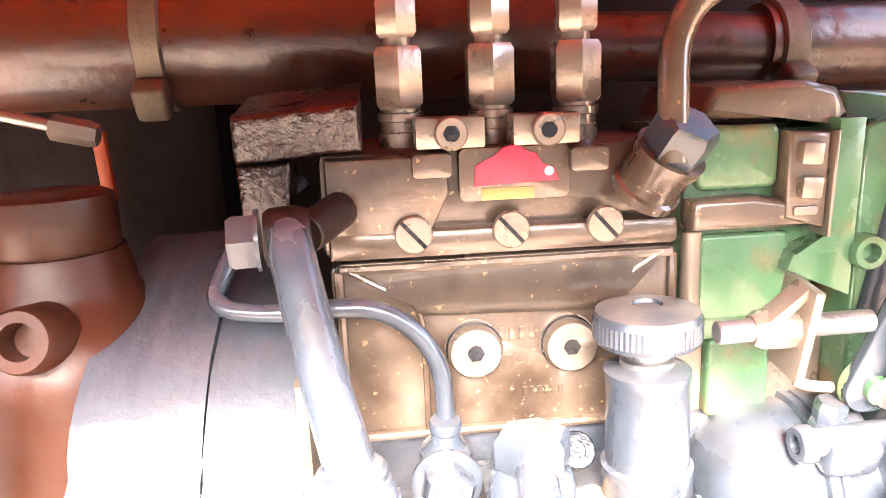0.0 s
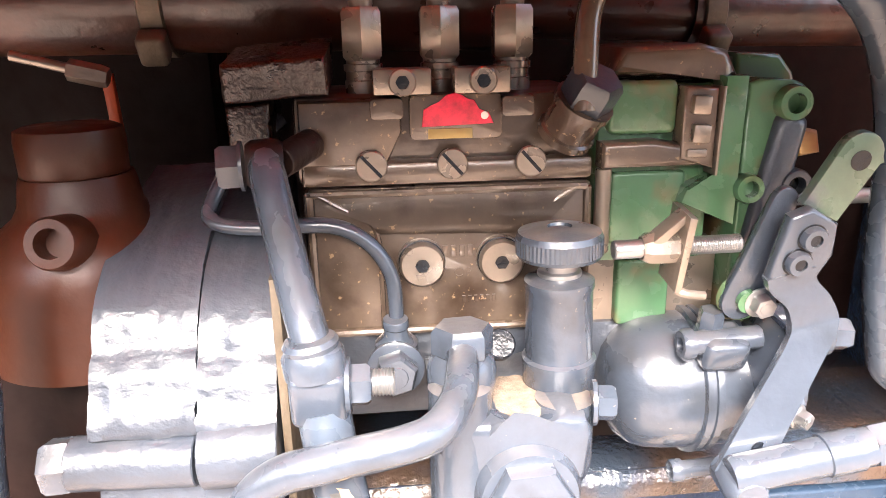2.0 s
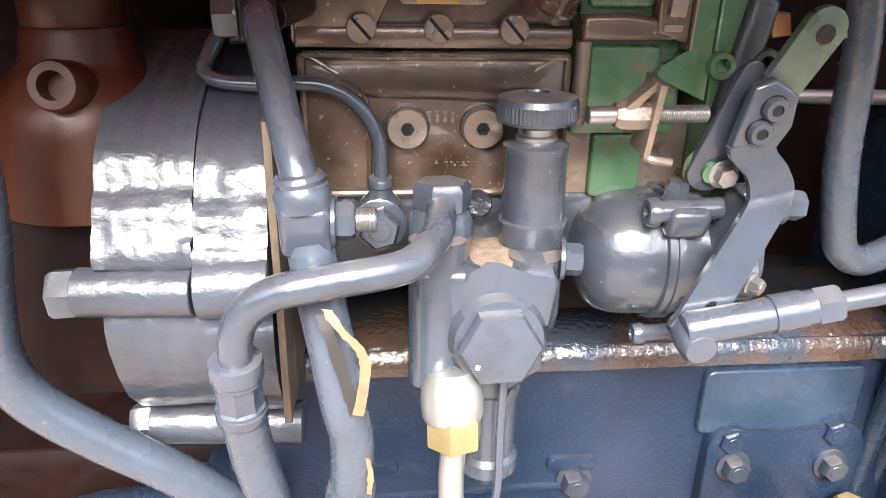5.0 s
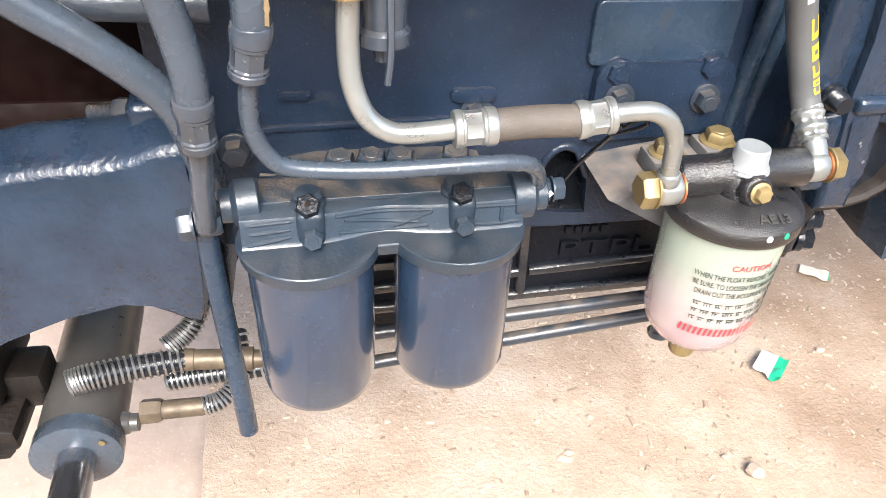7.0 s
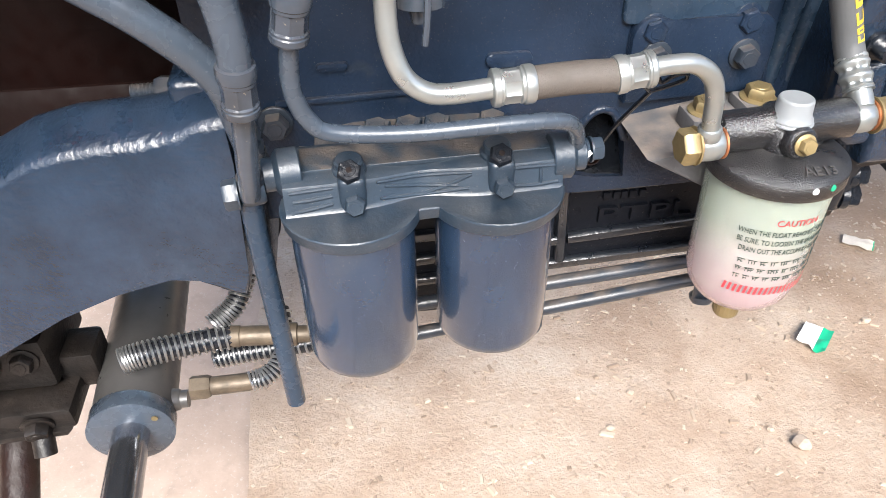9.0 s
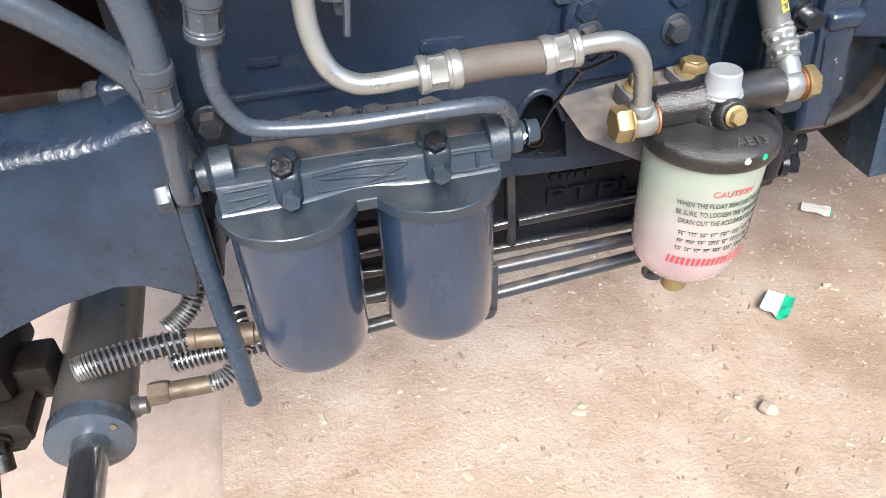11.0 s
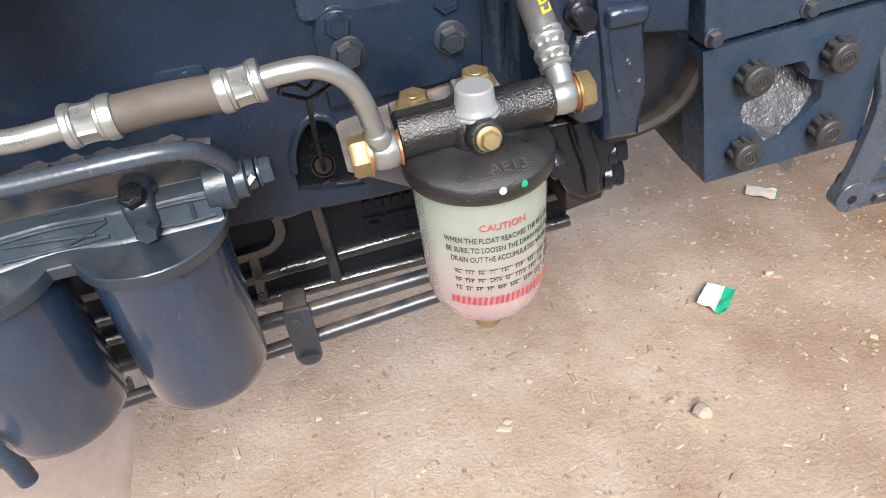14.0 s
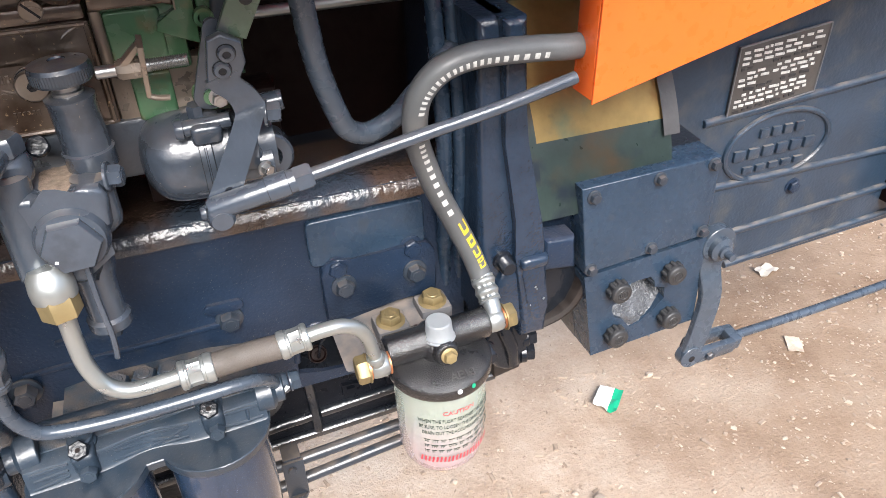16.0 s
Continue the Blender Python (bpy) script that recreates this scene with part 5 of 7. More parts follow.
def make_hose_two():
    e = thing("fuel_hose", (0.07, 0.3, 0.93), "blue-grey painted fuel hose wrapped with frayed tape and steel pipe ends", "hose", "painted fuel hoses")
    b = B()
    tube(b, [(0.0385, 0.410, 1.2875), (0.0400, 0.401, 1.2855), (0.0425, 0.392, 1.2780), (0.0465, 0.380, 1.2650), (0.0520, 0.363, 1.2490), (0.0570, 0.349, 1.2370), (0.0592, 0.343, 1.2290)], 0.0080, 16)
    part("upper_pipe", b, grey, e)
    b = B()
    lathe(b, (0.0592, 0.3415, 1.2275), (-0.12, 0.15, 1), [(0.0125, -0.006), (0.0125, 0.002), (0.0108, 0.0045), (0.0112, 0.0065), (0.0100, 0.0085), (0, 0.0085)], 24)
    part("collar", b, grey, e)
    b = B()
    box(b, (0.0605, 0.340, 1.2130), (0.0225, 0.021, 0.0245), 0.0045, seg=4)
    part("union", b, grey, e)
    bolt(e, (0.071, 0.341, 1.2140), (1, 0, 0), 0.0088, 0.008, grey)
    b = B()
    prof = []
    for k in range(7):
        prof += [(0.0058, k * 0.0014), (0.0050, k * 0.0014 + 0.0007)]
    lathe(b, (0.0815, 0.342, 1.2140), (1, 0, 0), prof, 14)
    part("thread", b, steel, e)
    b = B()
    tube(b, [(0.0615, 0.338, 1.205), (0.0650, 0.329, 1.184), (0.0695, 0.320, 1.162), (0.0735, 0.315, 1.134), (0.0768, 0.315, 1.110), (0.0755, 0.315, 1.080)], 0.0108, 16)
    hose = part("hose", b, hose_blue, e)

    def ribbon(name, line, wide, mat, label, curl=0.0012):
        b = B()
        prev = None
        for k, p in enumerate(smooth_path(line, 6)):
            w = wide * (0.75 + 0.6 * abs(noise.noise((k * 0.7, 2, wide * 900))))
            pair = (b.verts.new(p + Vector((-w, curl * noise.noise((k * 0.5, 0, 0)), 0.0012 * noise.noise((k, 3, 0))))), b.verts.new(p + Vector((w, -curl, 0))))
            if prev:
                b.faces.new((prev[0], prev[1], pair[1], pair[0]))
            prev = pair
        bmesh.ops.solidify(b, geom=list(b.faces), thickness=0.0009)
        part(name, b, mat, hose, label)
    ribbon("frayed_tape", [(0.0690, 0.310, 1.190), (0.0745, 0.304, 1.184), (0.0820, 0.301, 1.176), (0.0845, 0.300, 1.167), (0.0825, 0.300, 1.150), (0.0805, 0.301, 1.139)], 0.0026, cream_tape, "loose frayed cream tape")
    ribbon("tape_wrap", [(0.0665, 0.3115, 1.186), (0.0705, 0.3065, 1.176), (0.0745, 0.3045, 1.160), (0.0775, 0.3035, 1.146), (0.0795, 0.3035, 1.136)], 0.0030, barrel_paint, "worn grey tape wrap", 0.0)
    ribbon("tape_scrap", [(0.0840, 0.3055, 1.108), (0.0852, 0.3050, 1.098), (0.0842, 0.3050, 1.084)], 0.0014, cream_tape, "scrap of cream tape")
    b = B()
    lathe(b, (0.0754, 0.315, 1.0750), (0.05, 0, 1), [(0.0122, 0), (0.0122, 0.005), (0.0115, 0.006), (0, 0.006)], 20)
    part("clip", b, grey, hose)
    crimp(e, (0.0698, 0.315, 1.047), (0.0752, 0.315, 1.078), 0.0112, grey)
    b = B()
    tube(b, [(0.0705, 0.315, 1.052), (0.0675, 0.315, 1.030), (0.0675, 0.315, 1.010), (0.0745, 0.315, 0.990), (0.090, 0.315, 0.9785), (0.140, 0.315, 0.9735), (0.20, 0.314, 0.9755), (0.236, 0.316, 0.9745), (0.252, 0.322, 0.967), (0.263, 0.333, 0.949), (0.268, 0.342, 0.928)], 0.0061, 16)
    part("lower_pipe", b, hose_blue, e)
    banjo(e, (0.272, 0.349, 0.919), (1, 0, 0.05), 0.0105, 0.017, filter_cast, filter_cast, 1, 0.0098, 0.009, False)
    b = B()
    prism(b, [(0.2695, 0.917), (0.2715, 0.915), (0.2805, 0.925), (0.278, 0.928)], 0.3365, 0.3385, 0.0004)
    part("paint_mark", b, white_paint, e, "white paint check mark")


make_hose_two()


# ---- the plated pipe from feed pump to water separator ----
def make_plated_pipe():
    e = thing("fuel_pipe", (0.2, 0.32, 0.93), "bright zinc-plated fuel pipe with a brown rubber sleeve", "pipe", nudge=(0.002, 0.001, -0.0055))
    b = B()
    hexa(b, (0.1268, 0.3345, 1.0915), (-0.03, 0.22, 1), 0.0150, 0.020, 0.15)
    part("union_nut", b, brass, e, "yellow plated union nut")
    b = B()
    lathe(b, (0.1260, 0.3385, 1.104), (-0.06, 0.45, 1), [(0.0150, 0), (0.0162, 0.003), (0.0165, 0.010), (0.0155, 0.019), (0.0120, 0.025), (0, 0.028)], 24)
    part("elbow", b, zinc, e)
    b = B()
    tube(b, [(0.1268, 0.337, 1.090), (0.1258, 0.333, 1.062), (0.1272, 0.327, 1.040), (0.1345, 0.321, 1.020), (0.148, 0.318, 1.009), (0.165, 0.318, 1.006), (0.195, 0.318, 1.0085)], 0.0070, 16)
    part("left_pipe", b, zinc, e)
    crimp(e, (0.191, 0.318, 1.008), (0.220, 0.319, 1.009), 0.0118, zinc)
    b = B()
    tube(b, [(0.217, 0.319, 1.009), (0.247, 0.3205, 1.0100), (0.278, 0.3215, 1.009)], 0.0112, 18)
    part("rubber_sleeve", b, rubber_brown, e, "grey-brown rubber sleeve")
    crimp(e, (0.302, 0.3225, 1.0120), (0.275, 0.3215, 1.009), 0.0118, zinc)
    b = B()
    tube(b, [(0.298, 0.3225, 1.012), (0.316, 0.323, 1.0135), (0.333, 0.324, 1.0115), (0.348, 0.325, 1.000), (0.356, 0.326, 0.982), (0.360, 0.327, 0.962), (0.3635, 0.328, 0.944)], 0.0068, 16)
    part("right_pipe", b, zinc, e)
    b = B()
    lathe(b, (0.3615, 0.3275, 0.955), (0.15, 0, -1), [(0.0075, 0), (0.009, 0.002), (0.009, 0.010), (0.0075, 0.012), (0, 0.012)], 16)
    part("collar", b, zinc, e)
    banjo(e, (0.366, 0.329, 0.937), (1, 0, 0.03), 0.0125, 0.018, zinc, brass, -1, 0.0145, 0.012)


make_plated_pipe()

# ---- the water separator ----
SX, SY = 0.433, 0.340


def on_bowl(b, mid_angle, z, radius):
    """Wraps flat writing round the bowl."""
    for v in b.verts:
        a = mid_angle + v.co.x / radius
        rr = radius + v.co.z
        v.co = Vector((SX + rr * math.sin(a), SY - rr * math.cos(a), z + v.co.y))
    return b


def make_separator():
    e = thing("water_separator", (SX, SY, 0.71), "black-headed fuel water separator with a milky translucent bowl", "fuel filter", datum=(0.433, 0.286, 0.915), nudge=(0, -0.005, 0.001))
    b = B()
    lathe(b, (SX, SY, 0.906), (0, 0, 1), [(0.046, -0.002), (0.0535, 0.0), (0.0548, 0.003), (0.0548, 0.012), (0.0535, 0.0145), (0.049, 0.017), (0.040, 0.020), (0.0, 0.024)], 56)
    head = part("head", b, black_lid, e, "glossy black cast head with brown dust")
    b = B()
    lathe(b, (SX - 0.056, SY + 0.004, 0.938), (1, 0, 0.045), [(0.0135, 0), (0.0165, 0.003), (0.0165, 0.04), (0.0195, 0.046), (0.0195, 0.066), (0.0165, 0.072), (0.0160, 0.109), (0.0135, 0.112)], 28)
    part("cross_tube", b, black_tube, e)
    b = B()
    prism(b, [(SX - 0.035, 0.915), (SX + 0.038, 0.918), (SX + 0.03, 0.940), (SX - 0.03, 0.938)], SY - 0.006, SY + 0.03, 0.004, 3)
    part("web", b, black_lid, e)
    b = B()   # plug boss and plug
    lathe(b, (SX + 0.001, SY - 0.008, 0.936), (0.02, -1, 0.20), [(0.0150, 0), (0.0132, 0.012), (0.0122, 0.0165), (0.0105, 0.018), (0, 0.018)], 28)
    part("boss", b, black_tube, e)
    bolt(e, (SX + 0.002, SY - 0.026, 0.9395), (0.02, -1, 0.20), 0.0068, 0.006, brass, name="bleed_screw", label="yellow plated bleed screw", flange=True)
    b = B()   # milky cap
    lathe(b, (SX - 0.002, SY - 0.003, 0.926), (0, 0, 1), [(0.0175, 0), (0.0170, 0.016), (0.0150, 0.019), (0, 0.019)], 30)
    part("cap_seat", b, black_tube, e)
    b = B()
    lathe(b, (SX + 0.000, SY - 0.003, 0.9470), (0, 0, 1), [(r, z * 0.80) for r, z in ((0.0150, 0), (0.0168, 0.001), (0.0172, 0.0022), (0.0168, 0.0034), (0.0160, 0.0040), (0.0163, 0.0052), (0.0160, 0.0064), (0.0148, 0.0078), (0.0143, 0.0100),
                                                                                    (0.0139, 0.0108), (0.0131, 0.0235), (0.0126, 0.0252), (0.0116, 0.0260), (0.010, 0.0258), (0, 0.0258))], 40)
    part("cap", b, cap_plastic, e, "milky white plastic cap")
    b2 = text_mesh("AE13", 0.0125, 0.0005)     # raised casting code on the lid
    for v in b2.verts:
        v.co = Vector((SX + 0.010 + v.co.x, SY - 0.0425 + v.co.y * 0.95, 0.9262 + v.co.z + v.co.y * 0.25))
    part("casting_code", b2, barrel_paint, head)
    for ang, mat in ((-0.085, white_paint), (0.205, green_paint)):
        b = B()
        a = ang + 0.12
        lathe(b, (SX + 0.0546 * math.sin(a), SY - 0.0546 * math.cos(a), 0.9165), (math.sin(a), -math.cos(a), 0.15), [(0.0027, 0), (0.0024, 0.0006), (0, 0.0008)], 14)
        part("paint_dot", b, mat, head)
    b = B()   # bowl: a thin cup with its inner side
    outer = [(r, h * 0.963) for r, h in ((0, 0.0), (0.012, 0.0), (0.014, 0.004), (0.026, 0.007), (0.037, 0.013), (0.0435, 0.023), (0.0465, 0.036), (0.0480, 0.09), (0.0490, 0.125), (0.0495, 0.150))]
    inner = [(r - 0.0022, h + (0.0022 if h < 0.1 else 0)) for r, h in outer[2:]][::-1] + [(0, 0.0065)]
    lathe(b, (SX, SY, 0.7685), (0, 0, 1), outer + inner, 64)
    bowl = part("bowl", b, bowl_plastic, e, "milky plastic bowl tinted pink at the bottom", sharp=60)
    b = B()   # drain screw
    lathe(b, (SX - 0.001, SY, 0.7715), (0, 0, -1), [(0.0130, 0), (0.0130, 0.0085), (0.0105, 0.0095), (0, 0.0095)], 26)
    part("drain_collar", b, bowl_plastic, bowl)
    b = B()
    lathe(b, (SX - 0.001, SY, 0.7625), (0, 0, -1), [(0.0085, 0), (0.0085, 0.002), (0.0112, 0.003), (0.0118, 0.005), (0.0118, 0.014), (0.0100, 0.0165), (0, 0.0165)], 40)
    for v in b.verts:
        q = Vector((v.co.x - SX + 0.001, v.co.y - SY))
        if q.length > 0.011 and round(math.atan2(q.y, q.x) / (2 * math.pi) * 40) % 2:
            v.co.x -= q.x * 0.05
            v.co.y -= q.y * 0.05
    part("drain_screw", b, brass, e, "knurled brass drain screw")
    R = 0.0494
    lines = [("CAUTION", 0.0078, 0.8835, 0.06, red_ink), ("WHEN THE FLOAT REACHES THE RED LINE", 0.0066, 0.8725, 0.10, black_ink),
             ("BE SURE, TO LOOSEN THE DRAIN PLUG AND", 0.0066, 0.8640, 0.12, black_ink), ("DRAIN OUT THE ACCUMULATED WATER", 0.0068, 0.8555, 0.08, black_ink)]
    for body, size, z, mid, mat in lines:
        t = text_mesh(body, size, 0.00015)
        if mat is black_ink:
            width = max(v.co.x for v in t.verts) - min(v.co.x for v in t.verts)
            for v in t.verts:
                v.co.x *= (0.092 if len(body) > 32 else 0.082) / width
        part("writing", on_bowl(t, mid, z, R), mat, bowl)
    rng = random.Random(4)
    for row, z in enumerate((0.8435, 0.8355, 0.8275)):   # lines in another script, as bars
        b = B()
        x = -0.040
        while x < 0.040:
            w = rng.uniform(0.005, 0.010)
            box(b, (x + w / 2, 0.0018, 0.0001), (w, 0.0005, 0.0003), 0)
            for q in range(int(w / 0.0023)):
                box(b, (x + 0.001 + q * 0.0022, 0, 0.0001), (0.0005, 0.0034, 0.0003), 0)
                if rng.random() < 0.6:
                    box(b, (x + 0.0018 + q * 0.0022, rng.uniform(-0.001, 0.001), 0.0001), (0.0014, 0.0007, 0.0003), 0)
            x += w + 0.0022
        part("writing_line", on_bowl(b, 0.10, z, R - 0.0002), black_ink, bowl)
    for k in range(22):    # red line band
        b = B()
        x = -0.046 + k * 0.0042
        vs = [b.verts.new(q) for q in ((x, -0.0040, 0.0002), (x + 0.0022, -0.0040, 0.0002), (x + 0.0034, 0.0040, 0.0002), (x + 0.0012, 0.0040, 0.0002))]
        b.faces.new(vs)
        part("red_stripe", on_bowl(b, 0.12, 0.8145, R - 0.0006), red_ink, bowl)
    # right-hand banjo
    banjo(e, (SX + 0.064, SY + 0.004, 0.9425), (1, 0, 0.045), 0.0125, 0.017, zinc, brass, 1, 0.0140, 0.011)
    # carrier: a dusty pedestal with two yellow bolts
    b = B()
    prism(b, [(0.342, 0.900), (0.40, 0.910), (0.46, 0.920), (0.47, 0.900), (0.46, 0.872), (0.40, 0.867)], SY + 0.03, BY + 0.03, 0.003)
    part("carrier", b, dusty_cast, e, "dusty bracket carrying the separator")
    for x, y, z in ((0.402, 0.405, 0.922), (0.455, 0.418, 0.924)):
        b = B()
        box(b, (x, y, z - 0.007), (0.036, 0.034, 0.018), 0.003)
        part("pad", b, dusty_cast, e)
        bolt(e, (x, y, z + 0.001), (0, -0.05, 1), 0.0125, 0.010, brass, label="yellow plated hexagon bolt", flange=True)


make_separator()


# ---- the black hydraulic-style hose from the separator ----
def make_black_hose():
    e = thing("fuel_feed_hose", (0.497, 0.34, 0.95), "thick black rubber hose with yellow and white print", "hose")
    pts = [(0.4958, 0.3745, 0.9640), (0.4915, 0.384, 0.979), (0.486, 0.389, 0.995), (0.472, 0.394, 1.028), (0.449, 0.394, 1.080), (0.434, 0.392, 1.122), (0.427, 0.389, 1.148), (0.426, 0.386, 1.176),
           (0.433, 0.385, 1.195), (0.448, 0.384, 1.2095), (0.470, 0.384, 1.216), (0.497, 0.384, 1.2166), (0.535, 0.384, 1.214), (0.571, 0.384, 1.2107), (0.62, 0.40, 1.205)]
    line = smooth_path(pts, 8)
    b = B()
    tube(b, None, 0.0112, 18, path=line)
    hose = part("hose", b, rubber, e)

    def strip(i0, i1, u0, u1, mat, name, ang=-1.2):
        b = B()
        prev = None
        for i in range(i0, i1 + 1):
            t = (line[i + 1] - line[i - 1]).normalized()
            fwd = Vector((0, -1, 0))
            out = (fwd - t * fwd.dot(t)).normalized()
            side = t.cross(out)
            ring = []
            for q in range(4):
                a = u0 + (u1 - u0) * q / 3
                ring.append(b.verts.new(line[i] + (out * math.cos(a) + side * math.sin(a)) * 0.01145))
            if prev:
                for q in range(3):
                    b.faces.new((prev[q], prev[q + 1], ring[q + 1], ring[q]))
            prev = ring
        part(name, b, mat, hose)
    for k, i0 in enumerate((7, 11, 15, 19, 23)):
        strip(i0, i0 + 3, 0.15, 0.34, yellow_paint, "print_block")
        strip(i0, i0 + 3, 0.74, 0.93, yellow_paint, "print_block")
        strip(i0, i0 + 1, 0.34, 0.74, yellow_paint, "print_block")
        if k % 2:
            strip(i0 + 2, i0 + 3, 0.34, 0.74, yellow_paint, "print_block")
    for i0 in list(range(28, 48, 2)) + list(range(56, 98, 2)):
        strip(i0, i0 + 1, -0.14, 0.34, print_grey, "print_block")
    b = B()
    p0, p1 = Vector((0.4955, 0.3775, 0.9670)), Vector((0.497, 0.355, 0.9505))
    h = (p1 - p0).length
    m = frame_to(p1 - p0)
    rings = []
    for k in range(31):
        u = k / 30
        wave = 0.5 - 0.5 * math.cos(2 * math.pi * u * 2.5)
        rings.append([b.verts.new(p0 + m @ Vector((q * math.cos(a), q * math.sin(a), u * h))) for a in [2 * math.pi * i / 40 for i in range(40)]
                      for q in [(0.0122 if u < 0.08 else 0.0112 + 0.0016 * wave - 0.0020 * (1 - wave) * (0.5 + 0.5 * math.cos(8 * a))) * (1 if u < 0.93 else 0.9)]])
    for r0, r1 in zip(rings, rings[1:]):
        for i in range(40):
            b.faces.new((r0[i], r0[(i + 1) % 40], r1[(i + 1) % 40], r1[i]))
    b.faces.new(rings[0])
    b.faces.new(rings[-1])
    part("crimp", b, zinc, e)
    b = B()
    tube(b, [(0.497, 0.360, 0.954), (0.4975, 0.351, 0.948), (0.497, 0.344, 0.943)], 0.0090, 14)
    part("stem", b, zinc, e)


make_black_hose()


# ---- the injection pump ----
PY = 0.440


def make_pump():
    e = thing("injection_pump", (0.15, 0.48, 1.17), "three-cylinder inline injection pump of alloy tinted for orange light, with green governor", "injection pump", datum=(0.13, 0.44, 1.25))
    b = B()   # lower body with the side cover frame
    box(b, (0.124, PY + 0.048, 1.218), (0.150, 0.084, 0.082), 0.003)
    part("lower_body", b, pump_grey, e)
    b = B()
    box(b, (0.122, PY + 0.045, 1.284), (0.150, 0.080, 0.044), 0.004)
    box(b, (0.1235, PY + 0.042, 1.268), (0.146, 0.090, 0.012), 0.003)
    part("upper_body", b, pump_grey, e)
    b = B()   # rounded shoulder and steps of the casting
    prism(b, [(0.050, 1.262), (0.084, 1.262), (0.092, 1.272), (0.100, 1.288), (0.100, 1.304), (0.050, 1.304)], PY - 0.002, PY + 0.02, 0.003)
    part("shoulder", b, pump_grey, e)
    b = B()
    prism(b, rrect(0.104, 1.284, 0.150, 1.306, 0.003), PY - 0.001, PY + 0.02, 0.001)
    part("name_pad", b, pump_grey, e)
    for x in (0.093, 0.157):
        b = B()
        prism(b, rrect(x - 0.008, 1.295, x + 0.008, 1.305, 0.002), PY - 0.006, PY + 0.01, 0.001)
        part("lug", b, pump_grey, e)
    b = B()   # side cover: a frame and a dished plate
    prism(b, rrect(0.0515, 1.181, 0.197, 1.2605, 0.003), PY + 0.001, PY + 0.012, 0.001)
    cover = part("side_cover", b, pump_grey, e, "dished pump side cover")
    for p0, p1 in (((0.053, 1.258), (0.195, 1.258)), ((0.053, 1.183), (0.053, 1.258)), ((0.195, 1.183), (0.195, 1.258)), ((0.053, 1.183), (0.195, 1.183))):
        b = B()
        rod(b, (p0[0], PY + 0.0005, p0[1]), (p1[0], PY + 0.0005, p1[1]), 0.0022, 8)
        part("edge", b, pump_grey, cover)
    b = B()   # sloping upper band of the cover
    v = [b.verts.new(q) for q in ((0.058, PY - 0.0005, 1.253), (0.190, PY - 0.0005, 1.256), (0.173, PY - 0.0035, 1.2400), (0.083, PY - 0.0035, 1.2425), (0.171, PY - 0.001, 1.2345), (0.086, PY - 0.001, 1.2370))]
    b.faces.new((v[0], v[1], v[2], v[3]))
    b.faces.new((v[3], v[2], v[4], v[5]))
    bmesh.ops.solidify(b, geom=list(b.faces), thickness=0.003)
    part("cover_band", b, pump_grey, cover)
    for line in ([(0.056, 1.2585), (0.070, 1.2500), (0.081, 1.2450), (0.0865, 1.2330), (0.0872, 1.2090), (0.0872, 1.1850)], [(0.172, 1.2395), (0.1735, 1.2450), (0.178, 1.2512), (0.189, 1.2580)]):
        b = B()
        tube(b, [(x, PY - 0.0002, z) for x, z in line], 0.0014, 8)
        part("bead", b, pump_grey, cover)
    for x, z, w, h in [(0.1205 + 0.0044 * k, 1.2258, 0.0028, 0.0062) for k in range(4)] + [(0.130 + 0.0032 * k, 1.1988, 0.0020, 0.0038) for k in range(6)]:
        b = B()
        box(b, (x, PY + 0.0008, z), (w, 0.0012, h), 0.0003)
        part("raised_mark", b, pump_grey, cover)
    m2 = text_mesh("TOP", 0.0075, 0.0003)
    for v in m2.verts:
        v.co = Vector((0.1275 + v.co.x, PY + 0.0008 - v.co.z, 1.2135 + v.co.y))
    part("cast_word", m2, pump_grey, cover)
    for x in (0.0845, 0.1245, 0.1640):    # slotted screws
        b = B()
        lathe(b, (x, PY - 0.003, 1.2725), (0, -1, 0), [(0.0078, 0), (0.0078, 0.0018), (0.0072, 0.0024), (0, 0.0024)], 24)
        s = part("slotted_screw", b, pump_steel, e)
        b = B()
        box(b, (x, PY - 0.0054, 1.2725), (0.0142, 0.0006, 0.0017), 0, (0, 48, 0))
        part("slot", b, black_cast, s)
    for x in (0.108, 0.149):        # plunger plugs
        b = B()
        lathe(b, (x, PY + 0.002, 1.2210), (0, -1, 0), [(0.0125, 0), (0.0125, 0.003), (0.0115, 0.004), (0.0118, 0.008), (0.0105, 0.010), (0.0035, 0.010), (0.0035, 0.007), (0, 0.007)], 30)
        plug = part("hex_socket_plug", b, pump_steel, e)
        b = B()
        lathe(b, (x, PY - 0.0052, 1.2210), (0, -1, 0), [(0.0037, 0), (0.0037, 0.0032), (0, 0.0032)], 6)
        part("socket", b, black_cast, plug)
        b = B()
        lathe(b, (x, PY - 0.0012, 1.2210), (0, -1, 0), [(0.0121, 0), (0.0121, 0.0012), (0.0115, 0.0014), (0, 0.0014)], 30)
        part("groove", b, black_cast, plug)
    for x0, x1 in ((0.087, 0.1150), (0.126, 0.1535)):   # clamps between the delivery valves
        b = B()
        box(b, ((x0 + x1) / 2, PY + 0.004, 1.3125), (x1 - x0, 0.016, 0.0125), 0.0012)
        c = part("valve_clamp", b, pump_steel, e)
        b = B()
        lathe(b, ((x0 + x1) / 2, PY - 0.003, 1.3125), (0, -1, 0), [(0.0068, 0), (0.0068, 0.004), (0.006, 0.005), (0.0033, 0.005), (0.0033, 0.003), (0, 0.003)], 22)
        part("socket_screw", b, pump_steel, c)
        b = B()
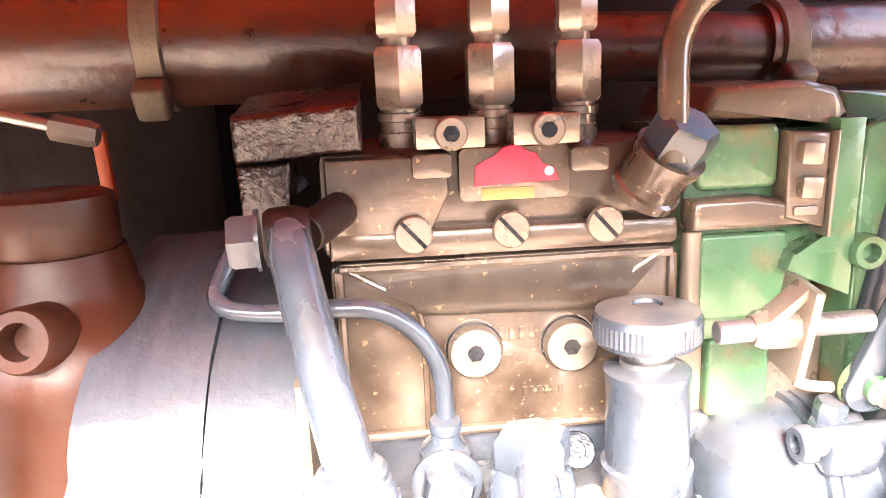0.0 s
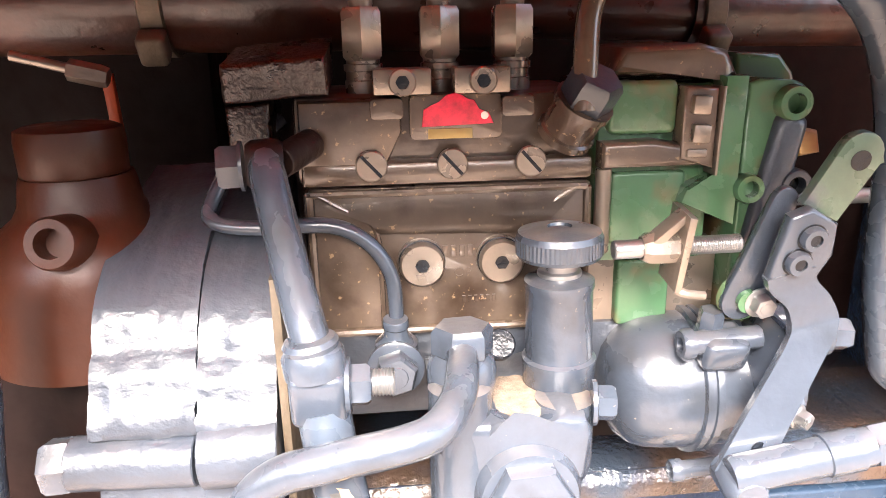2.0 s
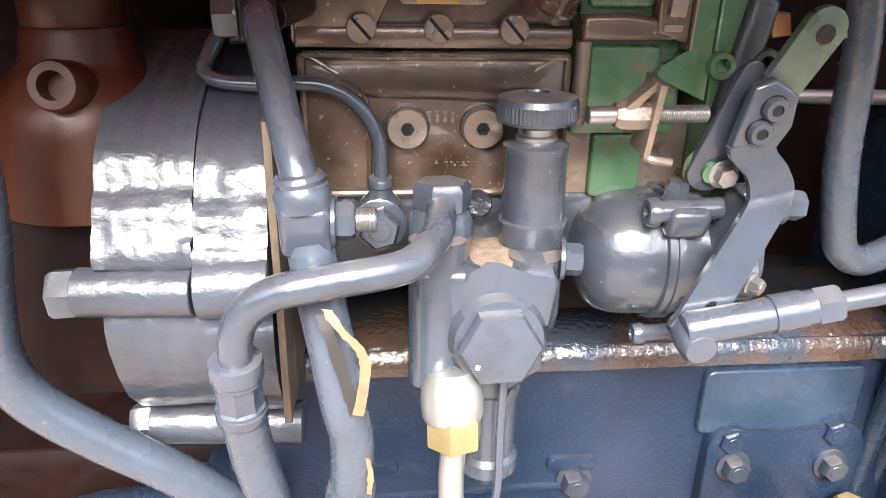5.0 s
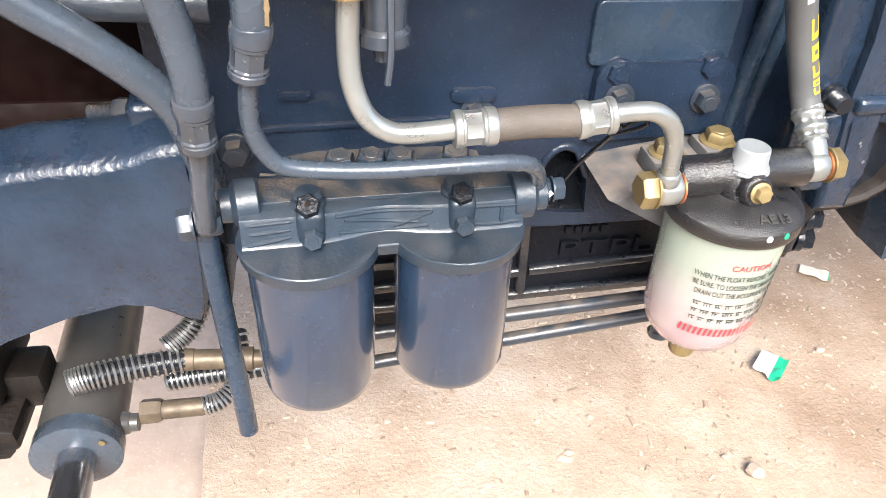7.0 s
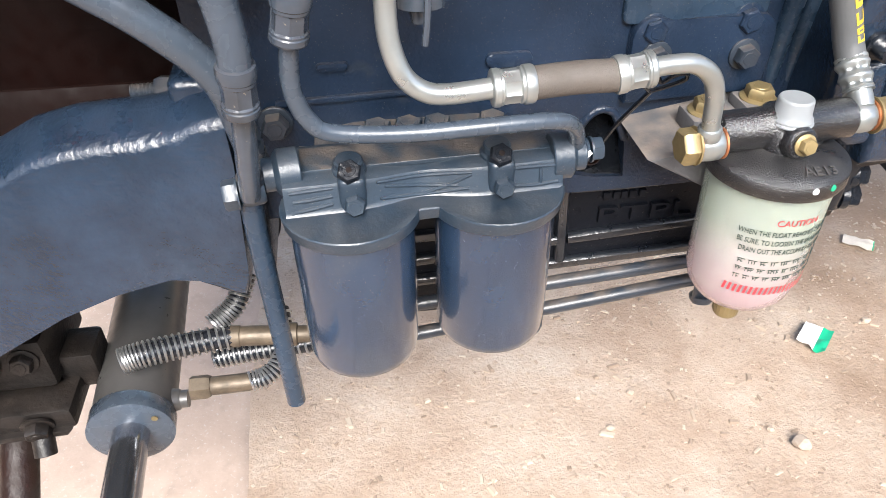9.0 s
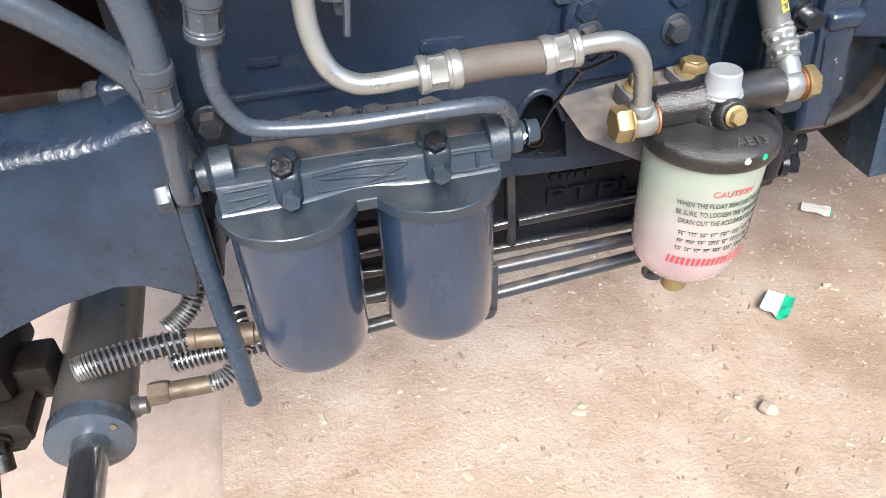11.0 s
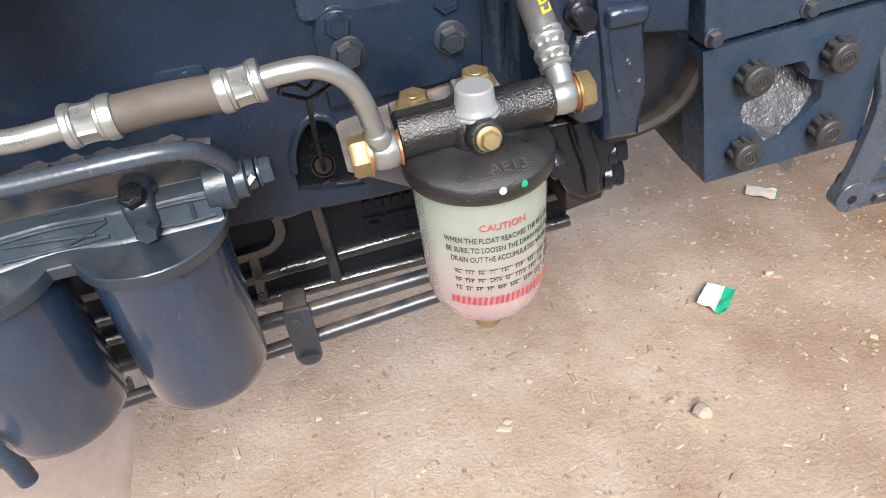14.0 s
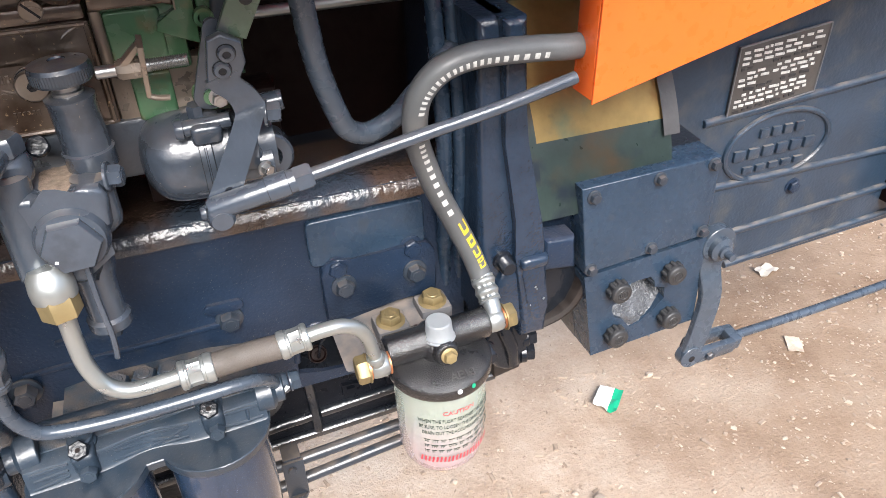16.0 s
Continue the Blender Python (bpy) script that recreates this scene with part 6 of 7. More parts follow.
        lathe(b, ((x0 + x1) / 2, PY - 0.0060, 1.3125), (0, -1, 0), [(0.0034, 0), (0.0034, 0.0016), (0, 0.0016)], 6)
        part("socket", b, black_cast, c)
    for x in (0.0825, 0.1215, 0.159):   # delivery valve holders and unions
        b = B()
        y = 0.464
        lathe(b, (x, y, 1.300), (0, 0, 1), [(0.0095, 0), (0.0095, 0.012), (0.0088, 0.0125), (0.0088, 0.0165), (0.0098, 0.017), (0.0098, 0.020), (0.0085, 0.0205), (0.0085, 0.022)], 22)
        h = part("valve_holder", b, pump_steel, e)
        b = B()
        lathe(b, (x, y, 1.322), (0, 0, 1), [(0.0096, 0), (0.0112, 0.002), (0.0112, 0.023), (0.0098, 0.0255), (0, 0.0255)], 6, 0.52)
        lathe(b, (x, y, 1.346), (0, 0, 1), [(0.0062, 0), (0.0062, 0.006), (0, 0.006)], 16)
        part("hexagon", b, pump_steel, h)
        b = B()
        lathe(b, (x, y, 1.351), (0, 0, 1), [(0.0080, 0), (0.0094, 0.002), (0.0094, 0.016), (0.0078, 0.018), (0.0078, 0.024), (0.005, 0.026), (0, 0.026)], 6, 0.52)
        part("union_nut", b, pump_steel, h)
        b = B()
        tube(b, [(x, y, 1.372), (x, y, 1.42), (x + 0.01, y + 0.03, 1.47), (x + 0.02, y + 0.10, 1.50)], 0.0034, 10)
        part("injection_pipe", b, pump_steel, h)
    b = B()   # torn red label with rounded crown
    prism(b, [(0.110, 1.2905), (0.1455, 1.2915), (0.143, 1.297), (0.138, 1.2985), (0.136, 1.303)] + arc(0.126, 1.298, 0.0085, 40, 150, 6) + [(0.115, 1.301), (0.111, 1.299)], PY - 0.0018, PY, 0.0003)
    lab = part("label", b, red_label, e, "torn red label")
    b = B()
    lathe(b, (0.141, PY - 0.0016, 1.2955), (0, -1, 0), [(0.0021, 0), (0.0018, 0.0006), (0, 0.0008)], 12)
    part("white_spot", b, white_paint, lab)
    b = B()
    box(b, (0.124, PY - 0.0008, 1.287), (0.022, 0.0012, 0.005), 0.0003)
    part("gold_patch", b, gold_film, lab)
    # fuel inlet: tilted banjo with a large hexagon bolt
    b = B()
    ax = Vector((0.30, -0.55, 0.80)).normalized()
    p = Vector((0.182, PY + 0.002, 1.284))
    lathe(b, p, ax, [(0.015, 0), (0.015, 0.004), (0.0135, 0.005), (0.0135, 0.018), (0.015, 0.019), (0.015, 0.023), (0, 0.023)], 26)
    inlet = part("inlet_banjo", b, pump_grey, e)
    b = B()
    hexa(b, p + ax * 0.023, ax, 0.0135, 0.015)
    part("banjo_bolt", b, bolt_dark, inlet)
    # governor housing, green with brown blotches
    b = B()
    box(b, (0.230, PY + 0.044, 1.262), (0.062, 0.085, 0.094), 0.004)
    gov = part("governor_housing", b, pump_green, e, "green painted governor housing with brown blotches")
    b = B()
    prism(b, rrect(0.203, 1.2835, 0.2385, 1.3105, 0.004), PY - 0.004, PY + 0.02, 0.003, 3)
    part("upper_panel", b, pump_green, gov)
    b = B()
    prism(b, [(0.1995, 1.2805), (0.226, 1.2815), (0.240, 1.279), (0.2555, 1.2725), (0.2555, 1.2675), (0.1995, 1.2675)], PY - 0.009, PY + 0.02, 0.003, 3)
    part("ledge", b, pump_grey, gov)
    b = B()
    prism(b, rrect(0.2065, 1.226, 0.246, 1.2645, 0.003), PY - 0.002, PY + 0.02, 0.002, 3)
    part("lower_panel", b, pump_green, gov)
    b = B()
    rod(b, (0.2025, PY - 0.001, 1.222), (0.2025, PY - 0.001, 1.267), 0.0042, 14)
    part("corner_rib", b, pump_steel, gov)
    b = B()
    prism(b, [(0.202, 1.313), (0.262, 1.313), (0.270, 1.309), (0.262, 1.324), (0.248, 1.3275), (0.209, 1.326)], PY - 0.004, PY + 0.07, 0.004, 3)
    part("top_cap", b, pump_grey, gov)
    b = B()
    prism(b, [(0.2385, 1.2715), (0.2565, 1.266), (0.2565, 1.3065), (0.2385, 1.3075)], PY - 0.010, PY + 0.02, 0.002, 3)
    block = part("screw_block", b, pump_grey, gov)
    for x, z in ((0.2465, 1.2985), (0.2472, 1.2845)):
        b = B()
        box(b, (x, PY - 0.0115, z), (0.0092, 0.006, 0.0092), 0.0012, (0, 4, 0))
        part("square_plug", b, pump_steel, block)
    b = B()
    prism(b, rrect(0.2415, 1.2725, 0.2520, 1.2765, 0.001), PY - 0.0112, PY, 0.0006)
    part("cast_bar", b, pump_steel, block)
    b = B()
    prism(b, [(0.2565, 1.263), (0.2580, 1.263), (0.2590, 1.307), (0.2575, 1.307)], PY - 0.012, PY + 0.02, 0.0005)
    part("edge", b, pump_steel, gov)
    # end plate with ears
    b = B()
    prism(b, [(0.241, 1.249), (0.270, 1.236), (0.271, 1.312), (0.2585, 1.312), (0.2585, 1.263), (0.2435, 1.2565)], PY - 0.010, PY + 0.02, 0.0012, 2)
    part("face_plate", b, pump_green, gov)
    b = B()
    prism(b, [(0.272, 1.17), (0.284, 1.17), (0.287, 1.235), (0.291, 1.268), (0.300, 1.286)] + arc(0.294, 1.298, 0.0112, -40, 95, 8) + [(0.278, 1.310), (0.272, 1.308)], PY - 0.008, PY + 0.04, 0.002, 3)
    end = part("end_plate", b, pump_green, e, "green end plate with drilled ears")
    b = B()
    prism(b, [(0.274, 1.20), (0.300, 1.20), (0.306, 1.262), (0.316, 1.270), (0.3145, 1.289), (0.306, 1.312), (0.298, 1.321), (0.274, 1.322)], PY + 0.012, PY + 0.07, 0.003, 3)
    part("rear_plate", b, pump_green, end)
    b = B()
    box(b, (0.2890, PY - 0.006, 1.256), (0.0175, 0.014, 0.074), 0.005, (0, 11, 0), 4)
    part("rib", b, grey_cast, end)
    for x, z, r, m in ((0.2945, 1.298, 0.0092, pump_green), (0.2755, 1.2555, 0.0078, pump_green), (0.300, 1.2565, 0.0085, grey_cast)):
        b = B()
        lathe(b, (x, PY - 0.006, z), (0, -1, 0), [(r, 0), (r, 0.006), (r * 0.9, 0.008), (r * 0.55, 0.008), (r * 0.55, -0.003), (0, -0.003)], 24)
        boss = part("drilled_boss", b, m, end)
        b = B()
        lathe(b, (x, PY - 0.0065, z), (0, -1, 0), [(r * 0.545, 0), (r * 0.545, 0.0006), (0, 0.0007)], 16)
        part("hole", b, black_cast, boss)
    b = B()
    prism(b, [(0.303, 1.2835), (0.318, 1.282), (0.321, 1.270), (0.309, 1.268)], PY + 0.002, PY + 0.03, 0.003, 3)
    part("yellow_lug", b, gold_film, end)
    b = B()   # lower part of the governor below the stop rod
    prism(b, [(0.199, 1.165), (0.272, 1.165), (0.272, 1.222), (0.199, 1.222)], PY + 0.008, PY + 0.07, 0.003)
    part("lower_governor", b, pump_steel, gov)
    b = B()
    prism(b, rrect(0.2135, 1.178, 0.243, 1.2155, 0.003), PY + 0.002, PY + 0.02, 0.002, 3)
    part("green_cover", b, pump_green, gov)
    b = B()    # foot plate under the pump
    box(b, (0.165, PY + 0.05, 1.155), (0.24, 0.09, 0.05), 0.004)
    part("foot", b, grey_cast, e)


make_pump()


def make_inlet_hose():
    e = thing("inlet_pipe", (0.2, 0.45, 1.33), "grey-brown fuel inlet pipe looping over to a black hose", "pipe")
    b = B()
    tube(b, [(0.186, 0.428, 1.300), (0.187, 0.436, 1.325), (0.190, 0.444, 1.346), (0.200, 0.447, 1.361), (0.218, 0.447, 1.368), (0.245, 0.445, 1.369)], 0.0060, 14)
    part("pipe", b, pump_grey, e)
    crimp(e, (0.243, 0.445, 1.369), (0.282, 0.438, 1.369), 0.0095, pump_grey)
    b = B()
    tube(b, [(0.278, 0.438, 1.369), (0.300, 0.437, 1.363), (0.324, 0.434, 1.343), (0.338, 0.430, 1.315), (0.345, 0.426, 1.285), (0.348, 0.422, 1.257), (0.354, 0.420, 1.210), (0.367, 0.420, 1.163), (0.376, 0.421, 1.145), (0.391, 0.423, 1.1365), (0.408, 0.427, 1.138), (0.428, 0.434, 1.145), (0.455, 0.450, 1.160), (0.500, 0.480, 1.180), (0.600, 0.560, 1.200)], 0.0098, 16)
    part("hose", b, hose_blue, e)


make_inlet_hose()


def make_feed_pump():
    e = thing("feed_pump", (0.15, 0.39, 1.1), "blue-grey painted fuel feed pump with a dusty dished top", "fuel pump", datum=(0.145, 0.33, 1.15), nudge=(0, -0.003, -0.002))
    b = B()
    prism(b, [(0.112, 1.106), (0.158, 1.101), (0.168, 1.128), (0.180, 1.148), (0.1825, 1.172), (0.1785, 1.1805), (0.170, 1.1825), (0.162, 1.1803), (0.152, 1.1775), (0.142, 1.1790), (0.134, 1.182), (0.108, 1.183)], 0.358, 0.435, 0.0075, 5)
    part("body", b, grey, e)
    b = B()   # sand lying in the dished top
    rim = []
    for k in range(40):
        a = 2 * math.pi * k / 40
        r = 1 + 0.22 * noise.noise((math.cos(a) * 1.6, math.sin(a) * 1.6, 7)) + 0.10 * noise.noise((math.cos(a) * 6, math.sin(a) * 6, 2))
        x, y = 0.1535 + 0.0185 * r * math.cos(a), 0.388 + 0.024 * r * math.sin(a)
        rim.append((x, y))
    dish = lambda x: 1.1786 + 7.5 * (x - 0.1525) ** 2
    rings = [[b.verts.new((0.1525 + (x - 0.1525) * s, 0.388 + (y - 0.388) * s, dish(0.1525 + (x - 0.1525) * s) + 0.0014 * (1.02 - s * s))) for x, y in rim] for s in (1.0, 0.75, 0.5, 0.2)]
    for r0, r1 in zip(rings, rings[1:]):
        for k in range(40):
            b.faces.new((r0[k], r0[(k + 1) % 40], r1[(k + 1) % 40], r1[k]))
    b.faces.new(rings[-1])
    part("settled_sand", b, sand_film, e, "brown sand settled in the dished top")
    b = B()
    rod(b, (0.1205, 0.368, 1.112), (0.1210, 0.374, 1.196), 0.0150, 28, 0.003)
    part("pillar", b, grey_dusty, e)
    b = B()
    lathe(b, (0.1725, 0.378, 1.135), (0, 0.02, 1), [(0.006, 0), (0.0125, 0.006), (0.0142, 0.014), (0.0142, 0.046)], 24)
    part("primer_boss", b, grey_dusty, e)
    b = B()
    lathe(b, (0.1505, 0.361, 1.1435), (0.02, -1, 0.05), [(0.0262, 0), (0.0258, 0.004), (0.023, 0.010), (0, 0.010)], 34)
    cap = part("valve_boss", b, grey, e)
    b = B()
    lathe(b, (0.1505, 0.352, 1.1438), (0.02, -1, 0.05), [(0.0215, 0), (0.0215, 0.0075), (0.0200, 0.0092), (0, 0.0092)], 6, 0.03)
    part("hexagon_cap", b, grey, cap, "large blue-grey hexagon cap")
    b = B()
    box(b, (0.1385, 0.3424, 1.1355), (0.0022, 0.0006, 0.0036), 0, (0, 20, 0))
    part("paint_fleck", b, white_paint, cap)
    b = B()
    hexa(b, (0.1235, 0.382, 1.2065), (0, 0.05, 1), 0.0150, 0.0135, 0.1)
    part("banjo_bolt", b, grey, e)
    b = B()
    lathe(b, (0.1230, 0.381, 1.185), (0, 0.05, 1), [(0.0130, 0), (0.0155, 0.003), (0.0166, 0.008), (0.0166, 0.014), (0.0150, 0.0195), (0.0125, 0.0215), (0, 0.0215)], 32)
    part("banjo_eye", b, grey, e)
    b = B()   # lower stem
    lathe(b, (0.152, 0.378, 1.106), (0.0, -0.02, -1), [(0.019, -0.02), (0.0185, 0.0), (0.0155, 0.008), (0.0145, 0.045), (0.0172, 0.048), (0.0172, 0.056), (0.008, 0.060), (0.006, 0.068), (0, 0.069)], 24)
    part("plunger_guide", b, grey, e)
    b = B()
    tube(b, [(0.154, 0.352, 1.122), (0.1535, 0.351, 1.09), (0.154, 0.352, 1.055), (0.152, 0.352, 1.032)], 0.0024, 8)
    part("wire", b, grey, e)
    bolt(e, (0.184, 0.372, 1.181), (1, -0.2, 0), 0.0085, 0.009, grey)
    b = B()
    lathe(b, (0.1435, 0.398, 1.201), (0, -0.8, 0.6), [(0.0078, 0), (0.0078, 0.005), (0.007, 0.006), (0.0040, 0.006), (0.0040, 0.003), (0, 0.003)], 20)
    part("socket_screw", b, black_cast, e)
    # the hand primer
    h = thing("hand_primer", (0.178, 0.405, 1.15), "knurled blue-grey hand primer knob on a cylinder", "primer pump", datum=(0.178, 0.405, 1.2), nudge=(-0.005, 0, 0.004))
    b = B()
    lathe(b, (0.180, 0.404, 1.152), (-0.02, 0, 1), [(0.0145, 0), (0.0155, 0.008), (0.0182, 0.012), (0.0182, 0.0225), (0.0186, 0.0235), (0.0186, 0.0255), (0.0168, 0.0268), (0.0166, 0.062), (0.0172, 0.063), (0.0172, 0.0665), (0.012, 0.069), (0, 0.069)], 40)
    part("cylinder", b, grey, h)
    b = B()
    lathe(b, (0.1787, 0.404, 1.220), (-0.02, 0, 1), [(0.0108, 0), (0.0108, 0.003), (0.0092, 0.004), (0.0100, 0.0075), (0.0088, 0.0085), (0.0088, 0.012), (0, 0.012)], 24)
    part("neck", b, steel, h)
    b = B()
    n = 120
    prof = [(0.0100, 0.0), (0.0200, 0.001), (0.0212, 0.003), (0.0212, 0.0105), (0.0200, 0.0135), (0.012, 0.0155), (0.006, 0.0160), (0.0055, 0.0146), (0, 0.0146)]
    lathe(b, (0.1784, 0.404, 1.2295), (-0.02, 0, 1), prof, n)
    for v in b.verts:
        q = Vector((v.co.x - 0.1784, v.co.y - 0.404))
        if 0.0205 < q.length < 0.0216:
            k = round((math.atan2(q.y, q.x) % (2 * math.pi)) / (2 * math.pi) * n)
            if k % 2:
                v.co.x -= q.x * 0.015
                v.co.y -= q.y * 0.015
    part("knob", b, grey_dusty, h, "knurled round knob", sharp=20)


make_feed_pump()


def make_return_pipe():
    e = thing("return_pipe", (0.09, 0.42, 1.17), "thin grey fuel return pipe with a banjo end", "pipe", nudge=(-0.0015, 0.003, 0.004))
    b = B()
    tube(b, [(0.040, 0.475, 1.284), (0.020, 0.460, 1.272), (0.006, 0.440, 1.252), (0.009, 0.429, 1.2455), (0.03, 0.424, 1.2437), (0.064, 0.424, 1.2435), (0.082, 0.423, 1.2345), (0.0925, 0.421, 1.219), (0.0950, 0.416, 1.203), (0.0945, 0.411, 1.182)], 0.0040, 14)
    part("pipe", b, grey, e)
    b = B()
    lathe(b, (0.0945, 0.411, 1.197), (0, 0, -1), [(0.0062, 0), (0.0068, 0.001), (0.0068, 0.004), (0.0060, 0.005), (0.0065, 0.009), (0.0110, 0.014), (0.0115, 0.024), (0.009, 0.033), (0, 0.033)], 24)
    part("banjo_eye", b, grey, e)
    bolt(e, (0.0935, 0.401, 1.1745), (0, -1, 0.15), 0.0112, 0.010, grey)


make_return_pipe()


# ---- the boost diaphragm and the levers ----
def make_diaphragm():
    e = thing("governor_diaphragm", (0.24, 0.425, 1.12), "blue-grey domed governor diaphragm housing with a clamped rim", "diaphragm housing", datum=(0.23, 0.39, 1.16), nudge=(0.006, 0, -0.006))
    q = Vector((0.1985, 0.428, 1.157))
    b = B()
    lathe(b, q, (1, 0, 0), [(0, 0), (0.010, 0.0006), (0.020, 0.003), (0.029, 0.0085), (0.0345, 0.015), (0.0370, 0.022), (0.0381, 0.030), (0.0388, 0.046), (0.0385, 0.050)], 48)
    part("dome", b, grey, e, "smooth domed cap", sharp=60)
    b = B()
    lathe(b, q + Vector((0.0455, 0, 0)), (1, 0, 0), [(0.038, 0), (0.0415, 0.0010), (0.0415, 0.0045), (0.0403, 0.0050), (0.0403, 0.0060), (0.0415, 0.0065), (0.0415, 0.0100), (0.0388, 0.0110), (0.0380, 0.0300), (0.0335, 0.0340), (0.0325, 0.060), (0, 0.060)], 48)
    part("rim", b, grey, e)
    b = B()     # clamp ear at the top with its cross bolt
    box(b, (0.2530, 0.398, 1.1895), (0.024, 0.024, 0.019), 0.005, (20, 0, 0), 3)
    ear = part("clamp_ear", b, grey, e)
    b = B()
    rod(b, (0.2365, 0.395, 1.1925), (0.2725, 0.395, 1.1945), 0.0062, 16)
    lathe(b, (0.2365, 0.395, 1.1925), (-1, 0, 0), [(0.0082, 0), (0.0082, 0.004), (0.007, 0.006), (0.004, 0.006), (0.0035, 0.003), (0, 0.003)], 16)
    part("clamp_bolt", b, grey, ear)
    b = B()
    hexa(b, (0.2485, 0.402, 1.196), (0, -0.15, 1), 0.0066, 0.013)
    part("nipple", b, grey, ear)
    b = B()     # lower bolt
    rod(b, (0.2400, 0.402, 1.1135), (0.2680, 0.402, 1.1150), 0.0050, 16)
    lathe(b, (0.2400, 0.402, 1.1135), (-1, 0, 0), [(0.0064, 0), (0.0064, 0.005), (0.0056, 0.0062), (0.0034, 0.0062), (0.003, 0.004), (0, 0.004)], 16)
    part("lower_bolt", b, grey, e)
    bolt(e, (0.2830, 0.398, 1.1625), (-0.5, -1, 0.1), 0.0078, 0.009, grey)
    b = B()
    rod(b, (0.268, 0.405, 1.150), (0.300, 0.405, 1.150), 0.016, 20)
    part("pivot_barrel", b, grey, e)
    b = B()
    lathe(b, (0.299, 0.440, 1.145), (0, -1, 0), [(0.021, 0), (0.021, 0.020), (0.019, 0.022), (0.011, 0.022), (0.010, 0.006), (0, 0.006)], 28)
    part("drilled_boss", b, grey, e)
    b = B()
    rod(b, (0.262, 0.430, 1.186), (0.318, 0.424, 1.192), 0.0085, 18)
    part("cross_shaft", b, grey, e)
    b = B()   # near-black slab standing in for the dark gap behind
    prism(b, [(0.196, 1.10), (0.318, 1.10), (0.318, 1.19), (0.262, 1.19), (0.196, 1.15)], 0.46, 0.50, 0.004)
    part("back_wall", b, shade_black, e)


make_diaphragm()


def make_stop_lever():
    e = thing("throttle_lever", (0.28, 0.38, 1.11), "blue-grey cranked throttle lever with a drilled upper end", "lever", nudge=(0.0005, 0.005, 0.0005))
    y = 0.386
    b = B()    # upper strip, set back, with its hole
    prism(b, [(0.2995, 1.2535), (0.3140, 1.2815)] + arc(0.3035, 1.2855, 0.0110, -20, 150, 10) + [(0.2805, 1.2630)], y, y + 0.006, 0.0012)
    strip = part("upper_strip", b, lever_green, e, "greenish drilled upper strip")
    b = B()
    lathe(b, (0.3035, y + 0.0002, 1.2835), (0, -1, 0), [(0.0048, 0), (0.0048, 0.0006), (0, 0.0007)], 18)
    part("hole", b, black_cast, strip)
    b = B()
    prism(b, [(0.2715, 1.2600), (0.2815, 1.2640), (0.2950, 1.2560), (0.2960, 1.2400), (0.2900, 1.2275), (0.2665, 1.2285)], y - 0.008, y - 0.0005, 0.002, 3)
    block = part("joint_block", b, grey, e)
    for x, z in ((0.2832, 1.2498), (0.2784, 1.2378)):
        b = B()
        lathe(b, (x, y - 0.008, z), (0, -1, 0), [(0.0062, 0), (0.0062, 0.003), (0.0054, 0.0042), (0.0030, 0.0042), (0.0030, 0.002), (0, 0.002)], 22)
        screw = part("socket_screw", b, grey, e)
        b = B()
        lathe(b, (x, y - 0.0100, z), (0, -1, 0), [(0.0031, 0), (0.0031, 0.0014), (0, 0.0014)], 6)
        part("socket", b, black_cast, screw)
        b = B()
        lathe(b, (x, y - 0.0081, z), (0, -1, 0), [(0.0070, 0), (0.0070, 0.0004), (0, 0.0004)], 20)
        part("seat_ring", b, black_cast, screw)
    b = B()    # the bent strip, swept along its bend
    path = smooth_path([(0.2770, y - 0.006, 1.232), (0.2800, y - 0.006, 1.2245), (0.2880, y - 0.0075, 1.2165), (0.2925, y - 0.009, 1.2060), (0.2905, y - 0.012, 1.1980), (0.2800, y - 0.018, 1.1785), (0.2640, y - 0.027, 1.1500), (0.2590, y - 0.030, 1.1410)], 6)
    rings = []
    for k, p in enumerate(path):
        u = k / (len(path) - 1)
        w = 0.0120 - 0.0040 * u if u < 0.3 else 0.0108 + 0.0052 * (u - 0.3) / 0.7
        t = (path[min(k + 1, len(path) - 1)] - path[max(k - 1, 0)]).normalized()
        s = Vector((1, 0, 0)) * 0.95 + Vector((0, 0, 0.25))
        nrm = t.cross(s).normalized()
        rings.append([b.verts.new(p + s * a * w + nrm * q * 0.0026) for a, q in ((-1, -1), (-0.82, -1.12), (0.82, -1.12), (1, -1), (1, 1), (-1, 1))])
    for r0, r1 in zip(rings, rings[1:]):
        for k in range(6):
            b.faces.new((r0[k], r0[(k + 1) % 6], r1[(k + 1) % 6], r1[k]))
    b.faces.new(rings[0])
    b.faces.new(rings[-1][::-1])
    part("bent_strip", b, grey, e, "bent flat strip", sharp=50)
    b = B()
    lathe(b, (0.2655, y - 0.0300, 1.1475), (0, -1, 0.3), [(0.0042, 0), (0.0042, 0.0008), (0, 0.0009)], 16)
    part("hole", b, black_cast, e)
    bolt(e, (0.3030, y - 0.004, 1.1955), (1, -0.2, 0), 0.0082, 0.010, grey)
    b = B()
    prism(b, [(0.278, 1.148), (0.2935, 1.148), (0.2960, 1.190), (0.2860, 1.195), (0.274, 1.175)], y - 0.008, y + 0.03, 0.002)
    part("bracket", b, grey, e)
    bolt(e, (0.2955, y - 0.010, 1.1500), (0.6, -1, 0), 0.0050, 0.006, steel)
    f = thing("stop_lever", (0.266, 0.40, 1.2), "narrow grey stop arm clamped on a shaft", "lever")
    b = B()
    prism(b, stadium((0.2660, 1.208), (0.2785, 1.262), 0.0105, 0.006), 0.400, 0.405, 0.001)
    part("arm", b, grey, f)
    b = B()
